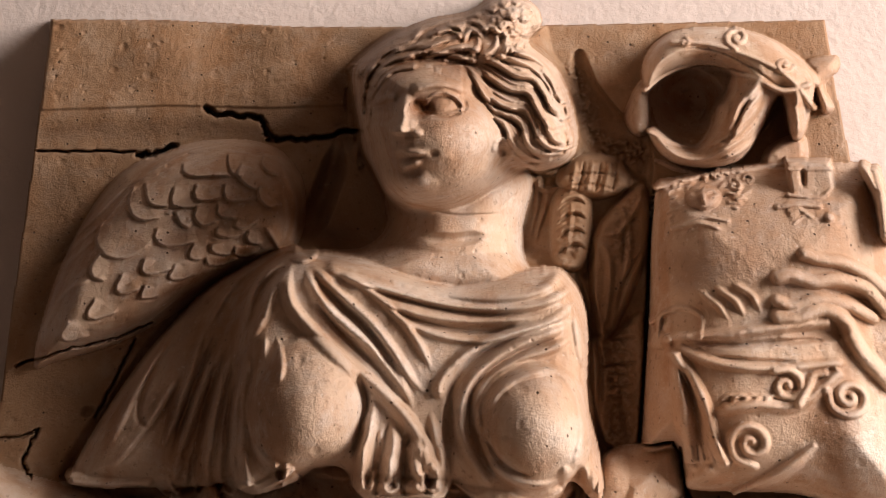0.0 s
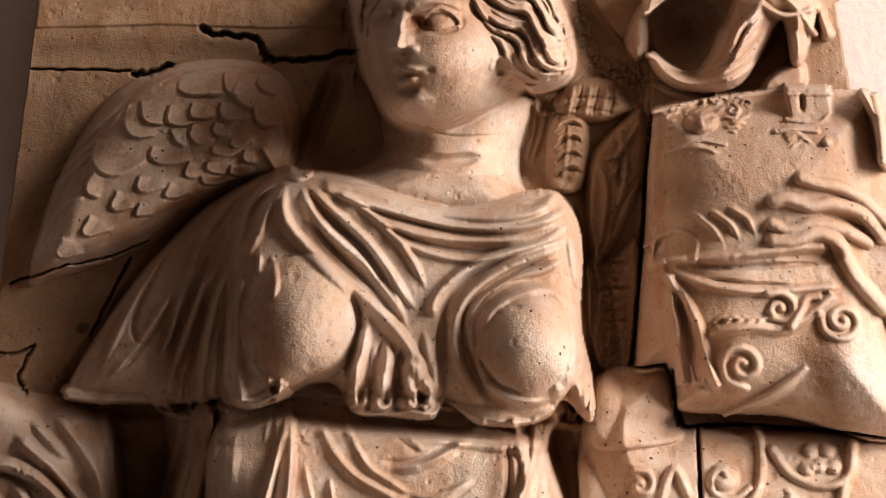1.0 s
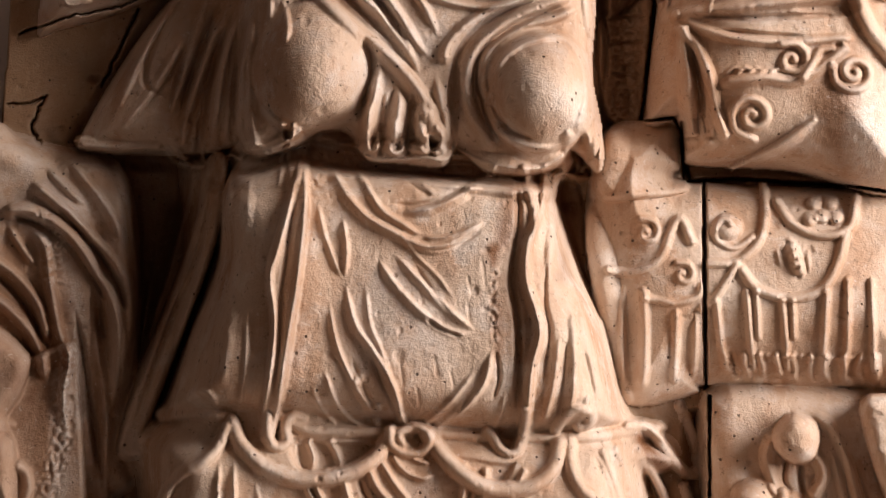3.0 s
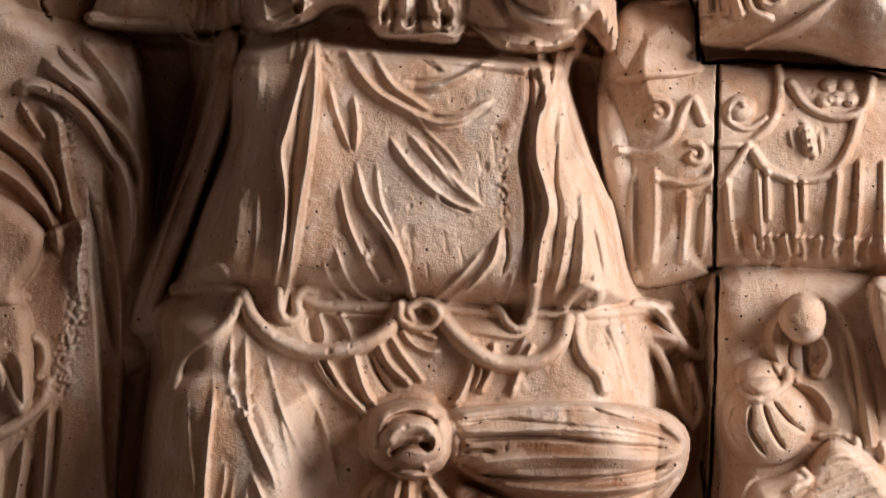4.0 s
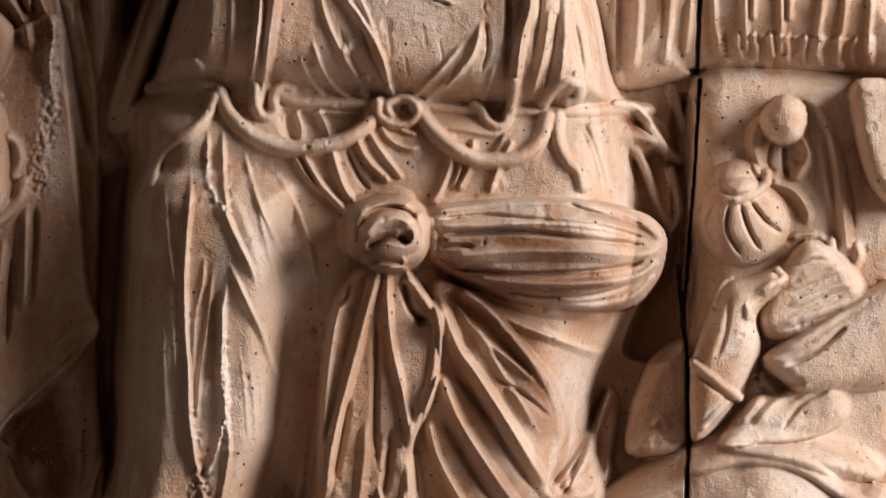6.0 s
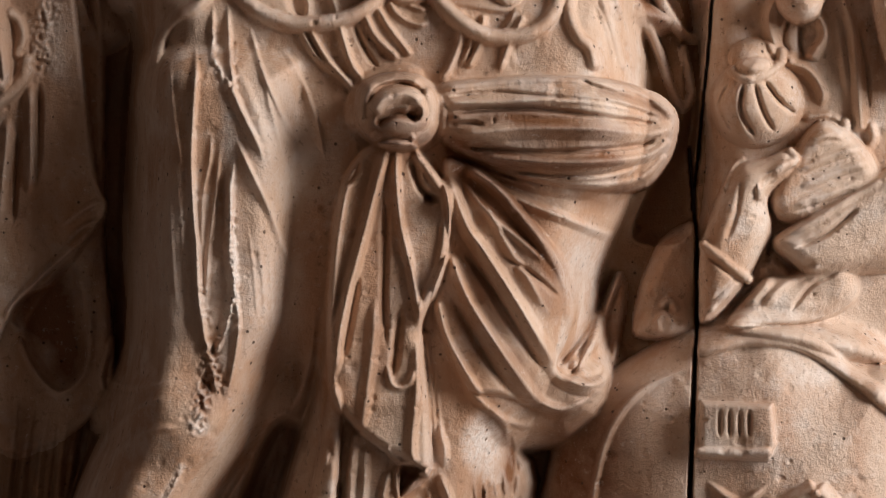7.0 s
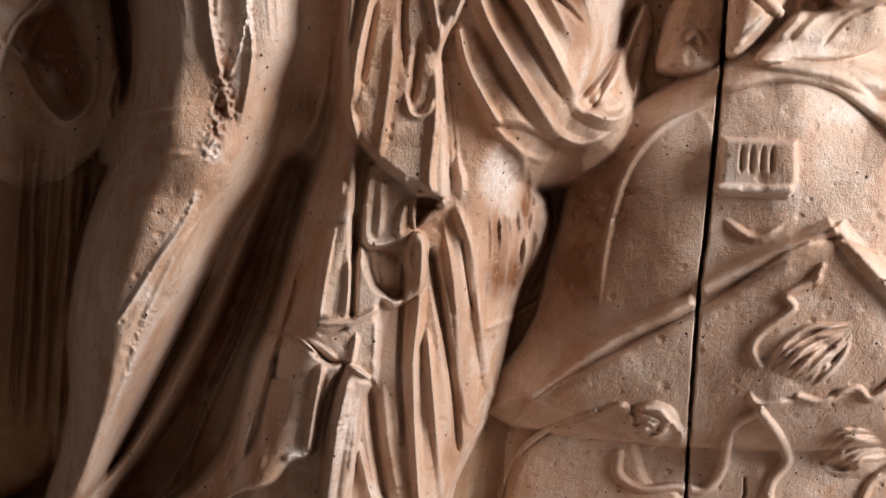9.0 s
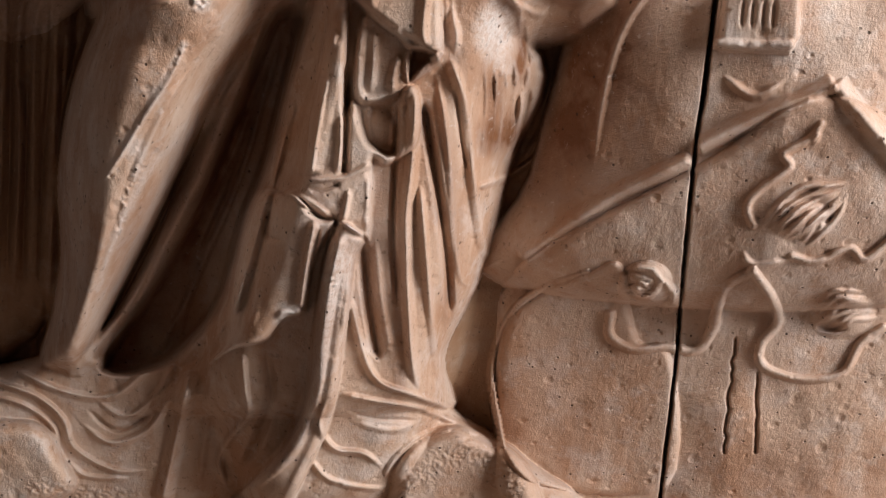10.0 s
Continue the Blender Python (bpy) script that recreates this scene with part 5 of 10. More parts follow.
# belly folds
# tubes and ruffles of the overfold's hem
ridge([(-0.361, 2.109), (-0.359, 2.094), (-0.348, 2.085), (-0.339, 2.093), (-0.338, 2.109)], 0.0037, 0.00444, 0.00666, ends=(0.05, 0.05))
ball((-0.349, 2.094), 0.00832, 0.00666, -0.01184)
ridge([(-0.327, 2.099), (-0.325, 2.084), (-0.314, 2.076), (-0.304, 2.084), (-0.303, 2.099)], 0.0037, 0.00444, 0.00666, ends=(0.05, 0.05))
ball((-0.315, 2.084), 0.00888, 0.00666, -0.01184)
ridge([(-0.29, 2.105), (-0.289, 2.09), (-0.28, 2.081), (-0.271, 2.089), (-0.271, 2.105)], 0.0037, 0.00444, 0.00666, ends=(0.05, 0.05))
ball((-0.28, 2.089), 0.00722, 0.00666, -0.01184)
ridge([(-0.223, 2.127), (-0.222, 2.111), (-0.215, 2.103), (-0.209, 2.111), (-0.208, 2.127)], 0.0037, 0.00444, 0.00666, ends=(0.05, 0.05))
ball((-0.215, 2.111), 0.00555, 0.00666, -0.01184)
ridge([(-0.11, 2.113), (-0.109, 2.098), (-0.102, 2.089), (-0.095, 2.097), (-0.094, 2.113)], 0.0037, 0.00444, 0.00666, ends=(0.05, 0.05))
ball((-0.102, 2.098), 0.00611, 0.00666, -0.01184)
ridge([(-0.082, 2.106), (-0.081, 2.091), (-0.072, 2.083), (-0.064, 2.091), (-0.063, 2.106)], 0.0037, 0.00444, 0.00666, ends=(0.05, 0.05))
ball((-0.072, 2.091), 0.00722, 0.00666, -0.01184)
ridge([(-0.03, 2.109), (-0.029, 2.093), (-0.021, 2.085), (-0.013, 2.093), (-0.012, 2.108)], 0.0037, 0.00444, 0.00666, ends=(0.05, 0.05))
ball((-0.021, 2.093), 0.00666, 0.00666, -0.01184)
ridge([(0.15, 2.077), (0.15, 2.062), (0.157, 2.054), (0.165, 2.062), (0.166, 2.077)], 0.0037, 0.00444, 0.00666, ends=(0.05, 0.05))
ball((0.157, 2.062), 0.00611, 0.00666, -0.01184)
ridge([(0.181, 2.074), (0.181, 2.059), (0.189, 2.05), (0.197, 2.059), (0.199, 2.074)], 0.0037, 0.00444, 0.00666, ends=(0.05, 0.05))
ball((0.189, 2.059), 0.00666, 0.00666, -0.01184)
ridge([(-0.112, 2.168), (-0.109, 2.137), (-0.11, 2.101)], 0.00814, 0.00666, 0.00592, ends=(0.3, 0.05))
ridge([(-0.086, 2.172), (-0.082, 2.141), (-0.084, 2.104)], 0.00814, 0.00666, 0.00592, ends=(0.3, 0.05))
ridge([(-0.052, 2.167), (-0.049, 2.136), (-0.05, 2.1)], 0.00814, 0.00666, 0.00592, ends=(0.3, 0.05))
ridge([(-0.026, 2.163), (-0.023, 2.132), (-0.025, 2.096)], 0.00814, 0.00666, 0.00592, ends=(0.3, 0.05))
ridge([(-0.006, 2.151), (-0.003, 2.12), (-0.005, 2.084)], 0.00814, 0.00666, 0.00592, ends=(0.3, 0.05))
ridge([(-0.312, 2.275), (-0.331, 2.196), (-0.35, 2.126)], 0.00666, 0.00888, 0.00592, full=0.3)
ridge([(-0.303, 2.275), (-0.322, 2.195), (-0.341, 2.126)], 0.00444, 0.00444, -0.00518, full=0.2)
ridge([(-0.293, 2.267), (-0.307, 2.187), (-0.316, 2.102)], 0.00666, 0.00888, 0.00592, full=0.3)
ridge([(-0.283, 2.266), (-0.298, 2.187), (-0.307, 2.102)], 0.00444, 0.00444, -0.00518, full=0.2)
ridge([(-0.28, 2.234), (-0.281, 2.163), (-0.28, 2.102)], 0.00666, 0.00888, 0.00592, full=0.3)
ridge([(-0.271, 2.234), (-0.272, 2.163), (-0.272, 2.102)], 0.00444, 0.00444, -0.00518, full=0.2)
ridge([(-0.357, 2.244), (-0.398, 2.173), (-0.44, 2.119)], 0.00666, 0.00888, 0.00592, full=0.3)
ridge([(-0.347, 2.243), (-0.389, 2.173), (-0.431, 2.119)], 0.00444, 0.00444, -0.00518, full=0.2)
# brown on the upper slabs: patina of the lower band, and painted shade beside the head
streak([(-0.569, 2.619), (-0.435, 2.626), (-0.292, 2.61), (-0.143, 2.588)], 0.0333, 0.5)
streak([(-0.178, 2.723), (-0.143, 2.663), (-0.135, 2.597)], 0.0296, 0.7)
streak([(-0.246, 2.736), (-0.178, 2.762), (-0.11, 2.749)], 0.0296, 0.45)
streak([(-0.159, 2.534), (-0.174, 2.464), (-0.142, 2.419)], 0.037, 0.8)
streak([(0.227, 2.74), (0.289, 2.678), (0.274, 2.604)], 0.0333, 0.5)
# belly: flaps that hang from under the breast
form([(-0.213, 2.104), (-0.187, 2.101), (-0.187, 2.014), (-0.195, 1.925), (-0.206, 1.853), (-0.216, 1.782), (-0.224, 1.723), (-0.243, 1.724), (-0.239, 1.797), (-0.233, 1.861), (-0.241, 1.926), (-0.23, 1.977), (-0.215, 2.037)], 0.01036, 0.00592, add=True, kind=2)
ridge([(-0.194, 2.097), (-0.19, 2.014), (-0.197, 1.932), (-0.207, 1.853), (-0.217, 1.782), (-0.23, 1.723)], 0.00592, 0.01184, 0.00962, ends=(0.1, 0.02))
ridge([(-0.195, 2.089), (-0.212, 2.014), (-0.227, 1.955), (-0.235, 1.926), (-0.228, 1.868), (-0.233, 1.804), (-0.243, 1.741)], 0.00666, 0.00518, 0.0074, ends=(0.1, 0.05))
ridge([(-0.204, 2.036), (-0.213, 1.955), (-0.22, 1.896), (-0.222, 1.825), (-0.231, 1.755)], 0.00592, 0.00592, -0.00666, full=0.2)
ridge([(-0.213, 2.104), (-0.222, 2.067), (-0.227, 2.037)], 0.00444, 0.00444, 0.00592, ends=(0.05, 0.4))
ridge([(-0.261, 2.075), (-0.269, 1.985), (-0.285, 1.883), (-0.292, 1.783)], 0.01036, 0.01332, 0.00444, full=0.2)
ridge([(-0.309, 2.061), (-0.31, 1.956), (-0.331, 1.869), (-0.34, 1.784)], 0.01036, 0.01332, 0.00518, full=0.2)
ridge([(-0.283, 2.06), (-0.287, 1.956), (-0.301, 1.84)], 0.00888, 0.00888, -0.0037, full=0.2)
ridge([(-0.263, 1.882), (-0.264, 1.811), (-0.272, 1.748)], 0.0037, 0.00592, 0.0037)
ridge([(0.124, 2.069), (0.117, 2.016), (0.099, 1.965), (0.095, 1.921), (0.106, 1.881), (0.111, 1.849), (0.099, 1.8), (0.092, 1.721)], 0.00814, 0.00888, 0.01258, ends=(0.05, 0.02))
ridge([(0.093, 2.069), (0.101, 2.031), (0.109, 1.994), (0.103, 1.961)], 0.00666, 0.00666, 0.0111, ends=(0.05, 0.3))
ridge([(0.142, 2.064), (0.135, 2.009), (0.127, 1.957), (0.12, 1.892)], 0.00666, 0.0074, 0.00962, ends=(0.05, 0.4))
ridge([(0.113, 2.061), (0.114, 2.016), (0.106, 1.987)], 0.00518, 0.00518, -0.01036, full=0.2)
ridge([(0.083, 2.062), (0.087, 1.994), (0.077, 1.921), (0.084, 1.85), (0.08, 1.738)], 0.00666, 0.00666, -0.01036, full=0.2)
ridge([(0.124, 1.95), (0.118, 1.892), (0.124, 1.849), (0.113, 1.779)], 0.00518, 0.00518, -0.00592, full=0.2)
ridge([(0.148, 1.892), (0.155, 1.849), (0.153, 1.786), (0.143, 1.744)], 0.00518, 0.00666, 0.00666)
ridge([(0.162, 1.884), (0.175, 1.82), (0.19, 1.757)], 0.00666, 0.00666, 0.00592)
ridge([(0.136, 1.849), (0.127, 1.786), (0.111, 1.731)], 0.00592, 0.00666, 0.0074)
ridge([(0.172, 1.778), (0.164, 1.751), (0.153, 1.73)], 0.00444, 0.00444, 0.00444)
ridge([(0.146, 1.849), (0.139, 1.786), (0.129, 1.737)], 0.00444, 0.00444, -0.00592, full=0.2)
ridge([(0.166, 1.834), (0.176, 1.778), (0.178, 1.737)], 0.00444, 0.00444, -0.00444, full=0.2)
# belly: swags and fine creases
ridge([(-0.168, 2.097), (-0.143, 2.043), (-0.113, 2.005), (-0.075, 1.982), (-0.035, 1.963), (-0.002, 1.966), (0.034, 1.986)], 0.00666, 0.01036, 0.00814, full=0.3)
ridge([(-0.133, 2.084), (-0.11, 2.042), (-0.091, 2.012), (-0.064, 1.993), (-0.035, 1.974)], 0.00518, 0.00814, 0.00666, full=0.3)
ridge([(-0.075, 2.007), (-0.031, 2.01), (0.021, 2.034), (0.061, 2.066)], 0.00666, 0.00962, 0.00888, full=0.3, ends=(0.3, 0.05))
ridge([(-0.086, 2.02), (-0.046, 2.016), (-0.001, 2.029), (0.043, 2.061)], 0.00444, 0.00444, -0.0037, full=0.2)
ridge([(-0.042, 1.973), (-0.002, 1.975), (0.043, 1.993)], 0.0037, 0.0074, 0.00592, full=0.25)
ridge([(-0.042, 1.958), (-0.002, 1.96), (0.042, 1.984)], 0.0037, 0.0037, -0.00296, full=0.2)
ridge([(-0.075, 2.064), (-0.045, 2.038), (-0.022, 2.024)], 0.00296, 0.00296, -0.00296, full=0.2)
ridge([(-0.056, 2.07), (-0.034, 2.041), (-0.016, 2.026)], 0.0037, 0.0037, 0.00222)
ridge([(-0.075, 1.956), (-0.039, 1.917), (-0.003, 1.881), (0.034, 1.852)], 0.00444, 0.00814, 0.00592, full=0.2)
ridge([(-0.1, 1.953), (-0.064, 1.905), (-0.028, 1.871), (0.004, 1.853), (0.031, 1.852)], 0.00444, 0.00888, 0.00666, full=0.2)
ridge([(-0.035, 1.874), (-0.014, 1.858), (0.013, 1.848)], 0.00444, 0.00444, -0.0074, full=0.2)
ridge([(-0.049, 1.941), (-0.017, 1.894), (0.004, 1.873)], 0.0037, 0.0037, -0.0037, full=0.2)
ridge([(-0.068, 1.982), (-0.046, 1.952), (-0.017, 1.923), (0.004, 1.893)], 0.00296, 0.00444, 0.00296, full=0.2)
ridge([(-0.174, 2.021), (-0.163, 1.976), (-0.141, 1.921)], 0.0037, 0.00666, 0.00518, full=0.2)
ridge([(-0.141, 2.002), (-0.135, 1.961), (-0.138, 1.923)], 0.0037, 0.0074, 0.00666, full=0.2)
ridge([(-0.138, 1.921), (-0.124, 1.866), (-0.102, 1.834), (-0.075, 1.788), (-0.063, 1.746), (-0.049, 1.722)], 0.00444, 0.00888, 0.00814, full=0.2, ends=(0.2, 0.02))
ridge([(-0.111, 1.917), (-0.105, 1.866), (-0.09, 1.83), (-0.075, 1.788)], 0.0037, 0.00518, 0.0037, full=0.2)
ridge([(-0.158, 1.896), (-0.146, 1.838), (-0.123, 1.788), (-0.101, 1.753), (-0.096, 1.739)], 0.0037, 0.0074, 0.00592, full=0.2)
ridge([(-0.164, 1.81), (-0.144, 1.761), (-0.11, 1.733), (-0.068, 1.722)], 0.0037, 0.00666, 0.00592, full=0.2)
ridge([(-0.178, 1.789), (-0.167, 1.761), (-0.145, 1.736)], 0.0037, 0.00592, 0.0037, full=0.2)
ridge([(-0.105, 1.83), (-0.09, 1.792), (-0.072, 1.753), (-0.068, 1.732)], 0.0037, 0.0037, -0.00666, full=0.2)
ridge([(-0.13, 1.824), (-0.11, 1.781), (-0.09, 1.746)], 0.0037, 0.0037, -0.00444, full=0.2)
ball((-0.096, 1.741), 0.0074, 0.00666, 0.00666)
ball((-0.065, 1.746), 0.00666, 0.00666, 0.00666)
ridge([(0.052, 1.834), (0.039, 1.787), (0.007, 1.752), (-0.032, 1.722)], 0.00444, 0.00814, 0.0074, full=0.25, ends=(0.2, 0.05))
ridge([(0.032, 1.808), (0.003, 1.773), (-0.025, 1.746), (-0.05, 1.725)], 0.00444, 0.00592, 0.00444, full=0.2)
ridge([(0.055, 1.832), (0.059, 1.797), (0.05, 1.767)], 0.0037, 0.0037, -0.00666, full=0.2)
ridge([(0.028, 1.78), (0.003, 1.749), (-0.022, 1.728)], 0.0037, 0.0037, -0.00444, full=0.2)
ridge([(0.067, 1.779), (0.059, 1.745), (0.045, 1.723)], 0.0037, 0.00444, 0.0037)
ridge([(-0.068, 1.823), (-0.064, 1.802), (-0.062, 1.781)], 0.00222, 0.00222, -0.00148, full=0.2)
ridge([(-0.046, 1.788), (-0.043, 1.774), (-0.041, 1.76)], 0.00222, 0.00222, -0.00148, full=0.2)
ridge([(-0.025, 1.83), (-0.021, 1.812), (-0.019, 1.794)], 0.00222, 0.00222, -0.00148, full=0.2)
ridge([(-0.004, 1.808), (-0, 1.794), (0.002, 1.78)], 0.00222, 0.00222, -0.00148, full=0.2)
ridge([(0.019, 1.893), (0.022, 1.875), (0.024, 1.857)], 0.00222, 0.00222, -0.00148, full=0.2)
ridge([(-0.097, 1.953), (-0.093, 1.938), (-0.091, 1.924)], 0.00222, 0.00222, -0.00148, full=0.2)
ridge([(-0.164, 2.058), (-0.16, 2.04), (-0.157, 2.021)], 0.00222, 0.00222, -0.00148, full=0.2)
ridge([(0.038, 1.951), (0.041, 1.929), (0.043, 1.907)], 0.00222, 0.00222, -0.00148, full=0.2)
ridge([(0.019, 1.929), (0.023, 1.911), (0.025, 1.893)], 0.00222, 0.00222, -0.00148, full=0.2)
ridge([(-0.119, 2.058), (-0.115, 2.046), (-0.113, 2.035)], 0.00222, 0.00222, -0.00148, full=0.2)
ridge([(-0.042, 1.909), (-0.039, 1.898), (-0.037, 1.887)], 0.00222, 0.00222, -0.00148, full=0.2)
roughen([(0.055, 1.929), (0.053, 1.893), (0.054, 1.864), (0.055, 1.843)], 0.0074, 0.00163)
roughen([(-0.177, 2.059), (-0.174, 2.036)], 0.00888, 0.00203)
# belt, looped cords and their knot
cut([(-0.203, 1.725), (-0.156, 1.72), (-0.099, 1.717), (-0.091, 1.708), (-0.119, 1.683), (-0.17, 1.678), (-0.199, 1.687)], 0.085, 0.00592)
cut([(-0.002, 1.703), (0.059, 1.693), (0.08, 1.693), (0.059, 1.664), (0.016, 1.684)], 0.1, 0.00592)
ridge([(-0.183, 1.721), (-0.175, 1.698), (-0.175, 1.673), (-0.154, 1.634), (-0.127, 1.604), (-0.118, 1.593)], 0.00592, 0.00518, 0.01036, ends=(0.02, 0.1))
ridge([(-0.156, 1.721), (-0.143, 1.699), (-0.134, 1.663), (-0.122, 1.627), (-0.106, 1.605)], 0.00592, 0.00592, 0.01036, ends=(0.02, 0.1))
ridge([(-0.199, 1.72), (-0.196, 1.691), (-0.17, 1.641), (-0.137, 1.609)], 0.00444, 0.00444, 0.0074, ends=(0.05, 0.2))
ridge([(-0.107, 1.688), (-0.092, 1.66), (-0.062, 1.631)], 0.00592, 0.00592, 0.0074, ends=(0.05, 0.1))
ridge([(-0.09, 1.695), (-0.075, 1.671), (-0.046, 1.635)], 0.00444, 0.00518, 0.00666, ends=(0.05, 0.1))
ridge([(-0.076, 1.703), (-0.063, 1.685), (-0.041, 1.674), (-0.023, 1.677)], 0.00444, 0.00444, 0.00592, ends=(0.05, 0.2))
ridge([(-0.063, 1.708), (-0.047, 1.696), (-0.027, 1.691)], 0.0037, 0.0037, 0.00518)
ridge([(-0.12, 1.677), (-0.104, 1.642), (-0.087, 1.62)], 0.00518, 0.00518, -0.00666, full=0.2)
ridge([(0.012, 1.693), (0.013, 1.657), (-0.001, 1.621), (-0.013, 1.605)], 0.00592, 0.00518, 0.00888, ends=(0.02, 0.1))
ridge([(0.041, 1.686), (0.039, 1.656), (0.022, 1.621)], 0.00592, 0.00518, 0.00814, ends=(0.02, 0.1))
ridge([(0.027, 1.689), (0.025, 1.65), (0.013, 1.621)], 0.0037, 0.0037, 0.00592)
ridge([(0.091, 1.686), (0.073, 1.65), (0.061, 1.616)], 0.00592, 0.00518, 0.00666, ends=(0.05, 0.2))
ridge([(0.185, 1.71), (0.201, 1.673), (0.217, 1.62)], 0.00518, 0.00592, 0.0074, ends=(0.05, 0.1))
ridge([(0.202, 1.712), (0.218, 1.673), (0.23, 1.623)], 0.00518, 0.00518, 0.00666, ends=(0.05, 0.1))
ridge([(0.193, 1.701), (0.211, 1.659), (0.222, 1.623)], 0.00444, 0.00444, -0.00666, full=0.2)
ridge([(0.174, 1.704), (0.19, 1.666), (0.2, 1.623)], 0.0037, 0.0037, -0.00444, full=0.2)
cord([(-0.367, 1.75), (-0.322, 1.755), (-0.283, 1.745)], 0.00962, 0.00962)
cord([(-0.215, 1.747), (-0.185, 1.733), (-0.142, 1.729), (-0.099, 1.728), (-0.076, 1.728)], 0.00888, 0.00962)
cord([(-0.031, 1.729), (0.016, 1.724), (0.048, 1.724)], 0.00814, 0.00888)
cord([(0.09, 1.722), (0.129, 1.721), (0.186, 1.722), (0.227, 1.728)], 0.00888, 0.00962)
cord([(-0.28, 1.742), (-0.266, 1.714), (-0.242, 1.691), (-0.206, 1.675), (-0.17, 1.673), (-0.127, 1.681), (-0.095, 1.699), (-0.084, 1.717), (-0.076, 1.729)], 0.01036, 0.0148)
cord([(-0.031, 1.727), (-0.015, 1.703), (0.009, 1.68), (0.038, 1.663), (0.066, 1.659), (0.102, 1.666), (0.126, 1.686), (0.134, 1.713)], 0.01036, 0.0148)
ball((-0.054, 1.721), 0.02516, 0.01776, 0.01036)
cord([(-0.079, 1.731), (-0.076, 1.713), (-0.056, 1.703), (-0.036, 1.708), (-0.029, 1.724), (-0.045, 1.735), (-0.067, 1.728), (-0.063, 1.715)], 0.00666, 0.01036)
cord([(-0.286, 1.737), (-0.296, 1.712), (-0.315, 1.694), (-0.344, 1.679), (-0.361, 1.654), (-0.367, 1.625)], 0.00814, 0.00888)
cord([(0.147, 1.716), (0.147, 1.687), (0.158, 1.662), (0.173, 1.648), (0.179, 1.629)], 0.00814, 0.00962)
cord([(-0.234, 1.752), (-0.232, 1.722), (-0.221, 1.711), (-0.209, 1.718), (-0.211, 1.738), (-0.201, 1.75), (-0.189, 1.747)], 0.0074, 0.01258)
cord([(0.043, 1.73), (0.051, 1.723), (0.059, 1.709), (0.071, 1.702), (0.082, 1.709), (0.09, 1.736), (0.092, 1.757)], 0.00666, 0.0111)
cord([(0.129, 1.733), (0.14, 1.749), (0.157, 1.758), (0.172, 1.752), (0.17, 1.74), (0.158, 1.736)], 0.00814, 0.0111)
ball((-0.119, 1.795), 0.00666, 0.00888, 0.00592)
ball((-0.095, 1.76), 0.0074, 0.00592, 0.00592)
ridge([(-0.344, 1.765), (-0.33, 1.78), (-0.312, 1.78), (-0.297, 1.762)], 0.00592, 0.00592, 0.00666)
ridge([(-0.357, 1.762), (-0.35, 1.775), (-0.337, 1.778)], 0.00518, 0.00518, 0.00518)
# long lines and scars over the near thigh
ridge([(-0.317, 1.651), (-0.316, 1.618), (-0.321, 1.561), (-0.324, 1.503), (-0.322, 1.431), (-0.317, 1.373), (-0.315, 1.323), (-0.303, 1.244), (-0.288, 1.186)], 0.00518, 0.00888, 0.0074, full=0.2, ends=(0.1, 0.2))
ridge([(-0.349, 1.632), (-0.348, 1.589), (-0.344, 1.546), (-0.334, 1.489)], 0.00296, 0.00592, 0.00296, full=0.2)
ridge([(-0.294, 1.698), (-0.295, 1.647), (-0.291, 1.622), (-0.276, 1.597), (-0.269, 1.572)], 0.00444, 0.00592, 0.00518, full=0.3)
ridge([(-0.275, 1.705), (-0.274, 1.647), (-0.269, 1.59), (-0.254, 1.554), (-0.24, 1.526), (-0.229, 1.496)], 0.00444, 0.00888, 0.00814, full=0.25)
ridge([(-0.269, 1.536), (-0.248, 1.49), (-0.226, 1.447), (-0.212, 1.411), (-0.197, 1.372)], 0.0037, 0.00888, 0.0074, full=0.2)
ridge([(-0.269, 1.515), (-0.273, 1.468), (-0.275, 1.432), (-0.277, 1.388), (-0.27, 1.338), (-0.267, 1.288), (-0.279, 1.222), (-0.29, 1.186)], 0.00444, 0.00888, 0.0074, full=0.2, ends=(0.1, 0.2))
ridge([(-0.249, 1.673), (-0.238, 1.633), (-0.226, 1.598), (-0.204, 1.555), (-0.182, 1.518)], 0.0037, 0.0074, 0.00592, full=0.2)
ridge([(-0.232, 1.601), (-0.216, 1.547), (-0.205, 1.505), (-0.2, 1.465)], 0.00296, 0.00666, 0.0037, full=0.2)
ridge([(-0.21, 1.649), (-0.183, 1.605), (-0.165, 1.555), (-0.153, 1.505)], 0.00296, 0.0074, 0.00444, full=0.2)
ridge([(-0.298, 1.547), (-0.301, 1.503), (-0.31, 1.46), (-0.313, 1.388)], 0.00296, 0.00518, 0.0037, full=0.2)
ridge([(-0.286, 1.536), (-0.294, 1.46), (-0.304, 1.388), (-0.308, 1.33), (-0.312, 1.272)], 0.0037, 0.00592, 0.00444, full=0.2)
ridge([(-0.264, 1.619), (-0.241, 1.562), (-0.219, 1.49)], 0.0074, 0.00888, 0.00222)
sheaf([(-0.394, 1.531), (-0.399, 1.43), (-0.398, 1.322)], [(-0.342, 1.474), (-0.335, 1.388), (-0.328, 1.301)], 5, 0.0037, 0.00148, 0.00074, ends=(0.25, 0.35))
sheaf([(-0.255, 1.432), (-0.246, 1.36), (-0.24, 1.288)], [(-0.211, 1.368), (-0.211, 1.317), (-0.218, 1.267)], 4, 0.0037, 0.00148, 0.00074, ends=(0.25, 0.35))
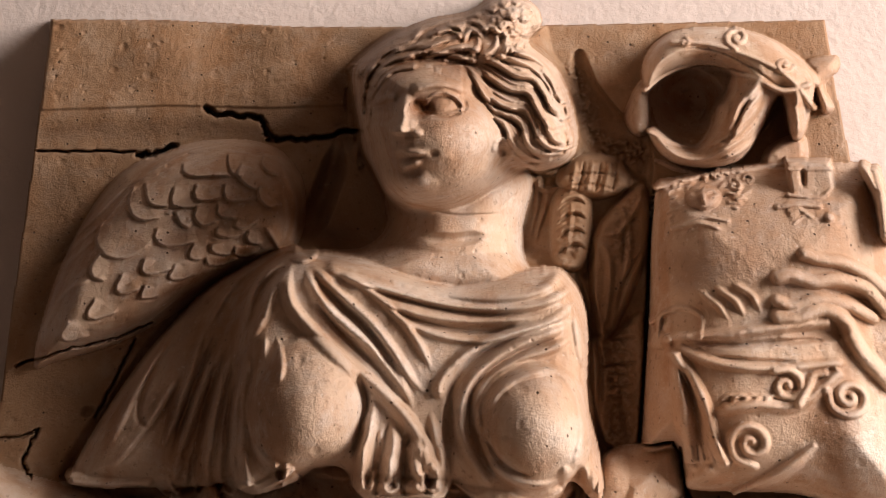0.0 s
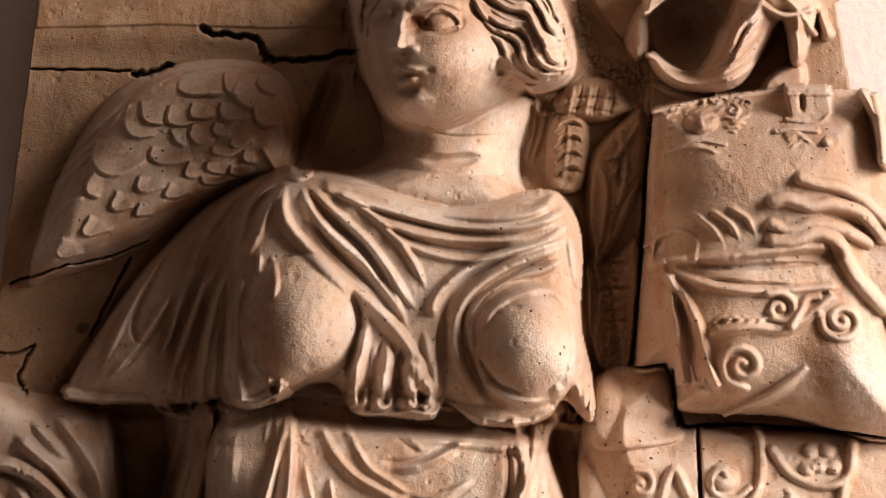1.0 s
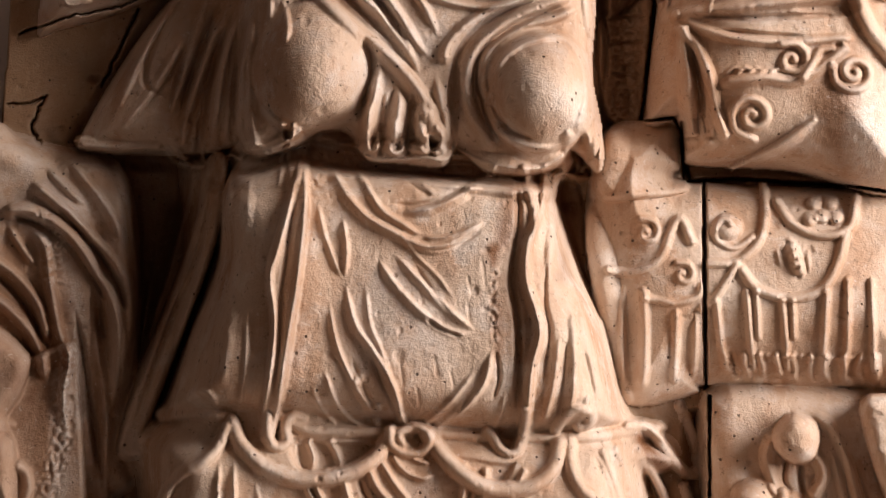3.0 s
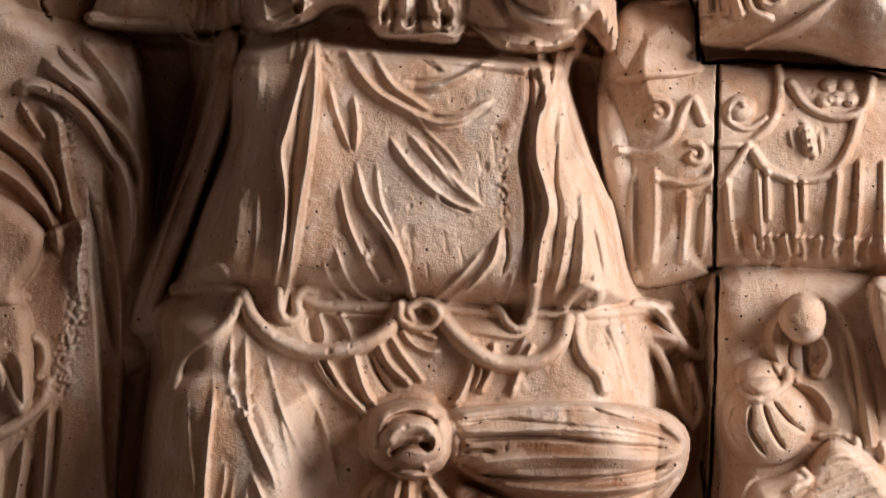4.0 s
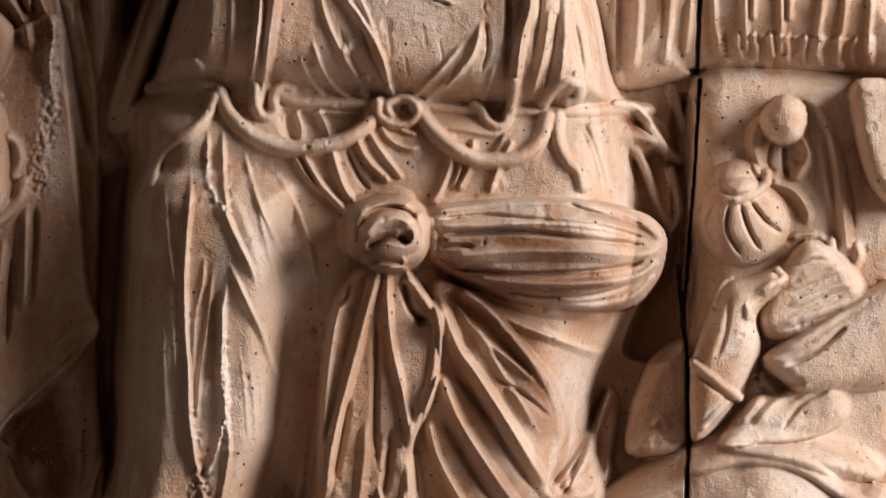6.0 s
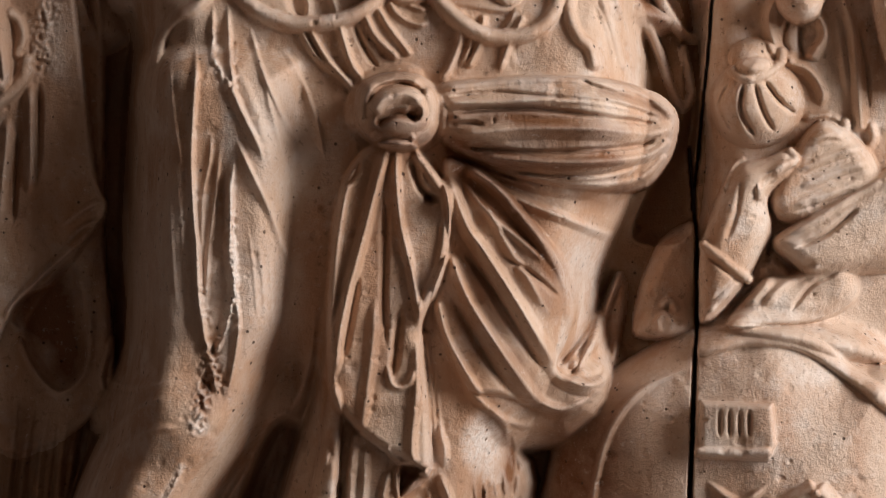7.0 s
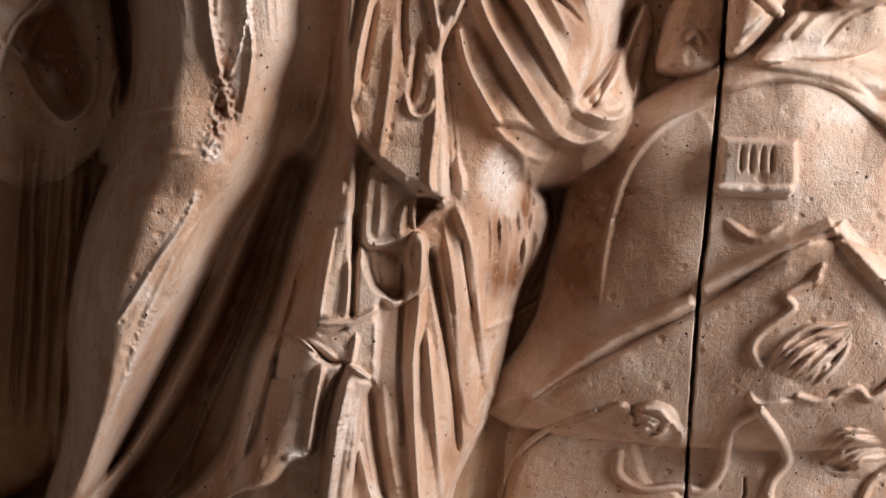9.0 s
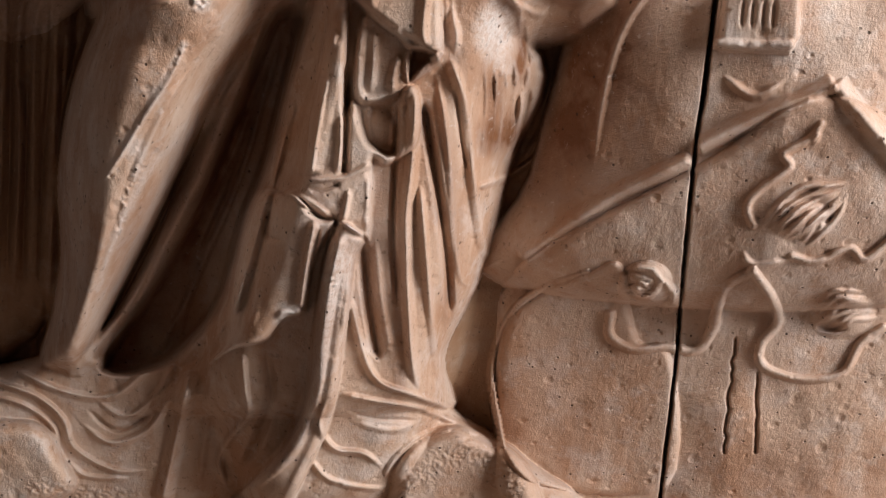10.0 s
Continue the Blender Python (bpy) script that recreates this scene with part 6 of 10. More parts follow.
roughen([(-0.275, 1.439), (-0.277, 1.388), (-0.27, 1.338), (-0.269, 1.288)], 0.00814, 0.00203)
roughen([(-0.294, 1.662), (-0.293, 1.626), (-0.274, 1.59)], 0.00814, 0.00203)
roughen([(-0.312, 1.345), (-0.305, 1.287), (-0.288, 1.215)], 0.00814, 0.00203)
roughen([(-0.27, 1.647), (-0.269, 1.59)], 0.00814, 0.00203)
ridge([(-0.276, 1.511), (-0.276, 1.44), (-0.273, 1.39), (-0.272, 1.339), (-0.288, 1.28), (-0.303, 1.246)], 0.00444, 0.00814, 0.00666, full=0.2)
ridge([(-0.32, 1.425), (-0.319, 1.338), (-0.309, 1.265)], 0.00444, 0.00666, 0.00592, full=0.2)
ball((-0.309, 1.224), 0.00888, 0.01776, -0.0074)
roughen([(-0.303, 1.265), (-0.311, 1.22), (-0.323, 1.167)], 0.01628, 0.00285)
roughen([(-0.276, 1.426), (-0.272, 1.339), (-0.299, 1.265)], 0.00888, 0.00203)
streak([(-0.295, 1.265), (-0.315, 1.205), (-0.32, 1.159)], 0.01628, 0.6)
ball((-0.364, 1.173), 0.0888, 0.0666, 0.01036)
ridge([(-0.45, 1.276), (-0.444, 1.232), (-0.407, 1.218), (-0.363, 1.222)], 0.00444, 0.00666, 0.00518)
ridge([(-0.363, 1.204), (-0.401, 1.188), (-0.455, 1.133), (-0.467, 1.094)], 0.0074, 0.00888, 0.00592, full=0.2)
ridge([(-0.342, 1.166), (-0.394, 1.157), (-0.44, 1.118)], 0.00592, 0.0074, 0.0037, full=0.2)
# the great knot and the bundled cloth
form([(-0.018, 1.601), (0.052, 1.612), (0.123, 1.616), (0.194, 1.612), (0.251, 1.601), (0.279, 1.581), (0.284, 1.553), (0.272, 1.514), (0.237, 1.481), (0.16, 1.477), (0.075, 1.492), (0.01, 1.518), (-0.018, 1.546)], 0.0518, 0.037, base=0.1, kind=2)
ridge([(-0.013, 1.597), (0.052, 1.605), (0.123, 1.61), (0.194, 1.605), (0.251, 1.587), (0.279, 1.567)], 0.00592, 0.00666, 0.00962, ends=(0.05, 0.02))
ridge([(-0.01, 1.585), (0.06, 1.592), (0.131, 1.586), (0.202, 1.58), (0.265, 1.565)], 0.0037, 0.0037, -0.00814, full=0.2, ends=(0.1, 0.1))
ridge([(-0.01, 1.578), (0.074, 1.58), (0.159, 1.584), (0.23, 1.576), (0.272, 1.563)], 0.00518, 0.00592, 0.00666, ends=(0.05, 0.2))
ridge([(-0.004, 1.567), (0.074, 1.572), (0.131, 1.57), (0.202, 1.562), (0.258, 1.558)], 0.00444, 0.00444, -0.0111, full=0.2, ends=(0.1, 0.1))
ridge([(-0.003, 1.551), (0.026, 1.554), (0.047, 1.55)], 0.00444, 0.00444, -0.00814, full=0.2)
ridge([(0.004, 1.538), (0.088, 1.547), (0.174, 1.548), (0.244, 1.545), (0.281, 1.553)], 0.01036, 0.01258, 0.00962, ends=(0.1, 0.02))
ridge([(0.01, 1.527), (0.089, 1.52), (0.16, 1.522), (0.23, 1.53), (0.267, 1.546)], 0.00444, 0.00444, -0.01036, full=0.2, ends=(0.1, 0.1))
ridge([(0.032, 1.513), (0.103, 1.508), (0.174, 1.508), (0.245, 1.518), (0.276, 1.539)], 0.00666, 0.00666, 0.01036, ends=(0.1, 0.02))
ridge([(0.06, 1.502), (0.125, 1.493), (0.188, 1.494), (0.245, 1.51)], 0.0037, 0.0037, -0.00814, full=0.2)
ridge([(0.075, 1.492), (0.146, 1.48), (0.203, 1.481), (0.245, 1.494), (0.272, 1.521)], 0.00592, 0.00666, 0.01036, ends=(0.1, 0.02))
ridge([(0.152, 1.612), (0.187, 1.598), (0.237, 1.581)], 0.00296, 0.00296, -0.00592, full=0.2)
ridge([(0.187, 1.609), (0.223, 1.596), (0.258, 1.581)], 0.00296, 0.00296, -0.00518, full=0.2)
form([(-0.118, 1.57), (-0.111, 1.599), (-0.087, 1.613), (-0.055, 1.616), (-0.023, 1.605), (-0.01, 1.575), (-0.017, 1.539), (-0.043, 1.521), (-0.079, 1.522), (-0.11, 1.54)], 0.0666, 0.037, base=0.115, kind=2)
ridge([(-0.112, 1.541), (-0.114, 1.576), (-0.098, 1.602), (-0.062, 1.613), (-0.028, 1.602)], 0.0148, 0.01036, 0.01184, full=0.6, ends=(0.1, 0.1))
ridge([(-0.026, 1.601), (-0.012, 1.57), (-0.018, 1.539), (-0.05, 1.521)], 0.00888, 0.01184, 0.01036, full=0.6, ends=(0.1, 0.1))
ridge([(-0.097, 1.562), (-0.08, 1.58), (-0.051, 1.586), (-0.032, 1.574)], 0.00962, 0.00962, 0.00962, full=0.6, ends=(0.1, 0.1))
ridge([(-0.103, 1.574), (-0.083, 1.595), (-0.051, 1.599), (-0.027, 1.585)], 0.00444, 0.00444, -0.00962, full=0.2, ends=(0.1, 0.1))
ridge([(-0.092, 1.549), (-0.066, 1.563), (-0.037, 1.557)], 0.0074, 0.0074, -0.0148, full=0.2, ends=(0.1, 0.1))
ridge([(-0.1, 1.537), (-0.068, 1.525), (-0.038, 1.534)], 0.00888, 0.00888, 0.0074, full=0.6, ends=(0.1, 0.1))
ball((-0.043, 1.564), 0.01036, 0.0111, -0.01036)
# brown along the creases of the knot and the bundle
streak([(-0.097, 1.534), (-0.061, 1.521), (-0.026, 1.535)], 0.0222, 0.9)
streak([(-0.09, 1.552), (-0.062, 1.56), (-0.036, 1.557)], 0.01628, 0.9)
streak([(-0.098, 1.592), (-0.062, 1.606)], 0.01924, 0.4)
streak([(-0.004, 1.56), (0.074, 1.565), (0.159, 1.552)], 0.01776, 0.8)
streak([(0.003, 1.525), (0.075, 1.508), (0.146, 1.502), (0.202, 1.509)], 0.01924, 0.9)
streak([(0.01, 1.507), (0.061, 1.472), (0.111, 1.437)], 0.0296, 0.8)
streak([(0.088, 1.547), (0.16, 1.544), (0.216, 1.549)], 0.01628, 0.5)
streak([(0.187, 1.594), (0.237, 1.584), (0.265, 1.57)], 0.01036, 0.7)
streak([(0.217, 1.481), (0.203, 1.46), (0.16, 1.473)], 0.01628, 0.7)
# cloth falling from the knot
form([(-0.091, 1.528), (-0.113, 1.514), (-0.135, 1.478), (-0.147, 1.414), (-0.154, 1.327), (-0.154, 1.254), (-0.148, 1.209), (-0.12, 1.172), (-0.083, 1.143), (-0.057, 1.13), (-0.02, 1.108), (-0.019, 1.182), (-0.028, 1.271), (-0.029, 1.308), (-0.006, 1.363), (0.003, 1.41), (0.002, 1.466), (-0.025, 1.508), (-0.046, 1.529)], 0.03404, 0.01184, add=True, kind=2)
ridge([(-0.077, 1.523), (-0.091, 1.472), (-0.106, 1.415), (-0.126, 1.342), (-0.138, 1.283), (-0.143, 1.231)], 0.00814, 0.01036, 0.01184, ends=(0.05, 0.1))
ridge([(-0.065, 1.523), (-0.065, 1.479), (-0.058, 1.423), (-0.044, 1.366), (-0.035, 1.315), (-0.03, 1.271)], 0.00666, 0.0074, 0.00888, ends=(0.05, 0.2))
ridge([(-0.044, 1.523), (-0.016, 1.491), (0, 1.466), (0.002, 1.424), (-0.007, 1.374), (-0.023, 1.337), (-0.032, 1.301)], 0.00666, 0.01036, 0.0111, ends=(0.05, 0.1))
ridge([(-0.106, 1.514), (-0.127, 1.475), (-0.14, 1.407), (-0.148, 1.327), (-0.151, 1.254), (-0.142, 1.201)], 0.0074, 0.00592, 0.0074, ends=(0.05, 0.1))
ridge([(-0.108, 1.51), (-0.122, 1.484), (-0.133, 1.477)], 0.00592, 0.00592, -0.0111, full=0.2)
ridge([(-0.046, 1.508), (-0.035, 1.476), (-0.018, 1.458)], 0.00666, 0.00666, -0.01332, full=0.2, ends=(0.1, 0.1))
ball((-0.021, 1.46), 0.01036, 0.0074, -0.01036)
ridge([(-0.078, 1.472), (-0.079, 1.401), (-0.08, 1.329), (-0.077, 1.27)], 0.00666, 0.00666, -0.0074, full=0.2)
ridge([(-0.058, 1.329), (-0.064, 1.27), (-0.069, 1.233)], 0.00814, 0.00814, -0.01036, full=0.2)
ridge([(-0.076, 1.255), (-0.069, 1.227), (-0.051, 1.226), (-0.039, 1.249)], 0.00518, 0.00518, 0.00666)
ridge([(-0.113, 1.372), (-0.122, 1.313), (-0.133, 1.254)], 0.0074, 0.0074, -0.00666, full=0.2)
ridge([(-0.091, 1.343), (-0.095, 1.27), (-0.105, 1.195), (-0.109, 1.157)], 0.00888, 0.01036, 0.00666)
ridge([(-0.037, 1.286), (-0.038, 1.212), (-0.043, 1.151), (-0.039, 1.122)], 0.0074, 0.01036, 0.00666, ends=(0.2, 0.05))
ridge([(-0.03, 1.301), (-0.018, 1.242), (-0.012, 1.182), (-0.001, 1.145), (-0.002, 1.118)], 0.00666, 0.0074, 0.00814, ends=(0.05, 0.1))
ridge([(-0.02, 1.286), (-0.014, 1.212), (-0.008, 1.145)], 0.00444, 0.00444, -0.0074, full=0.2)
streak([(-0.077, 1.285), (-0.098, 1.225), (-0.113, 1.18)], 0.01776, 0.35)
# folds swept across the far leg, and their deep bowl
form([(-0.008, 1.508), (0.035, 1.502), (0.085, 1.461), (0.136, 1.398), (0.159, 1.341), (0.157, 1.297), (0.14, 1.257), (0.162, 1.246), (0.188, 1.313), (0.214, 1.378), (0.228, 1.35), (0.215, 1.262), (0.192, 1.217), (0.149, 1.195), (0.113, 1.2), (0.076, 1.214), (0.033, 1.221), (0.003, 1.272), (-0.02, 1.337), (0.001, 1.41)], 0.01776, 0.01036, add=True, kind=2)
ridge([(0.028, 1.505), (0.07, 1.468), (0.114, 1.419), (0.145, 1.382), (0.16, 1.341), (0.157, 1.297)], 0.0074, 0.01184, 0.01036, ends=(0.05, 0.1))
ridge([(-0, 1.491), (0.023, 1.431), (0.045, 1.4), (0.074, 1.357), (0.104, 1.311), (0.127, 1.275), (0.149, 1.244), (0.177, 1.232), (0.204, 1.24), (0.213, 1.266), (0.214, 1.295)], 0.01036, 0.0148, 0.01776, full=0.35, ends=(0.05, 0.05))
ridge([(0.001, 1.399), (0.023, 1.345), (0.054, 1.295), (0.091, 1.244), (0.121, 1.209), (0.153, 1.198), (0.186, 1.21), (0.207, 1.231)], 0.00962, 0.01332, 0.01554, full=0.35, ends=(0.05, 0.05))
ridge([(-0.012, 1.337), (0.001, 1.287), (0.031, 1.236), (0.056, 1.195)], 0.00666, 0.0111, 0.00962, full=0.3, ends=(0.05, 0.1))
ridge([(0.042, 1.464), (0.072, 1.411), (0.109, 1.354), (0.135, 1.311)], 0.00592, 0.00888, 0.00592, full=0.25)
ridge([(0.021, 1.502), (0.092, 1.462), (0.148, 1.441), (0.198, 1.425), (0.22, 1.432)], 0.00666, 0.00888, 0.00962, full=0.35, ends=(0.05, 0.1))
ridge([(0.042, 1.499), (0.105, 1.479), (0.168, 1.471), (0.217, 1.484)], 0.00518, 0.00666, 0.00666, full=0.3)
ridge([(0.014, 1.491), (0.05, 1.446), (0.093, 1.411), (0.126, 1.382)], 0.00592, 0.0074, 0.00666, full=0.3)
ridge([(0.069, 1.393), (0.108, 1.37), (0.146, 1.339)], 0.00444, 0.00444, -0.0074, full=0.2)
ridge([(0.017, 1.403), (0.059, 1.346), (0.096, 1.289), (0.125, 1.245)], 0.0074, 0.0074, -0.00962, full=0.2)
ridge([(0.002, 1.345), (0.039, 1.28), (0.076, 1.229), (0.106, 1.204)], 0.00666, 0.00666, -0.00814, full=0.2)
ridge([(0.137, 1.249), (0.168, 1.29), (0.194, 1.342), (0.212, 1.385)], 0.00666, 0.00666, -0.01776, full=0.2, ends=(0.1, 0.1))
ridge([(0.155, 1.246), (0.189, 1.291), (0.205, 1.342), (0.219, 1.385)], 0.00666, 0.0074, 0.01036, ends=(0.1, 0.1))
ball((0.183, 1.269), 0.0222, 0.01924, -0.01036, turn=40)
streak([(0.035, 1.481), (0.085, 1.44), (0.136, 1.377)], 0.01924, 0.8)
streak([(0.12, 1.204), (0.149, 1.198)], 0.01332, 0.6)
streak([(0.022, 1.403), (0.059, 1.339)], 0.0148, 0.5)
ridge([(0.018, 1.243), (0.037, 1.213), (0.066, 1.192), (0.081, 1.17), (0.097, 1.125)], 0.00592, 0.00666, 0.0074, full=0.3)
ridge([(0.055, 1.197), (0.077, 1.184), (0.103, 1.178), (0.113, 1.189)], 0.00592, 0.00592, 0.0074)
ridge([(0.081, 1.177), (0.089, 1.14), (0.097, 1.109)], 0.00518, 0.00518, -0.00888, full=0.2)
ridge([(0.096, 1.14), (0.094, 1.094), (0.084, 1.04)], 0.00518, 0.00592, 0.00592)
ridge([(0.14, 1.141), (0.134, 1.08), (0.114, 1.025), (0.093, 0.985)], 0.0074, 0.0074, 0.0074)
ridge([(0.038, 1.112), (0.04, 1.062), (0.036, 0.999)], 0.0037, 0.0037, 0.00444)
ridge([(0.051, 1.112), (0.053, 1.062), (0.049, 1)], 0.0037, 0.0037, 0.00444)
ridge([(0.064, 1.112), (0.066, 1.062), (0.062, 1)], 0.0037, 0.0037, 0.00444)
ridge([(0.077, 1.113), (0.078, 1.063), (0.075, 1.001)], 0.0037, 0.0037, 0.00444)
streak([(0.063, 1.184), (0.085, 1.147), (0.082, 1.109)], 0.00888, 0.7)
streak([(0.05, 1.093), (0.048, 1)], 0.0148, 0.5)
# cascade of folded hems between the legs
cut([(-0.228, 1.174), (-0.183, 1.169), (-0.206, 1.065), (-0.234, 0.963), (-0.267, 0.88), (-0.303, 0.759), (-0.362, 0.683), (-0.43, 0.638), (-0.495, 0.648), (-0.43, 0.752), (-0.351, 0.884), (-0.283, 1.046)], -0.02, 0.01924)
form([(-0.12, 1.161), (-0.087, 1.15), (-0.057, 1.129), (-0.021, 1.118), (-0.025, 1.102), (-0.061, 1.075), (-0.079, 1.062), (-0.126, 1.057)], 0.01332, 0.0074, add=True, kind=2)
form([(-0.128, 1.054), (-0.115, 1.016), (-0.103, 0.996), (-0.076, 0.988), (-0.07, 1.064), (-0.046, 1.072), (-0.045, 1.004), (-0.085, 0.97), (-0.103, 0.973), (-0.105, 0.872), (-0.114, 0.865), (-0.145, 0.882), (-0.16, 0.89), (-0.175, 0.893), (-0.22, 0.927), (-0.197, 0.944), (-0.184, 1.043), (-0.164, 1.148), (-0.149, 1.219), (-0.135, 1.213), (-0.135, 1.135), (-0.138, 1.045)], 0.02516, 0.01184, add=True, kind=2)
form([(-0.258, 0.926), (-0.279, 0.855), (-0.296, 0.777), (-0.301, 0.705), (-0.335, 0.662), (-0.299, 0.689), (-0.253, 0.704), (-0.224, 0.74), (-0.196, 0.754), (-0.179, 0.834), (-0.152, 0.886), (-0.175, 0.893), (-0.212, 0.924)], 0.03404, 0.01036, add=True, kind=2)
form([(-0.152, 0.886), (-0.114, 0.865), (-0.128, 0.828), (-0.139, 0.714), (-0.16, 0.582), (-0.203, 0.47), (-0.232, 0.417), (-0.318, 0.412), (-0.281, 0.466), (-0.229, 0.529), (-0.194, 0.618), (-0.186, 0.711), (-0.176, 0.8)], 0.04144, 0.01924, add=True, kind=2)
step([(-0.121, 1.15), (-0.125, 1.106), (-0.127, 1.054)], 0.01628, 0.0074)
ridge([(-0.126, 1.057), (-0.1, 1.056), (-0.079, 1.063), (-0.057, 1.077), (-0.027, 1.099)], 0.00518, 0.00592, 0.00592, ends=(0.05, 0.05))
cut([(-0.057, 1.127), (-0.024, 1.121), (-0.04, 1.102), (-0.06, 1.079)], 0.1, 0.0074)
cord([(-0.073, 1.145), (-0.058, 1.128), (-0.04, 1.127), (-0.022, 1.119)], 0.00518, 0.0074)
ridge([(-0.061, 1.123), (-0.063, 1.101), (-0.06, 1.078)], 0.00444, 0.00444, 0.00592)
ridge([(-0.103, 1.151), (-0.104, 1.107), (-0.108, 1.062)], 0.0074, 0.00888, 0.00666)
ridge([(-0.072, 1.116), (-0.079, 1.086), (-0.08, 1.063)], 0.00666, 0.0074, 0.00592)
ridge([(-0.127, 1.052), (-0.115, 1.016), (-0.103, 0.998), (-0.077, 0.988)], 0.00444, 0.00444, 0.0037, ends=(0.05, 0.05))
ball((-0.094, 1.021), 0.01776, 0.02516, 0.00888)
ridge([(-0.108, 1.051), (-0.111, 1.024), (-0.103, 0.999)], 0.00518, 0.00518, 0.00592)
ridge([(-0.07, 1.062), (-0.074, 1.018), (-0.077, 0.99)], 0.0074, 0.0074, 0.0074)
ridge([(-0.137, 1.105), (-0.138, 1.045), (-0.141, 0.952)], 0.00666, 0.00666, -0.01776, full=0.2, ends=(0.1, 0.05))
ridge([(-0.169, 1.089), (-0.181, 1.021), (-0.193, 0.948)], 0.01036, 0.01036, 0.00888, ends=(0.1, 0.05))
ridge([(-0.144, 1.038), (-0.146, 0.991), (-0.152, 0.95)], 0.00592, 0.00592, 0.00666)
ridge([(-0.198, 0.944), (-0.167, 0.946), (-0.14, 0.95), (-0.103, 0.972)], 0.00444, 0.00518, 0.00592, ends=(0.05, 0.05))
ridge([(-0.22, 0.927), (-0.19, 0.915), (-0.171, 0.902), (-0.158, 0.889)], 0.00444, 0.00444, 0.00518, ends=(0.05, 0.05))
ridge([(-0.19, 0.933), (-0.175, 0.93), (-0.144, 0.942)], 0.00518, 0.00518, -0.00592, full=0.2)
ridge([(-0.145, 0.883), (-0.128, 0.876), (-0.11, 0.867)], 0.00444, 0.00518, 0.00592, ends=(0.05, 0.05))
ridge([(-0.107, 0.961), (-0.108, 0.913), (-0.111, 0.868)], 0.00592, 0.00666, 0.00666)
ridge([(-0.135, 0.936), (-0.14, 0.903), (-0.145, 0.883)], 0.00518, 0.00518, 0.00518)
ridge([(-0.256, 0.922), (-0.277, 0.855), (-0.292, 0.777), (-0.301, 0.705)], 0.0111, 0.00666, 0.0111, ends=(0.05, 0.1))
ridge([(-0.243, 0.906), (-0.246, 0.865), (-0.221, 0.856)], 0.00592, 0.00592, -0.0074, full=0.2)
ridge([(-0.244, 0.865), (-0.258, 0.796), (-0.273, 0.715)], 0.0074, 0.00888, 0.0037)
ridge([(-0.181, 0.891), (-0.193, 0.825), (-0.203, 0.757)], 0.0074, 0.00814, 0.01036, ends=(0.1, 0.05))
ridge([(-0.334, 0.662), (-0.299, 0.694), (-0.253, 0.706), (-0.224, 0.74), (-0.195, 0.755)], 0.00444, 0.00444, 0.00592, ends=(0.05, 0.05))
ball((-0.224, 0.745), 0.01332, 0.01036, 0.00592)
streak([(-0.234, 0.737), (-0.208, 0.756)], 0.01184, 0.9, pale=True)
ridge([(-0.145, 0.876), (-0.16, 0.81), (-0.175, 0.712), (-0.19, 0.618), (-0.221, 0.529), (-0.273, 0.471), (-0.312, 0.443)], 0.01332, 0.01332, 0.01036, ends=(0.05, 0.05))
step([(-0.223, 0.433), (-0.201, 0.483), (-0.16, 0.582), (-0.14, 0.714), (-0.126, 0.833)], 0.01924, 0.01184)
roughen([(-0.168, 0.809), (-0.16, 0.797)], 0.01184, 0.00203)
ridge([(-0.05, 1.072), (-0.053, 0.972), (-0.059, 0.891), (-0.052, 0.754), (-0.042, 0.664), (-0.028, 0.632)], 0.01036, 0.00888, 0.01258, ends=(0.05, 0.1))
ridge([(-0.041, 0.949), (-0.029, 0.834), (-0.017, 0.738), (-0.004, 0.666), (0.01, 0.637)], 0.00592, 0.00814, 0.00962, ends=(0.1, 0.1))
ridge([(-0.039, 1.058), (-0.019, 0.95), (-0.003, 0.852), (0.009, 0.749)], 0.00888, 0.00888, -0.02072, full=0.2, ends=(0.05, 0.1))
ridge([(-0.114, 0.863), (-0.106, 0.769), (-0.091, 0.68)], 0.01184, 0.01184, -0.01628, full=0.2, ends=(0.1, 0.1))
ridge([(-0.099, 0.872), (-0.09, 0.779), (-0.073, 0.681)], 0.0074, 0.0074, 0.00444)
ridge([(-0.135, 0.785), (-0.113, 0.688), (-0.09, 0.647), (-0.046, 0.63), (0.014, 0.609)], 0.00592, 0.00666, 0.00888, ends=(0.1, 0.05))
ridge([(-0.008, 1.115), (0.016, 1.053), (0.028, 0.976), (0.042, 0.896), (0.056, 0.853), (0.101, 0.847)], 0.00666, 0.00962, 0.01184, ends=(0.05, 0.1))
ridge([(-0.025, 1.103), (-0.004, 0.99), (0.008, 0.877), (0.022, 0.81), (0.049, 0.812)], 0.00592, 0.00666, 0.00814)
ridge([(0.035, 0.946), (0.079, 0.969), (0.115, 1.003), (0.135, 1.066)], 0.00518, 0.00592, 0.00888, ends=(0.05, 0.1))
ridge([(0.073, 1.129), (0.087, 1.063), (0.08, 1.01), (0.064, 0.977)], 0.00518, 0.00592, 0.00814)
ridge([(0.035, 1.106), (0.039, 1.054), (0.035, 0.984)], 0.00296, 0.00296, -0.00518, full=0.2)
ridge([(0.048, 1.106), (0.052, 1.054), (0.048, 0.985)], 0.00296, 0.00296, -0.00518, full=0.2)
ridge([(0.062, 1.107), (0.067, 1.055), (0.063, 0.985)], 0.00296, 0.00296, -0.00518, full=0.2)
ridge([(0.097, 1.094), (0.093, 1.033), (0.078, 0.986)], 0.0074, 0.0074, -0.01184, full=0.2)
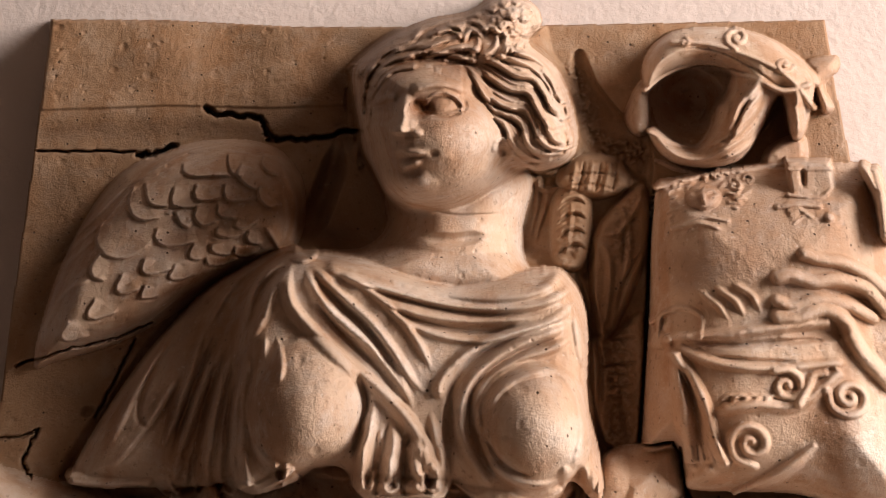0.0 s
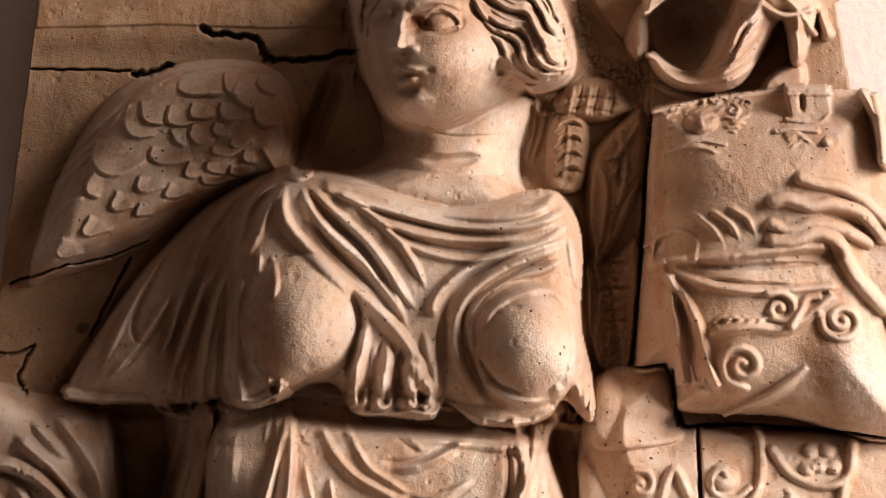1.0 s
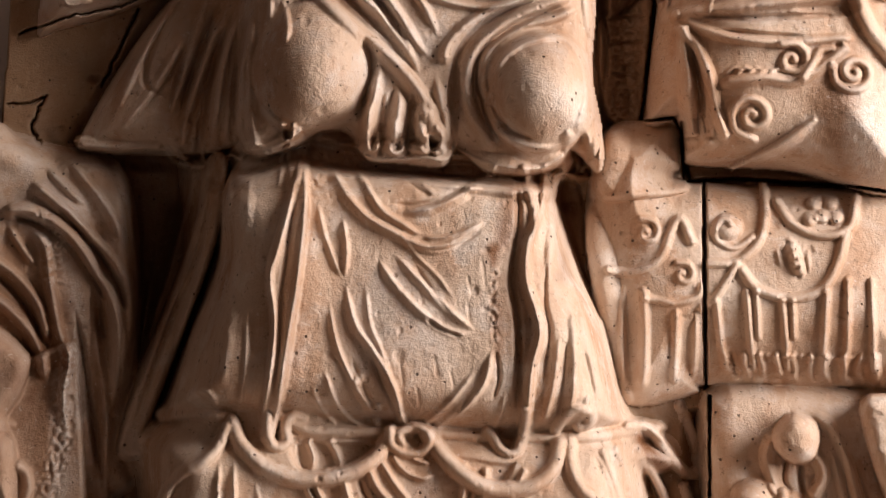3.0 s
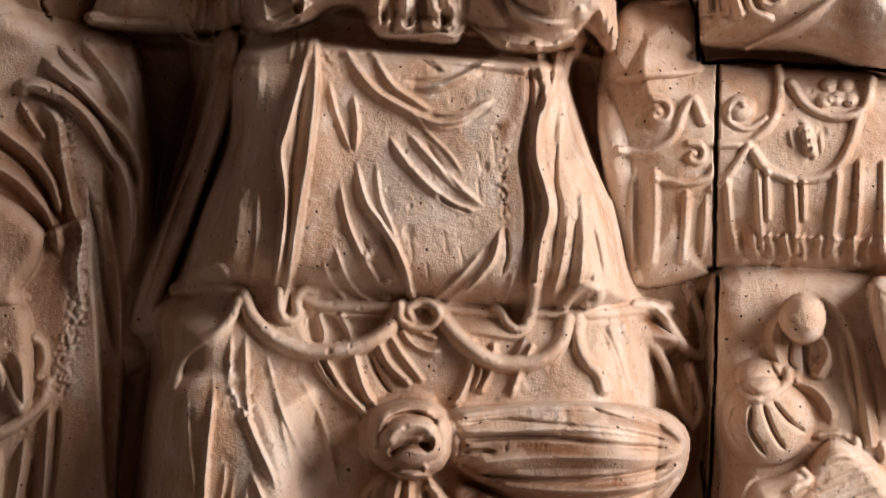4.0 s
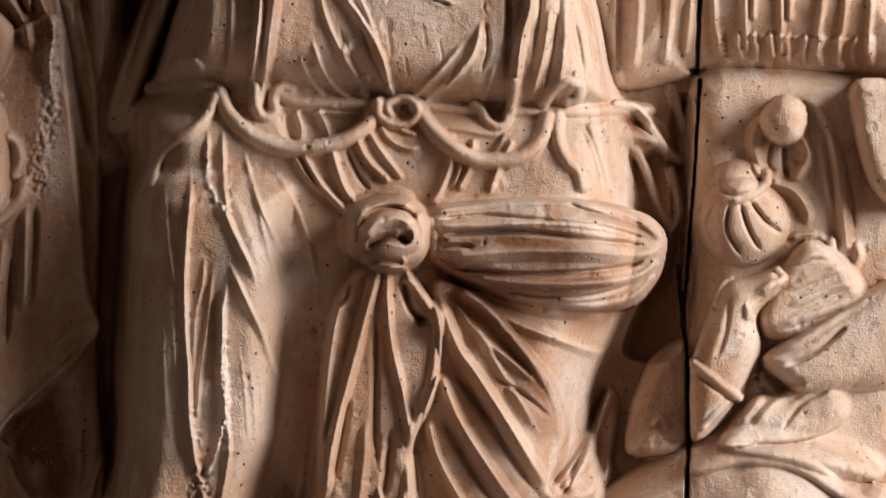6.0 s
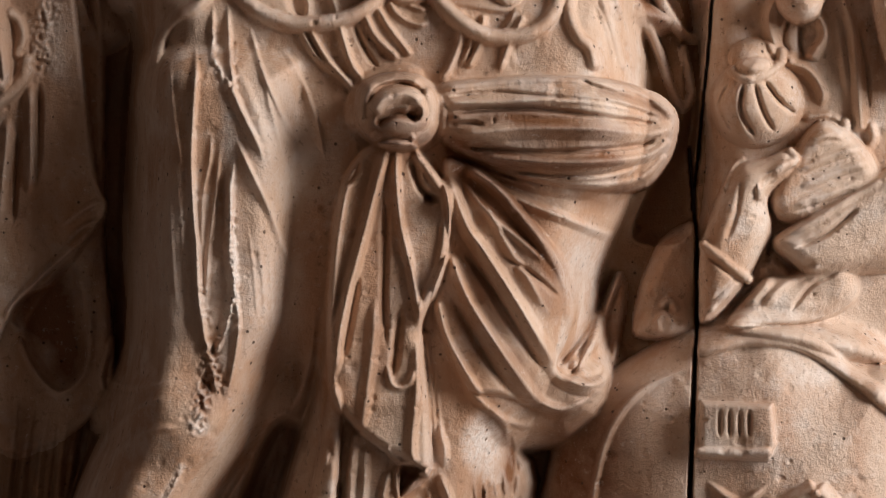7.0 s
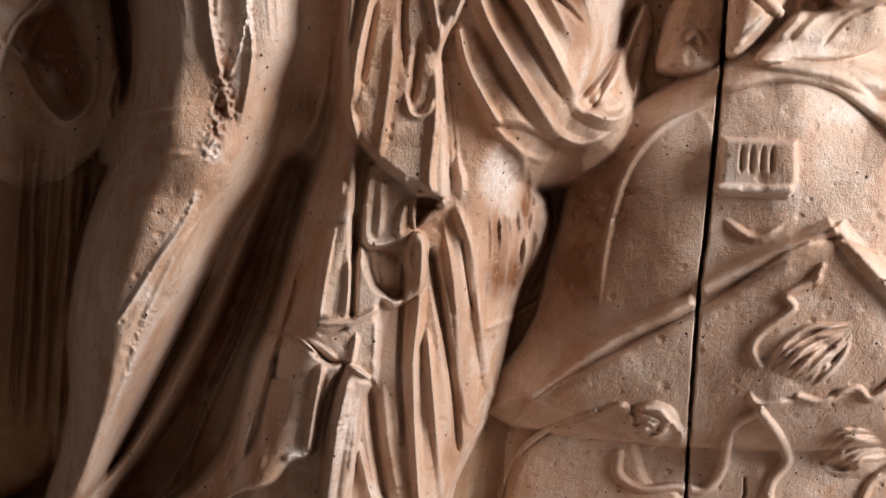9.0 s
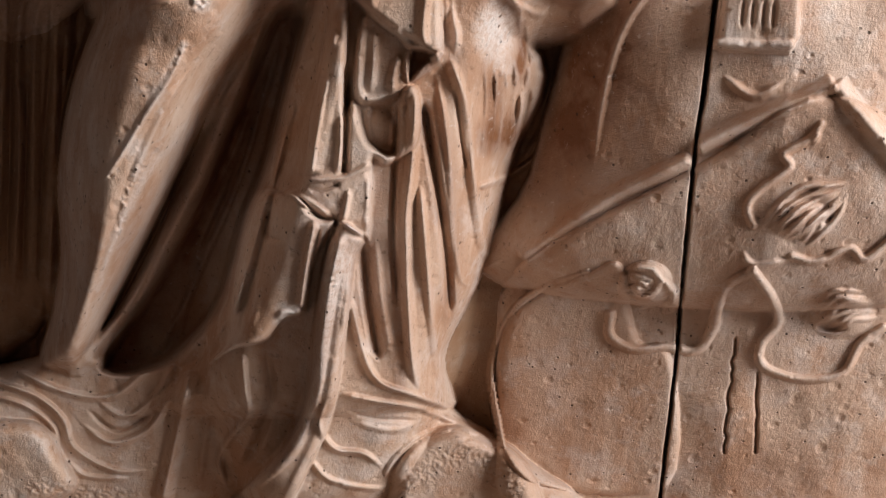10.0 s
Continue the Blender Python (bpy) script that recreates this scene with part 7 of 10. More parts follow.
ridge([(0, 1.089), (0.012, 1.006), (0.026, 0.96)], 0.0037, 0.0037, -0.0074, full=0.2)
ridge([(-0.151, 1.141), (-0.162, 1.082), (-0.174, 1.021), (-0.186, 0.95)], 0.01628, 0.01332, 0.00888, full=0.3, ends=(0.1, 0.05))
ridge([(-0.202, 1.065), (-0.218, 1.003), (-0.235, 0.939)], 0.0074, 0.0074, 0.0074)
ridge([(-0.129, 0.854), (-0.135, 0.785), (-0.145, 0.713)], 0.00444, 0.00592, 0.00592)
ridge([(-0.175, 0.881), (-0.185, 0.817), (-0.192, 0.747)], 0.00518, 0.00518, -0.00888, full=0.2)
ridge([(-0.071, 1.056), (-0.074, 0.971), (-0.076, 0.873), (-0.066, 0.753)], 0.00592, 0.00592, -0.01036, full=0.2, ends=(0.1, 0.2))
# shaded folds behind, and scars of the shin
ridge([(-0.183, 1.161), (-0.209, 1.08), (-0.23, 0.979), (-0.255, 0.881), (-0.286, 0.777), (-0.339, 0.666)], 0.00888, 0.01184, 0.01332, ends=(0.05, 0.1))
ridge([(-0.215, 1.146), (-0.238, 1.071), (-0.263, 0.993), (-0.297, 0.895)], 0.00666, 0.0074, 0.00666)
ridge([(-0.151, 1.148), (-0.173, 1.089)], 0.00666, 0.00666, 0.00592)
ridge([(-0.237, 1.108), (-0.27, 1.016), (-0.319, 0.911), (-0.371, 0.807)], 0.00592, 0.0074, 0.00592)
ridge([(-0.28, 0.937), (-0.322, 0.844), (-0.358, 0.756), (-0.38, 0.664)], 0.00666, 0.0074, 0.00666)
ridge([(-0.202, 1.095), (-0.226, 0.995), (-0.251, 0.906)], 0.0074, 0.0074, -0.01184, full=0.2)
ridge([(-0.25, 1.04), (-0.288, 0.937), (-0.339, 0.826)], 0.00666, 0.00666, -0.00888, full=0.2)
ridge([(-0.341, 1.122), (-0.362, 1.073), (-0.401, 1.018), (-0.444, 0.953), (-0.472, 0.918)], 0.00444, 0.0074, 0.00518, full=0.2)
ridge([(-0.328, 1.097), (-0.37, 1.035), (-0.396, 0.987), (-0.423, 0.93), (-0.443, 0.872), (-0.485, 0.774)], 0.00444, 0.00814, 0.00592, full=0.2)
ridge([(-0.229, 1.159), (-0.29, 1.061), (-0.362, 0.957), (-0.422, 0.856), (-0.505, 0.712)], 0.00592, 0.0148, 0.00444, full=0.2)
roughen([(-0.411, 0.955), (-0.429, 0.913), (-0.449, 0.854)], 0.00888, 0.00203)
roughen([(-0.342, 1.111), (-0.354, 1.088)], 0.01036, 0.00163)
roughen([(-0.313, 1.184), (-0.321, 1.17)], 0.01184, 0.00203)
# hems over the feet
form([(-0.07, 0.478), (-0.062, 0.514), (-0.03, 0.555), (0.019, 0.581), (0.06, 0.57), (0.12, 0.53), (0.158, 0.462), (0.161, 0.41), (-0.06, 0.396)], 0.0444, 0.0296, base=0.07, kind=2)
form([(-0.682, 0.532), (-0.612, 0.556), (-0.572, 0.538), (-0.559, 0.499), (-0.549, 0.429), (-0.705, 0.356)], 0.0444, 0.0333, base=0.07, kind=2)
ridge([(-0.634, 0.65), (-0.556, 0.609), (-0.483, 0.6), (-0.43, 0.642), (-0.376, 0.728), (-0.348, 0.791)], 0.00666, 0.00814, 0.00888, ends=(0.1, 0.2))
ridge([(-0.654, 0.619), (-0.59, 0.597), (-0.553, 0.559), (-0.541, 0.51), (-0.485, 0.474), (-0.425, 0.477)], 0.00592, 0.0074, 0.00888, ends=(0.05, 0.2))
ridge([(-0.657, 0.592), (-0.609, 0.58), (-0.571, 0.548), (-0.562, 0.509)], 0.00518, 0.00592, 0.00666)
ridge([(-0.528, 0.556), (-0.485, 0.522), (-0.427, 0.549), (-0.391, 0.607)], 0.00592, 0.0074, 0.00888)
ridge([(-0.555, 0.49), (-0.528, 0.461), (-0.46, 0.46)], 0.00592, 0.00592, 0.00592)
ridge([(-0.507, 0.6), (-0.46, 0.569), (-0.407, 0.615), (-0.369, 0.701)], 0.00592, 0.00666, 0.00592)
ridge([(-0.517, 0.58), (-0.475, 0.544), (-0.418, 0.577)], 0.00592, 0.00592, -0.0074, full=0.2)
ridge([(-0.359, 0.665), (-0.379, 0.569), (-0.399, 0.489), (-0.416, 0.421)], 0.01628, 0.01332, 0.01332, ends=(0.1, 0.05))
ridge([(-0.329, 0.667), (-0.34, 0.571), (-0.358, 0.451)], 0.0074, 0.0074, 0.00592)
ridge([(-0.286, 0.683), (-0.284, 0.622), (-0.281, 0.58), (-0.31, 0.539), (-0.326, 0.498), (-0.316, 0.453)], 0.0074, 0.00666, 0.01036, ends=(0.05, 0.1))
roughen([(-0.297, 0.612), (-0.302, 0.583)], 0.01036, 0.00163)
ridge([(-0.251, 0.689), (-0.247, 0.615), (-0.27, 0.536), (-0.298, 0.485)], 0.01036, 0.01036, -0.01184, full=0.2)
ridge([(-0.149, 0.625), (-0.1, 0.616), (-0.031, 0.606), (0.019, 0.587), (0.061, 0.564)], 0.00666, 0.0074, 0.00888, ends=(0.1, 0.1))
ridge([(-0.166, 0.62), (-0.178, 0.571), (-0.154, 0.531), (-0.112, 0.526), (-0.079, 0.498)], 0.00666, 0.00666, 0.00888)
ridge([(-0.083, 0.483), (-0.062, 0.524), (-0.026, 0.561), (0.023, 0.581)], 0.00592, 0.00666, 0.00814, ends=(0.1, 0.1))
ridge([(-0.196, 0.521), (-0.163, 0.478), (-0.095, 0.465), (-0.07, 0.478)], 0.00666, 0.0074, 0.00666)
ridge([(-0.129, 0.579), (-0.071, 0.568), (-0.03, 0.584)], 0.00666, 0.0074, 0.0037)
ridge([(-0.145, 0.602), (-0.096, 0.587), (-0.031, 0.587)], 0.00444, 0.00444, -0.00518, full=0.2)
roughen([(-0.045, 0.48), (0.021, 0.534), (0.089, 0.498), (0.107, 0.469)], 0.0296, 0.00081)
roughen([(-0.608, 0.435), (-0.531, 0.43), (-0.454, 0.424)], 0.0222, 0.00102)
# the neighbour: mantle, forearm and hand
form([(-0.665, 2.096), (-0.535, 2.08), (-0.468, 2.088), (-0.432, 2.035), (-0.418, 1.961), (-0.41, 1.887), (-0.414, 1.806), (-0.421, 1.74), (-0.428, 1.718), (-0.439, 1.423), (-0.444, 1.196), (-0.634, 1.191)], 0.0296, 0.0296, base=0.03, kind=2)
form([(-0.651, 1.694), (-0.498, 1.842), (-0.474, 1.769), (-0.459, 1.624), (-0.446, 1.494), (-0.434, 1.45), (-0.45, 1.422), (-0.499, 1.357), (-0.557, 1.321), (-0.635, 1.205)], 0.01924, 0.0074, base=0.075, kind=2)
ridge([(-0.594, 2.012), (-0.556, 2.016), (-0.518, 1.997), (-0.485, 1.967), (-0.452, 1.916), (-0.432, 1.876), (-0.426, 1.813), (-0.435, 1.747)], 0.01036, 0.01258, 0.01924, full=0.6, ends=(0.05, 0.2))
ridge([(-0.553, 2.054), (-0.503, 2.013), (-0.463, 1.974), (-0.426, 1.93), (-0.413, 1.891), (-0.414, 1.821), (-0.419, 1.762)], 0.0074, 0.01036, 0.0148, full=0.6, ends=(0.05, 0.2))
ridge([(-0.505, 2.08), (-0.47, 2.043), (-0.443, 2.005), (-0.426, 1.968)], 0.00666, 0.00814, 0.01036, full=0.6)
ridge([(-0.535, 2.073), (-0.496, 2.035), (-0.475, 2.02)], 0.00592, 0.00592, 0.00888)
ridge([(-0.58, 2.012), (-0.544, 1.997), (-0.506, 1.979), (-0.469, 1.93), (-0.443, 1.891)], 0.00666, 0.00666, -0.0148, full=0.2, ends=(0.1, 0.1))
ridge([(-0.518, 2.021), (-0.472, 1.972), (-0.436, 1.924), (-0.421, 1.879)], 0.00592, 0.00592, -0.01332, full=0.2, ends=(0.1, 0.1))
ridge([(-0.459, 1.894), (-0.453, 1.861), (-0.443, 1.843)], 0.00592, 0.00592, -0.00888, full=0.2)
ridge([(-0.555, 1.994), (-0.53, 1.968), (-0.522, 1.924), (-0.505, 1.853), (-0.492, 1.824), (-0.496, 1.769), (-0.487, 1.711)], 0.00814, 0.01036, 0.01628, full=0.6, ends=(0.1, 0.3))
ridge([(-0.488, 1.887), (-0.472, 1.82), (-0.459, 1.747), (-0.438, 1.653)], 0.00666, 0.00666, -0.01332, full=0.2)
ridge([(-0.462, 1.872), (-0.449, 1.799), (-0.44, 1.74), (-0.435, 1.653)], 0.0074, 0.00888, 0.01036)
ridge([(-0.582, 1.998), (-0.562, 1.968), (-0.54, 1.939)], 0.00518, 0.00592, 0.00888)
ridge([(-0.638, 1.983), (-0.599, 1.953), (-0.561, 1.924), (-0.533, 1.887), (-0.519, 1.842)], 0.0074, 0.00814, 0.01332, full=0.6, ends=(0.05, 0.1))
ridge([(-0.644, 1.924), (-0.59, 1.898), (-0.551, 1.864), (-0.528, 1.828), (-0.521, 1.791)], 0.00888, 0.00888, 0.0148, full=0.6, ends=(0.05, 0.1))
ridge([(-0.63, 1.954), (-0.576, 1.916), (-0.54, 1.872), (-0.522, 1.82)], 0.00592, 0.00592, -0.01036, full=0.2)
form([(-0.657, 1.879), (-0.597, 1.868), (-0.558, 1.842), (-0.539, 1.816), (-0.549, 1.776), (-0.567, 1.746), (-0.554, 1.717), (-0.549, 1.681), (-0.548, 1.608), (-0.558, 1.593), (-0.573, 1.599), (-0.588, 1.651), (-0.65, 1.651)], 0.03256, 0.02516, base=0.085, kind=2)
cord([(-0.551, 1.688), (-0.54, 1.679), (-0.536, 1.659), (-0.543, 1.639)], 0.0074, 0.0148)
cord([(-0.59, 1.651), (-0.578, 1.622), (-0.567, 1.601)], 0.00962, 0.01628)
cord([(-0.531, 1.629), (-0.538, 1.607), (-0.562, 1.585), (-0.587, 1.57), (-0.624, 1.556)], 0.01036, 0.01924)
cord([(-0.628, 1.665), (-0.597, 1.651), (-0.589, 1.622)], 0.0074, 0.01184)
ball((-0.585, 1.739), 0.0296, 0.01036, 0.00592)
roughen([(-0.491, 1.835), (-0.495, 1.769), (-0.495, 1.718), (-0.51, 1.667), (-0.516, 1.623)], 0.01924, 0.00244)
roughen([(-0.541, 2.006), (-0.517, 1.976), (-0.519, 1.924)], 0.01628, 0.00244)
ridge([(-0.527, 1.608), (-0.529, 1.55), (-0.531, 1.493), (-0.536, 1.462)], 0.00888, 0.01036, 0.01332, full=0.6)
ridge([(-0.557, 1.564), (-0.566, 1.492), (-0.575, 1.42)], 0.01036, 0.01036, 0.01184, full=0.5)
ridge([(-0.59, 1.549), (-0.592, 1.477), (-0.593, 1.405)], 0.0074, 0.0074, 0.00888)
ridge([(-0.516, 1.608), (-0.519, 1.536), (-0.525, 1.471)], 0.00666, 0.00666, -0.01036, full=0.2)
ridge([(-0.542, 1.55), (-0.551, 1.478), (-0.557, 1.42)], 0.00592, 0.00592, -0.00888, full=0.2)
cut([(-0.536, 1.319), (-0.478, 1.386), (-0.465, 1.261), (-0.504, 1.208), (-0.546, 1.274)], 0.052, 0.01332)
ridge([(-0.435, 1.466), (-0.439, 1.43), (-0.48, 1.395), (-0.518, 1.362), (-0.565, 1.31), (-0.549, 1.288)], 0.00518, 0.00666, 0.00888, ends=(0.05, 0.1))
ridge([(-0.436, 1.459), (-0.465, 1.444), (-0.495, 1.422)], 0.00518, 0.00592, 0.00666)
ridge([(-0.438, 1.434), (-0.466, 1.423), (-0.489, 1.4)], 0.00444, 0.00444, 0.00518)
ridge([(-0.553, 1.282), (-0.54, 1.245), (-0.504, 1.208), (-0.466, 1.242), (-0.458, 1.335)], 0.00518, 0.00666, 0.00888, ends=(0.05, 0.2))
# brown inside the hollow of the mantle
streak([(-0.529, 1.312), (-0.494, 1.283), (-0.488, 1.246)], 0.0296, 0.7)
ridge([(-0.556, 1.214), (-0.572, 1.106), (-0.594, 0.964), (-0.625, 0.759)], 0.00592, 0.00888, 0.00592)
ridge([(-0.546, 1.199), (-0.565, 1.091), (-0.582, 0.964), (-0.616, 0.734)], 0.00518, 0.00518, -0.00444, full=0.2, ends=(0.25, 0.2))
ridge([(-0.533, 1.204), (-0.554, 1.107), (-0.569, 0.965), (-0.604, 0.743)], 0.0074, 0.00888, 0.0074)
ridge([(-0.526, 1.184), (-0.541, 1.092), (-0.56, 0.965), (-0.593, 0.735)], 0.00518, 0.00518, -0.00518, full=0.2, ends=(0.25, 0.2))
ridge([(-0.514, 1.194), (-0.534, 1.107), (-0.55, 0.965), (-0.581, 0.727)], 0.00888, 0.00888, 0.00592)
ridge([(-0.503, 1.2), (-0.515, 1.092), (-0.537, 0.966), (-0.57, 0.736)], 0.00518, 0.00518, -0.00592, full=0.2, ends=(0.25, 0.2))
ridge([(-0.489, 1.184), (-0.505, 1.108), (-0.523, 0.966), (-0.558, 0.711)], 0.00592, 0.00888, 0.0074)
ridge([(-0.481, 1.186), (-0.498, 1.093), (-0.514, 0.967), (-0.546, 0.736)], 0.00518, 0.00518, -0.00444, full=0.2, ends=(0.25, 0.2))
ridge([(-0.47, 1.174), (-0.486, 1.109), (-0.504, 0.967), (-0.535, 0.695)], 0.0074, 0.00888, 0.00592)
ridge([(-0.458, 1.201), (-0.473, 1.094), (-0.491, 0.967), (-0.522, 0.737)], 0.00518, 0.00518, -0.00518, full=0.2, ends=(0.25, 0.2))
ridge([(-0.407, 1.329), (-0.431, 1.277), (-0.447, 1.232), (-0.437, 1.202)], 0.00518, 0.00592, 0.0074)
# brown and pale marks: stains and scuffs, with shade painted into recesses
streak([(-0.557, 2.006), (-0.509, 1.961), (-0.482, 1.874), (-0.467, 1.746)], 0.0185, 0.5, pale=True)
blot((0.023, 2.641), 0.2217, 0.207, 0.45)
blot((-0.102, 2.246), 0.3548, 0.1922, 0.36)
blot((-0.382, 2.441), 0.2365, 0.207, 0.35)
blot((0.463, 2.504), 0.2661, 0.2661, 0.5)
# browner lower right part of the wing
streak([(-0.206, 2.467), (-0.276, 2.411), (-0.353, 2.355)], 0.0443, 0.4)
# shade over the neighbour's arm and the gap by the hip, painted brown
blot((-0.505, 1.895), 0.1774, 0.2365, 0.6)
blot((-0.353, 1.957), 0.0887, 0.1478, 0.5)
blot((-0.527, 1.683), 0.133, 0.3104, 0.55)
fold([(-0.107, 2.15), (-0.113, 2.116), (-0.112, 2.085)], 0.0096, 0.012, ends=(0.2,0.02))
fold([(-0.076, 2.134), (-0.076, 2.108), (-0.074, 2.083)], 0.0081, 0.011, ends=(0.2,0.02))
fold([(-0.042, 2.126), (-0.037, 2.103), (-0.035, 2.082)], 0.0089, 0.011, ends=(0.2,0.02))
fold([(-0.02, 2.126), (-0.012, 2.103), (-0.01, 2.081)], 0.0081, 0.011, ends=(0.2,0.02))
fold([(-0.09, 2.127), (-0.092, 2.081)], 0.0052, -0.008, ends=(0.2,0.02))
fold([(-0.057, 2.126), (-0.055, 2.079)], 0.0052, -0.008, ends=(0.2,0.02))
fold([(-0.026, 2.111), (-0.024, 2.079)], 0.0052, -0.008, ends=(0.2,0.02))
fold([(-0.263, 2.146), (-0.262, 2.119), (-0.256, 2.096)], 0.0089, 0.011, ends=(0.2,0.02))
fold([(-0.346, 2.139), (-0.352, 2.109), (-0.352, 2.081)], 0.0089, 0.012, ends=(0.2,0.02))
fold([(-0.312, 2.146), (-0.313, 2.116), (-0.309, 2.082)], 0.0089, 0.012, ends=(0.2,0.02))
fold([(-0.331, 2.139), (-0.331, 2.081)], 0.0059, -0.010, ends=(0.2,0.02))
fold([(-0.289, 2.146), (-0.287, 2.088)], 0.0059, -0.010, ends=(0.2,0.02))
# brown along the creases of the bundle and the swept folds
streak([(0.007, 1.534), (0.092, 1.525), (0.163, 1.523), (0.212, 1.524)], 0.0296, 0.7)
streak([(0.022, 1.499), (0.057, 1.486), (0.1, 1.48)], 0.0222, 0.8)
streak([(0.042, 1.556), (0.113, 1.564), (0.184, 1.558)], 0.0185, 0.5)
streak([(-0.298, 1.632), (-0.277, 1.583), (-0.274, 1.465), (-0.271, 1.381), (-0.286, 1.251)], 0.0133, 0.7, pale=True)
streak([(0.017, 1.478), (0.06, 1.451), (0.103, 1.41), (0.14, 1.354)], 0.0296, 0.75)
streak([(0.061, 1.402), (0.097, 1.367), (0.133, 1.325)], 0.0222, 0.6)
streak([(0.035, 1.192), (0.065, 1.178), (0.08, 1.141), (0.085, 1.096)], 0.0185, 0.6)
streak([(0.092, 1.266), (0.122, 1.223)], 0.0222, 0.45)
blot((0.175, 1.384), 0.0443, 0.0665, 0.6, pale=True)
blot((0.051, 1.155), 0.037, 0.0443, 0.5, pale=True)
blot((-0.221, 0.755), 0.0192, 0.0133, 0.9, pale=True)
# shade and patina painted brown along the deep folds between the legs
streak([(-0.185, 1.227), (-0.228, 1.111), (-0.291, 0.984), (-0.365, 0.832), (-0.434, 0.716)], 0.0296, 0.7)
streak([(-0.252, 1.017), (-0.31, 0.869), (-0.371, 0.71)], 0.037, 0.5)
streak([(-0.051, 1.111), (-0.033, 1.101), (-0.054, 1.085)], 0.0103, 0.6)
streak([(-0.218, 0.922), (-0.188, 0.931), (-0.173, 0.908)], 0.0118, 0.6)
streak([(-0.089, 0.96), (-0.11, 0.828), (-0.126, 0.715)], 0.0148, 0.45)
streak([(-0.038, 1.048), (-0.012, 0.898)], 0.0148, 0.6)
streak([(-0.344, 1.114), (-0.404, 1.017), (-0.471, 0.923)], 0.0074, 0.5, pale=True)
streak([(-0.384, 0.971), (-0.443, 0.871), (-0.484, 0.772)], 0.0074, 0.5, pale=True)
blot((-0.307, 1.222), 0.037, 0.0443, 0.6)
blot((-0.32, 1.167), 0.0192, 0.0148, 0.7, pale=True)
# brown in the mantle's pocket and down the cloth behind
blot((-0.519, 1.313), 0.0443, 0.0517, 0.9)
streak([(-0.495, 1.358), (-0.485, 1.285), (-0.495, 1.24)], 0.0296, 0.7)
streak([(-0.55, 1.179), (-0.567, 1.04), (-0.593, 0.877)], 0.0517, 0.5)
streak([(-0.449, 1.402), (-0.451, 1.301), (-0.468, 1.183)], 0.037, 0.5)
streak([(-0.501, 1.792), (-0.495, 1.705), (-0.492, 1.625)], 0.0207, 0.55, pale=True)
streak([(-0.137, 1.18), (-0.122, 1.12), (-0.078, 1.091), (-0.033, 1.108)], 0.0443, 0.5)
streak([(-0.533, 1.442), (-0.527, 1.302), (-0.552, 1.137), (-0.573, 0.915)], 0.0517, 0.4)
blot((0.066, 1.019), 0.0517, 0.0443, 0.5)
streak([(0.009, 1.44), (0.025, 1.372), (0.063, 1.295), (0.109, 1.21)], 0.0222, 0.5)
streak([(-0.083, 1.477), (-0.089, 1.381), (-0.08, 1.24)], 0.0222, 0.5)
blot((-0.344, 1.375), 0.0665, 0.1183, 0.55, pale=True)
blot((-0.238, 1.342), 0.0665, 0.0887, 0.5, pale=True)
# more painted shade and patina in the folds round the legs
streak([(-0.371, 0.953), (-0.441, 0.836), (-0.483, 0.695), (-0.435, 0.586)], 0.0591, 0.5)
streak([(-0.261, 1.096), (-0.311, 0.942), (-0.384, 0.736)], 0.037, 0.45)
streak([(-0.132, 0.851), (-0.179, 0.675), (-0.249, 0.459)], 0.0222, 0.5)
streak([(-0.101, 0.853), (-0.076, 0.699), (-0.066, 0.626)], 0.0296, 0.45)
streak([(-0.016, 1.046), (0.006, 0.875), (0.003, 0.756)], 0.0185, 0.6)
streak([(0.018, 1.107), (0.049, 1.08), (0.074, 1.022)], 0.0296, 0.5)
blot((0.045, 1.151), 0.0296, 0.0443, 0.6, pale=True)
streak([(-0.276, 0.894), (-0.288, 0.775), (-0.299, 0.705)], 0.0222, 0.6, pale=True)
streak([(-0.147, 0.834), (-0.171, 0.693), (-0.206, 0.542)], 0.0192, 0.6, pale=True)
blot((-0.076, 1.858), 0.0961, 0.1478, 0.25, pale=True)
streak([(0.088, 2.017), (0.075, 1.931), (0.083, 1.831)], 0.0296, 0.5)
streak([(-0.195, 2.002), (-0.208, 1.901), (-0.213, 1.772)], 0.0222, 0.5)
streak([(-0.124, 1.687), (-0.087, 1.638), (-0.058, 1.617)], 0.0222, 0.6)
streak([(0.232, 1.712), (0.268, 1.669), (0.296, 1.663)], 0.0222, 0.6)
# brown in the gap beside the hip
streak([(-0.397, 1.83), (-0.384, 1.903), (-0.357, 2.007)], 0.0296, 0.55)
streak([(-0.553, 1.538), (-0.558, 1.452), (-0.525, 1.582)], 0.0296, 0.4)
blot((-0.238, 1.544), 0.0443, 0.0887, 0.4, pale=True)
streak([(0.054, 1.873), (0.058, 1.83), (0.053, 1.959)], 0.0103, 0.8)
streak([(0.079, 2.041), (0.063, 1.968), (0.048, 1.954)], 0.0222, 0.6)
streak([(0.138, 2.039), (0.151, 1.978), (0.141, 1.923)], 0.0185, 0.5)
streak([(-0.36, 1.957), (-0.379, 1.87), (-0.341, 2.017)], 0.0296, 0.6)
blot((-0.068, 1.87), 0.1109, 0.0739, 0.2, pale=True)
blot((-0.475, 2.02), 0.0443, 0.0296, 0.6, pale=True)
# pale streaks along the crests of the breast folds
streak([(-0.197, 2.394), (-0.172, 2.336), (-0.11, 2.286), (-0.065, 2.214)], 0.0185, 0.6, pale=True)
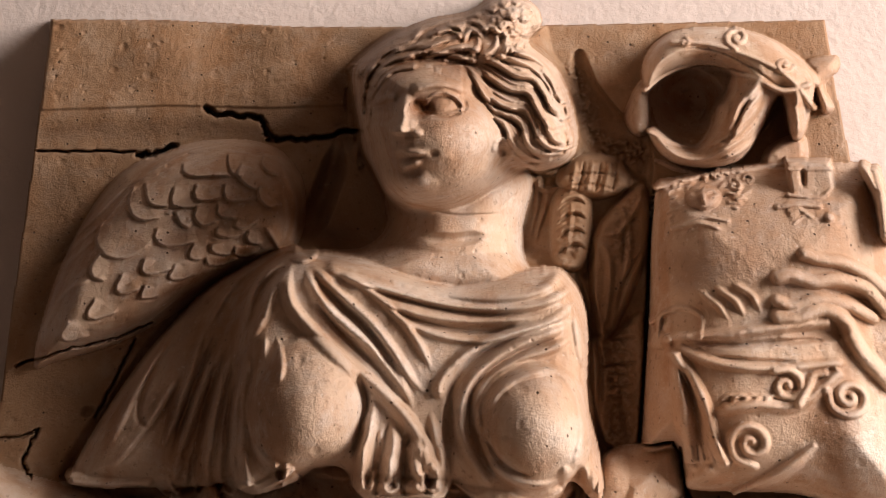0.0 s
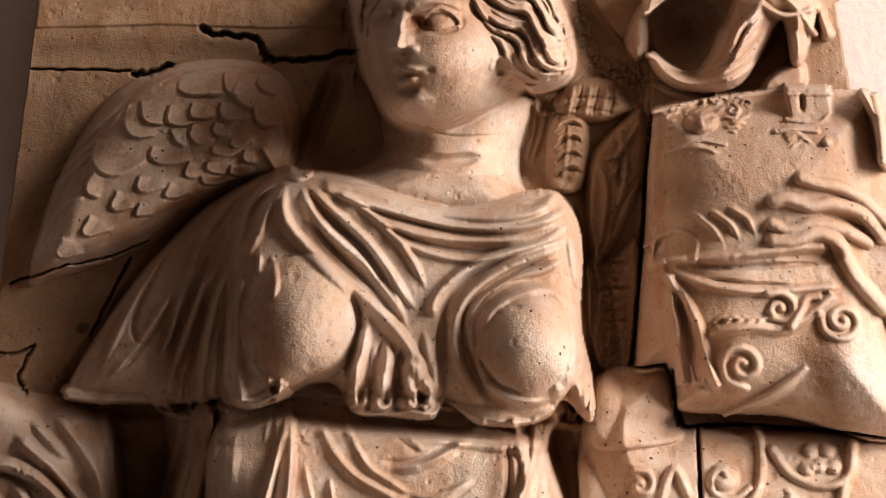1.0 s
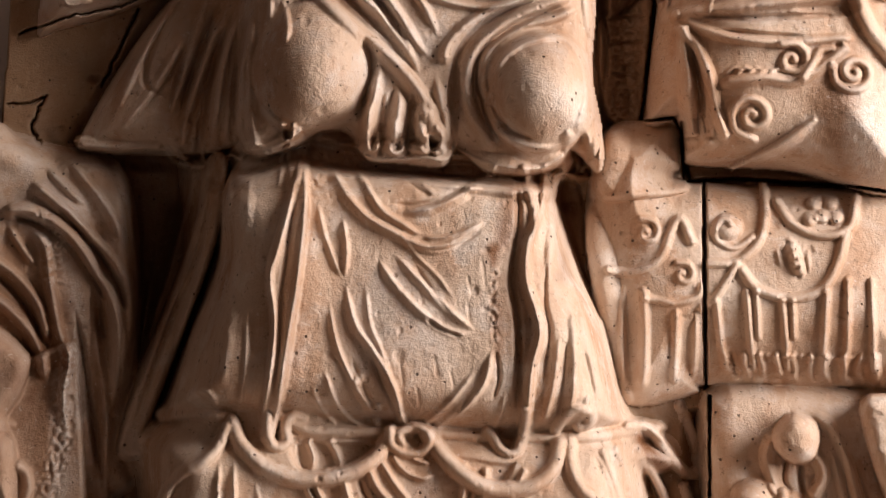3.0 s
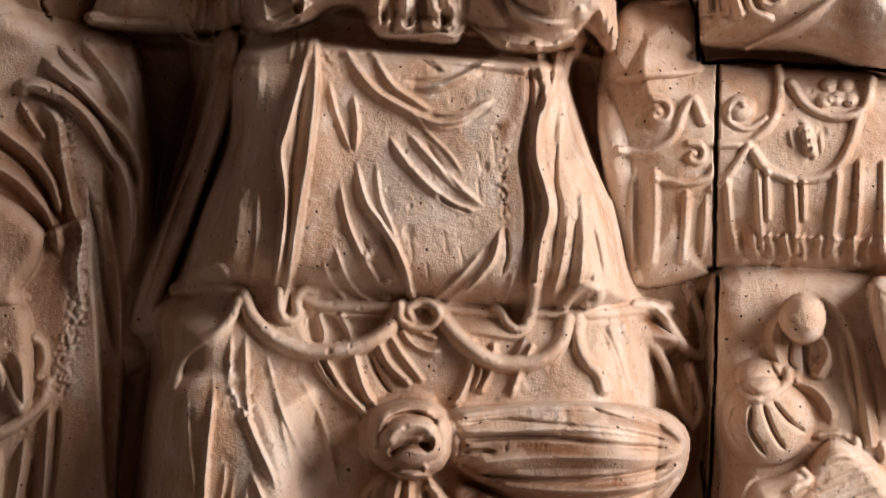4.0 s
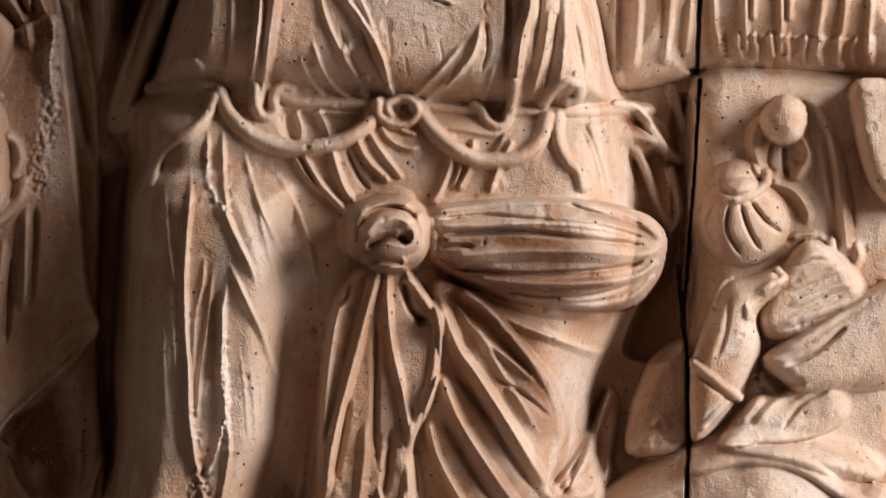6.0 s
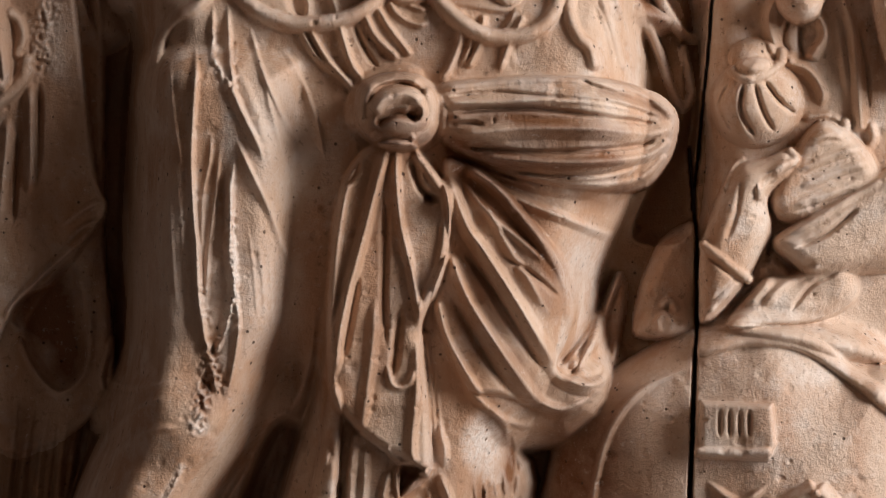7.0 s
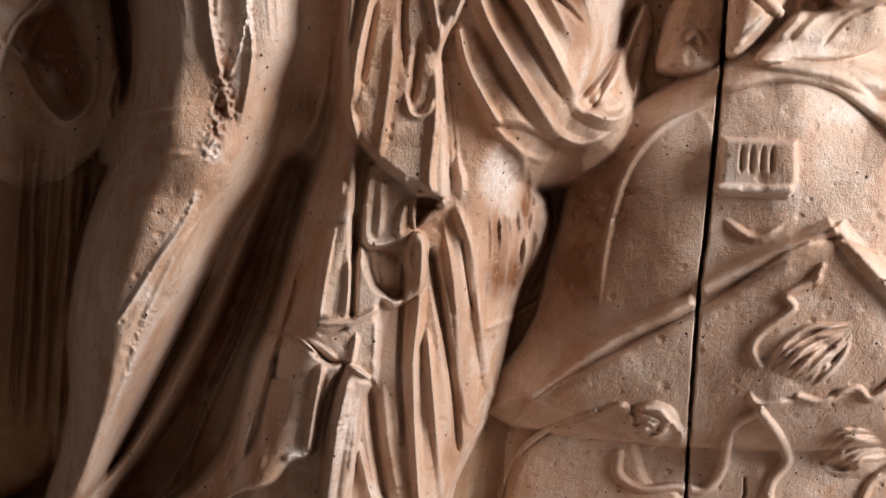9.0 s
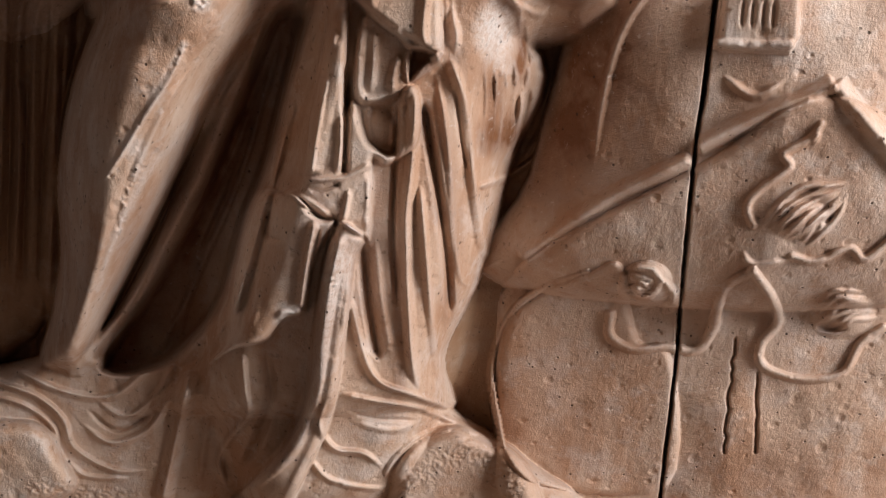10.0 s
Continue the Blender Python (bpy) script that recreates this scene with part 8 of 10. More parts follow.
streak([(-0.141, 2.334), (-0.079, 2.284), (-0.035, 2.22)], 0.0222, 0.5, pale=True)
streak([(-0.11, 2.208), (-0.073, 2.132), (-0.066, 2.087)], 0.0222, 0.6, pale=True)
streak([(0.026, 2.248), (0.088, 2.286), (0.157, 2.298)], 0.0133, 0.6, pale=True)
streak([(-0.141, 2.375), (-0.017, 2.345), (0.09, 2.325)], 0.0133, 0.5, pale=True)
blot((-0.373, 2.185), 0.0443, 0.0443, 0.45)
streak([(-0.328, 2.324), (-0.353, 2.231), (-0.37, 2.14)], 0.037, 0.35)
streak([(-0.278, 2.259), (-0.289, 2.167)], 0.0296, 0.4)
# the trophy: broken stone and carved leaves behind it
form([(0.199, 2.693), (0.217, 2.711), (0.237, 2.652), (0.273, 2.594), (0.303, 2.565), (0.296, 2.485), (0.259, 2.514), (0.213, 2.543), (0.2, 2.617)], -0.01628, 0.01036, add=True)
roughen([(0.198, 2.673), (0.21, 2.607), (0.23, 2.56), (0.285, 2.539)], 0.02664, 0.00285)
# dark shade of the broken recess, painted brown
streak([(0.201, 2.664), (0.213, 2.597), (0.238, 2.551), (0.292, 2.534)], 0.0296, 0.8)
form([(0.165, 2.501), (0.18, 2.526), (0.213, 2.541), (0.248, 2.534), (0.268, 2.511), (0.266, 2.485), (0.227, 2.469), (0.185, 2.478)], 0.03552, 0.01776, kind=1)
form([(0.161, 2.479), (0.19, 2.495), (0.212, 2.476), (0.211, 2.429), (0.197, 2.37), (0.158, 2.372), (0.151, 2.423)], 0.03256, 0.01628, kind=1)
form([(0.214, 2.42), (0.255, 2.47), (0.29, 2.486), (0.286, 2.4), (0.258, 2.327), (0.227, 2.272), (0.208, 2.264), (0.2, 2.345)], 0.0296, 0.01184, kind=1)
form([(0.2, 2.265), (0.231, 2.271), (0.271, 2.294), (0.252, 2.125), (0.208, 2.119), (0.193, 2.187)], 0.01776, 0.01036, kind=1)
ridge([(0.196, 2.535), (0.191, 2.508), (0.183, 2.48)], 0.0037, 0.00444, 0.00518)
ridge([(0.208, 2.534), (0.203, 2.508), (0.194, 2.48)], 0.00296, 0.00296, -0.00518, full=0.2)
ridge([(0.22, 2.533), (0.215, 2.507), (0.207, 2.479)], 0.0037, 0.00444, 0.00518)
ridge([(0.232, 2.533), (0.226, 2.506), (0.218, 2.479)], 0.00296, 0.00296, -0.00518, full=0.2)
ridge([(0.244, 2.532), (0.239, 2.506), (0.23, 2.478)], 0.0037, 0.00444, 0.00518)
ridge([(0.255, 2.532), (0.25, 2.505), (0.241, 2.477)], 0.00296, 0.00296, -0.00518, full=0.2)
ridge([(0.175, 2.509), (0.219, 2.511), (0.264, 2.503)], 0.00296, 0.00296, -0.00444, full=0.2)
ridge([(0.17, 2.491), (0.21, 2.494), (0.256, 2.483)], 0.00296, 0.00296, -0.0037, full=0.2)
ridge([(0.164, 2.459), (0.176, 2.474), (0.196, 2.476), (0.207, 2.462)], 0.0037, 0.00444, 0.00518)
ridge([(0.162, 2.452), (0.178, 2.467), (0.197, 2.469), (0.207, 2.455)], 0.00296, 0.00296, -0.00444, full=0.2)
ridge([(0.162, 2.437), (0.175, 2.452), (0.195, 2.454), (0.206, 2.44)], 0.0037, 0.00444, 0.00518)
ridge([(0.161, 2.43), (0.176, 2.445), (0.195, 2.448), (0.205, 2.433)], 0.00296, 0.00296, -0.00444, full=0.2)
ridge([(0.161, 2.414), (0.174, 2.429), (0.193, 2.431), (0.204, 2.417)], 0.0037, 0.00444, 0.00518)
ridge([(0.16, 2.407), (0.175, 2.422), (0.194, 2.424), (0.203, 2.41)], 0.00296, 0.00296, -0.00444, full=0.2)
ridge([(0.159, 2.39), (0.172, 2.405), (0.192, 2.408), (0.202, 2.394)], 0.0037, 0.00444, 0.00518)
ridge([(0.158, 2.384), (0.173, 2.398), (0.192, 2.401), (0.202, 2.387)], 0.00296, 0.00296, -0.00444, full=0.2)
ridge([(0.186, 2.473), (0.181, 2.43), (0.17, 2.376)], 0.0037, 0.00444, 0.00444)
ridge([(0.219, 2.411), (0.232, 2.377), (0.223, 2.312), (0.212, 2.272)], 0.00592, 0.0074, 0.00666)
ridge([(0.254, 2.461), (0.261, 2.401), (0.245, 2.343)], 0.00592, 0.00666, 0.00592)
ridge([(0.219, 2.416), (0.251, 2.423), (0.287, 2.477)], 0.00444, 0.00518, 0.00592)
ridge([(0.211, 2.412), (0.203, 2.345), (0.209, 2.264)], 0.00518, 0.00518, -0.01036, full=0.2)
ridge([(0.247, 2.368), (0.259, 2.427), (0.28, 2.443)], 0.0037, 0.0037, -0.00666, full=0.2)
ridge([(0.284, 2.4), (0.248, 2.343), (0.233, 2.295)], 0.0037, 0.0037, -0.00666, full=0.2)
ridge([(0.185, 2.363), (0.195, 2.297), (0.207, 2.233), (0.2, 2.157)], 0.00592, 0.00592, -0.01184, full=0.2)
ridge([(0.205, 2.225), (0.258, 2.231)], 0.0037, 0.0037, -0.00666, full=0.2)
ridge([(0.212, 2.264), (0.261, 2.266)], 0.0037, 0.0037, -0.00592, full=0.2)
ridge([(0.209, 2.187), (0.253, 2.181)], 0.00296, 0.00296, -0.00518, full=0.2)
roughen([(0.234, 2.263), (0.232, 2.186), (0.227, 2.126)], 0.0296, 0.00203)
roughen([(0.262, 2.461), (0.248, 2.385)], 0.0222, 0.00122)
roughen([(0.181, 2.43), (0.174, 2.38)], 0.01924, 0.00102)
roughen([(0.21, 2.507), (0.257, 2.496)], 0.0222, 0.00102)
streak([(0.215, 2.361), (0.214, 2.248), (0.213, 2.141)], 0.037, 0.6)
streak([(0.262, 2.409), (0.236, 2.328)], 0.0222, 0.4)
# helmet
form([(0.307, 2.692), (0.352, 2.735), (0.436, 2.738), (0.491, 2.717), (0.527, 2.679), (0.547, 2.645), (0.536, 2.599), (0.518, 2.554), (0.502, 2.555), (0.5, 2.601), (0.491, 2.62), (0.444, 2.54), (0.41, 2.515), (0.362, 2.513), (0.324, 2.528), (0.303, 2.565), (0.312, 2.579), (0.342, 2.55), (0.369, 2.542), (0.392, 2.57), (0.404, 2.606), (0.423, 2.628), (0.431, 2.666), (0.388, 2.68), (0.337, 2.666), (0.306, 2.639)], 0.055, 0.0517, base=0.045, kind=3)
form([(0.307, 2.692), (0.352, 2.735), (0.436, 2.738), (0.499, 2.713), (0.542, 2.669), (0.553, 2.635), (0.505, 2.631), (0.452, 2.662), (0.388, 2.682), (0.337, 2.666), (0.306, 2.643)], 0.05, 0.0296, base=0.025, kind=3)
form([(0.309, 2.641), (0.337, 2.664), (0.387, 2.677), (0.43, 2.663), (0.422, 2.633), (0.397, 2.602), (0.389, 2.568), (0.367, 2.546), (0.342, 2.554), (0.316, 2.578)], -0.01, 0.0148, base=-0.01, add=True, kind=3)
ball((0.365, 2.615), 0.0547, 0.0577, -0.06)
cord([(0.304, 2.641), (0.337, 2.666), (0.388, 2.682), (0.433, 2.666), (0.425, 2.633), (0.402, 2.604), (0.392, 2.57), (0.37, 2.544), (0.342, 2.549), (0.304, 2.573)], 0.0044, 0.012, kind=30)
cord([(0.433, 2.666), (0.467, 2.652), (0.501, 2.631), (0.538, 2.638)], 0.0052, 0.014, kind=30)
cord([(0.351, 2.72), (0.408, 2.712), (0.471, 2.685), (0.515, 2.649), (0.54, 2.599)], 0.0044, 0.009)
coil((0.447, 2.721), 0.0192, 1.6, 0.0044, 0.010, 60, kind=31)
coil((0.509, 2.673), 0.0133, 1.4, 0.0037, 0.010, 200, kind=31)
coil((0.368, 2.719), 0.0089, 1.2, 0.003, 0.008, 20)
ball((0.511, 2.673), 0.0089, 0.0059, 0.012)
fold([(0.47, 2.643), (0.438, 2.612), (0.417, 2.572)], 0.0067, 0.014)
fold([(0.51, 2.612), (0.515, 2.576), (0.514, 2.552)], 0.0096, 0.016, kind=3)
fold([(0.473, 2.633), (0.444, 2.598), (0.424, 2.567)], 0.0052, 0.010)
sheaf([(0.382, 2.546), (0.416, 2.563), (0.452, 2.597)], [(0.395, 2.523), (0.428, 2.535), (0.464, 2.566)], 5, 0.0044, 0.008)
sheaf([(0.543, 2.674), (0.561, 2.663), (0.578, 2.667)], [(0.547, 2.647), (0.56, 2.626), (0.56, 2.598)], 3, 0.0074, 0.012)
form([(0.539, 2.674), (0.583, 2.681), (0.583, 2.657), (0.561, 2.635), (0.568, 2.597), (0.551, 2.589), (0.545, 2.628)], 0.03, 0.0185, kind=33)
form([(0.468, 2.539), (0.518, 2.557), (0.515, 2.51), (0.456, 2.504)], 0.03, 0.0118, kind=3)
form([(0.27, 2.599), (0.293, 2.649), (0.308, 2.65), (0.304, 2.579), (0.283, 2.566)], 0.03, 0.0148, kind=32)
cord([(0.354, 2.631), (0.371, 2.64), (0.386, 2.63), (0.388, 2.606), (0.373, 2.584)], 0.0022, 0.004)
fold([(0.3, 2.53), (0.346, 2.509), (0.409, 2.506), (0.48, 2.513)], 0.0059, 0.012, kind=3)
# cuirass
form([(0.299, 2.472), (0.337, 2.499), (0.488, 2.512), (0.597, 2.504), (0.616, 2.479), (0.632, 2.392), (0.622, 2.247), (0.597, 2.027), (0.433, 2.053), (0.31, 2.063), (0.299, 2.09), (0.291, 2.116), (0.252, 2.121), (0.264, 2.215), (0.278, 2.293)], 0.10, 0.1478, kind=4, base=0.035)
ease([(0.302, 2.47), (0.494, 2.497), (0.65, 2.408), (0.587, 2.048), (0.316, 2.085), (0.272, 2.145)], 10)
form([(0.59, 2.506), (0.608, 2.499), (0.621, 2.438), (0.617, 2.389), (0.603, 2.398), (0.601, 2.457)], 0.04, 0.0185, base=0.09, kind=4)
ball((0.369, 2.469), 0.0251, 0.0177, 0.012, kind=21)
sheaf([(0.319, 2.479), (0.336, 2.495), (0.377, 2.505)], [(0.404, 2.467), (0.428, 2.47), (0.438, 2.487)], 8, 0.0037, 0.008, 0.0037)
coil((0.414, 2.484), 0.0103, 1.3, 0.003, 0.008, 0, kind=21)
coil((0.435, 2.491), 0.0089, 1.3, 0.003, 0.008, 90, kind=21)
coil((0.332, 2.487), 0.0089, 1.3, 0.003, 0.008, 40, kind=21)
coil((0.392, 2.499), 0.0089, 1.3, 0.003, 0.008, 10, kind=21)
cord([(0.322, 2.424), (0.362, 2.44), (0.4, 2.433)], 0.003, 0.006)
ball((0.369, 2.471), 0.0044, 0.0074, 0.008)
ball((0.367, 2.456), 0.0067, 0.0022, 0.005)
cord([(0.304, 2.485), (0.376, 2.5), (0.488, 2.512)], 0.0044, 0.008)
form([(0.488, 2.521), (0.552, 2.517), (0.554, 2.473), (0.529, 2.462), (0.49, 2.462)], 0.025, 0.0059, base=0.085, sharp=True, kind=22)
cord([(0.492, 2.507), (0.55, 2.504)], 0.0037, 0.010)
cord([(0.487, 2.468), (0.529, 2.462), (0.546, 2.474)], 0.0037, 0.010)
fold([(0.512, 2.51), (0.509, 2.476)], 0.0052, -0.012)
sheaf([(0.473, 2.452), (0.489, 2.457), (0.496, 2.455)], [(0.484, 2.422), (0.506, 2.438), (0.523, 2.425)], 6, 0.0037, 0.010)
cord([(0.469, 2.45), (0.496, 2.453), (0.527, 2.449)], 0.0044, 0.012, kind=22)
ball((0.538, 2.433), 0.0074, 0.0074, 0.014)
# carved band and sash
cord([(0.278, 2.287), (0.318, 2.31), (0.347, 2.298), (0.343, 2.266)], 0.0037, 0.007)
cord([(0.287, 2.266), (0.294, 2.298), (0.317, 2.306)], 0.003, 0.006)
form([(0.336, 2.338), (0.368, 2.349), (0.396, 2.336), (0.384, 2.297), (0.417, 2.319), (0.442, 2.334), (0.47, 2.317), (0.444, 2.295), (0.389, 2.277), (0.337, 2.274)], 0.03, 0.0148, base=0.06, kind=27)
sheaf([(0.343, 2.337), (0.371, 2.313), (0.383, 2.289)], [(0.39, 2.344), (0.418, 2.327), (0.429, 2.295)], 3, 0.0052, 0.008)
fold([(0.291, 2.266), (0.359, 2.27), (0.442, 2.279), (0.525, 2.283)], 0.0103, 0.014, ends=(0.05,0.05))
fold([(0.305, 2.259), (0.355, 2.235), (0.427, 2.225), (0.531, 2.228)], 0.0089, 0.012, ends=(0.05,0.05))
fold([(0.306, 2.267), (0.372, 2.258), (0.462, 2.259), (0.528, 2.259)], 0.0059, -0.010)
fold([(0.341, 2.244), (0.414, 2.234), (0.487, 2.228)], 0.0052, -0.008)
ball((0.289, 2.264), 0.0163, 0.0133, 0.024, kind=20)
fold([(0.297, 2.255), (0.32, 2.228), (0.338, 2.183), (0.346, 2.13), (0.36, 2.096)], 0.0103, 0.022, ends=(0.02,0.02), kind=20)
fold([(0.304, 2.251), (0.309, 2.19), (0.31, 2.129), (0.312, 2.099)], 0.0133, 0.02, ends=(0.02,0.02), kind=20)
fold([(0.31, 2.237), (0.324, 2.175), (0.33, 2.115)], 0.0074, -0.01)
sheaf([(0.315, 2.126), (0.315, 2.111), (0.316, 2.096)], [(0.347, 2.134), (0.352, 2.116), (0.357, 2.096)], 4, 0.0044, 0.014)
ball((0.314, 2.094), 0.0067, 0.0059, 0.012)
ball((0.335, 2.093), 0.0067, 0.0059, 0.012)
ball((0.356, 2.097), 0.0067, 0.0059, 0.012)
coil((0.448, 2.2), 0.0251, 1.5, 0.0059, 0.013, -60, kind=24)
coil((0.393, 2.127), 0.0325, 1.9, 0.0059, 0.013, -30, kind=25)
coil((0.526, 2.182), 0.0296, 1.9, 0.0059, 0.013, 100, -1, kind=26)
fold([(0.347, 2.168), (0.407, 2.177), (0.449, 2.172), (0.489, 2.193), (0.522, 2.218)], 0.0103, 0.016, ends=(0.1,0.02))
cord([(0.461, 2.176), (0.474, 2.194), (0.484, 2.212), (0.5, 2.215)], 0.0059, 0.012)
fold([(0.47, 2.111), (0.423, 2.082), (0.369, 2.049)], 0.0096, 0.016)
cord([(0.471, 2.119), (0.423, 2.087), (0.363, 2.059)], 0.0044, 0.010)
sheaf([(0.356, 2.179), (0.371, 2.19), (0.386, 2.186)], [(0.414, 2.181), (0.43, 2.188), (0.443, 2.18)], 5, 0.0037, 0.007)
blot((0.503, 2.14), 0.037, 0.0665, 0.75)
blot((0.501, 2.081), 0.0296, 0.0443, 0.5)
blot((0.514, 2.215), 0.037, 0.0222, 0.55)
streak([(0.546, 2.138), (0.53, 2.088), (0.535, 2.05)], 0.0296, 0.5, pale=True)
blot((0.546, 2.094), 0.0443, 0.0665, 0.6, pale=True)
# small carving on helmet and cuirass
ridge([(0.449, 2.632), (0.427, 2.596), (0.411, 2.56)], 0.00444, 0.00592, 0.00518)
ridge([(0.455, 2.626), (0.433, 2.59), (0.417, 2.554)], 0.00296, 0.00296, -0.00518, full=0.2)
ridge([(0.465, 2.612), (0.441, 2.581), (0.416, 2.555)], 0.00444, 0.00592, 0.00518)
ridge([(0.471, 2.606), (0.447, 2.575), (0.422, 2.549)], 0.00296, 0.00296, -0.00518, full=0.2)
ridge([(0.438, 2.618), (0.422, 2.582)], 0.00444, 0.00592, 0.00518)
ridge([(0.444, 2.612), (0.428, 2.576)], 0.00296, 0.00296, -0.00518, full=0.2)
ridge([(0.483, 2.602), (0.46, 2.571), (0.42, 2.54), (0.391, 2.529)], 0.00296, 0.00296, -0.00444, full=0.2)
ridge([(0.493, 2.606), (0.465, 2.564), (0.421, 2.532), (0.388, 2.523)], 0.0037, 0.00444, 0.00518)
ridge([(0.358, 2.708), (0.407, 2.705), (0.453, 2.679), (0.504, 2.629)], 0.00222, 0.00222, -0.0037, full=0.2)
ball((0.37, 2.47), 0.02516, 0.01924, 0.00666, kind=21)
ball((0.37, 2.468), 0.00444, 0.00888, 0.00518)
ball((0.359, 2.476), 0.00518, 0.00296, -0.0037)
ball((0.381, 2.475), 0.00518, 0.00296, -0.0037)
ridge([(0.36, 2.454), (0.368, 2.451), (0.377, 2.454)], 0.00222, 0.00222, 0.00296)
ridge([(0.34, 2.492), (0.347, 2.504), (0.354, 2.498)], 0.00296, 0.00296, 0.00444)
ridge([(0.351, 2.497), (0.358, 2.507), (0.365, 2.498)], 0.00296, 0.00296, 0.00444)
ridge([(0.363, 2.501), (0.369, 2.503), (0.376, 2.497)], 0.00296, 0.00296, 0.00444)
ridge([(0.373, 2.49), (0.38, 2.506), (0.387, 2.497)], 0.00296, 0.00296, 0.00444)
ridge([(0.384, 2.495), (0.391, 2.502), (0.398, 2.496)], 0.00296, 0.00296, 0.00444)
ridge([(0.396, 2.5), (0.402, 2.505), (0.409, 2.496)], 0.00296, 0.00296, 0.00444)
ridge([(0.406, 2.489), (0.413, 2.501), (0.42, 2.495)], 0.00296, 0.00296, 0.00444)
ridge([(0.417, 2.494), (0.424, 2.504), (0.431, 2.495)], 0.00296, 0.00296, 0.00444)
ridge([(0.429, 2.498), (0.435, 2.5), (0.442, 2.494)], 0.00296, 0.00296, 0.00444)
ridge([(0.331, 2.484), (0.323, 2.479), (0.318, 2.471)], 0.00296, 0.00296, 0.0037)
ridge([(0.336, 2.474), (0.322, 2.469), (0.322, 2.461)], 0.00296, 0.00296, 0.0037)
ridge([(0.329, 2.465), (0.321, 2.46), (0.326, 2.452)], 0.00296, 0.00296, 0.0037)
ridge([(0.335, 2.455), (0.32, 2.45), (0.315, 2.443)], 0.00296, 0.00296, 0.0037)
ridge([(0.327, 2.446), (0.319, 2.441), (0.319, 2.433)], 0.00296, 0.00296, 0.0037)
ridge([(0.333, 2.436), (0.318, 2.431), (0.323, 2.424)], 0.00296, 0.00296, 0.0037)
ridge([(0.403, 2.489), (0.418, 2.486), (0.434, 2.489)], 0.00296, 0.00296, 0.00444)
ridge([(0.41, 2.482), (0.417, 2.48), (0.427, 2.482)], 0.00296, 0.00296, 0.00444)
ridge([(0.401, 2.475), (0.416, 2.473), (0.42, 2.474)], 0.00296, 0.00296, 0.00444)
ridge([(0.408, 2.468), (0.416, 2.466), (0.431, 2.466)], 0.00296, 0.00296, 0.00444)
ridge([(0.399, 2.461), (0.415, 2.459), (0.424, 2.458)], 0.00296, 0.00296, 0.00444)
ridge([(0.406, 2.454), (0.414, 2.452), (0.417, 2.451)], 0.00296, 0.00296, 0.00444)
ridge([(0.325, 2.423), (0.361, 2.432), (0.394, 2.419)], 0.0037, 0.00444, 0.00444)
ridge([(0.332, 2.415), (0.353, 2.426)], 0.00296, 0.00296, 0.0037)
# the hand laid on the cuirass
form([(0.534, 2.305), (0.573, 2.332), (0.626, 2.311), (0.596, 2.142), (0.568, 2.188), (0.55, 2.235), (0.539, 2.266)], 0.037, 0.02516, base=0.075, kind=23)
cord([(0.497, 2.381), (0.517, 2.373), (0.546, 2.366), (0.573, 2.348), (0.595, 2.322), (0.615, 2.291)], 0.01036, 0.01924, kind=23)
cord([(0.457, 2.349), (0.475, 2.351), (0.503, 2.341), (0.535, 2.342), (0.57, 2.328), (0.593, 2.294)], 0.0111, 0.02072, kind=23)
cord([(0.451, 2.316), (0.47, 2.308), (0.507, 2.315), (0.543, 2.305), (0.573, 2.287)], 0.00962, 0.01776, kind=23)
cord([(0.451, 2.293), (0.475, 2.292), (0.505, 2.302), (0.53, 2.293), (0.541, 2.265), (0.555, 2.233), (0.581, 2.197)], 0.01258, 0.02368, kind=23)
ridge([(0.509, 2.332), (0.545, 2.321), (0.577, 2.306)], 0.00444, 0.00444, -0.00592, full=0.2)
ball((0.5, 2.272), 0.0444, 0.01628, -0.00666)
cord([(0.61, 2.496), (0.613, 2.453), (0.61, 2.402)], 0.0074, 0.01036, kind=4)
# open joints
crack([(0.287, 2.395), (0.273, 2.282), (0.261, 2.188), (0.253, 2.128)], 0.0019, 0.05, 0.0004)
crack([(0.302, 2.478), (0.288, 2.4), (0.274, 2.292), (0.259, 2.185), (0.249, 2.124)], 0.0019, 0.06, 0.0004)
crack([(0.249, 2.121), (0.292, 2.126), (0.3, 2.105), (0.301, 2.058), (0.303, 2.016)], 0.0019, 0.05, 0.0006)
# armour skirt
form([(0.202, 2.109), (0.251, 2.123), (0.294, 2.118), (0.299, 2.065), (0.306, 2.041), (0.555, 2.023), (0.618, 2.008), (0.6, 1.753), (0.52, 1.774), (0.423, 1.775), (0.316, 1.78), (0.305, 1.77), (0.22, 1.757), (0.195, 1.836), (0.18, 1.892), (0.172, 1.978), (0.182, 2.052)], 0.075, 0.1183, base=0.01, kind=5)
form([(0.202, 2.109), (0.251, 2.123), (0.294, 2.118), (0.299, 2.065), (0.308, 2.036), (0.297, 2.025), (0.246, 2.019), (0.188, 2.023)], 0.016, 0.0103, add=True, kind=43)
coil((0.355, 1.981), 0.0355, 1.0, 0.0044, 0.009, 0, kind=40)
ball((0.355, 1.982), 0.0192, 0.0177, 0.012, kind=40)
cord([(0.324, 1.934), (0.363, 1.937), (0.393, 1.962), (0.403, 1.998), (0.402, 2.034)], 0.0059, 0.010, kind=41)
cord([(0.317, 1.878), (0.335, 1.892), (0.355, 1.92), (0.363, 1.934)], 0.0052, 0.010)
cord([(0.369, 1.927), (0.389, 1.901), (0.431, 1.89), (0.467, 1.9), (0.49, 1.932), (0.504, 1.975)], 0.0067, 0.011, kind=41)
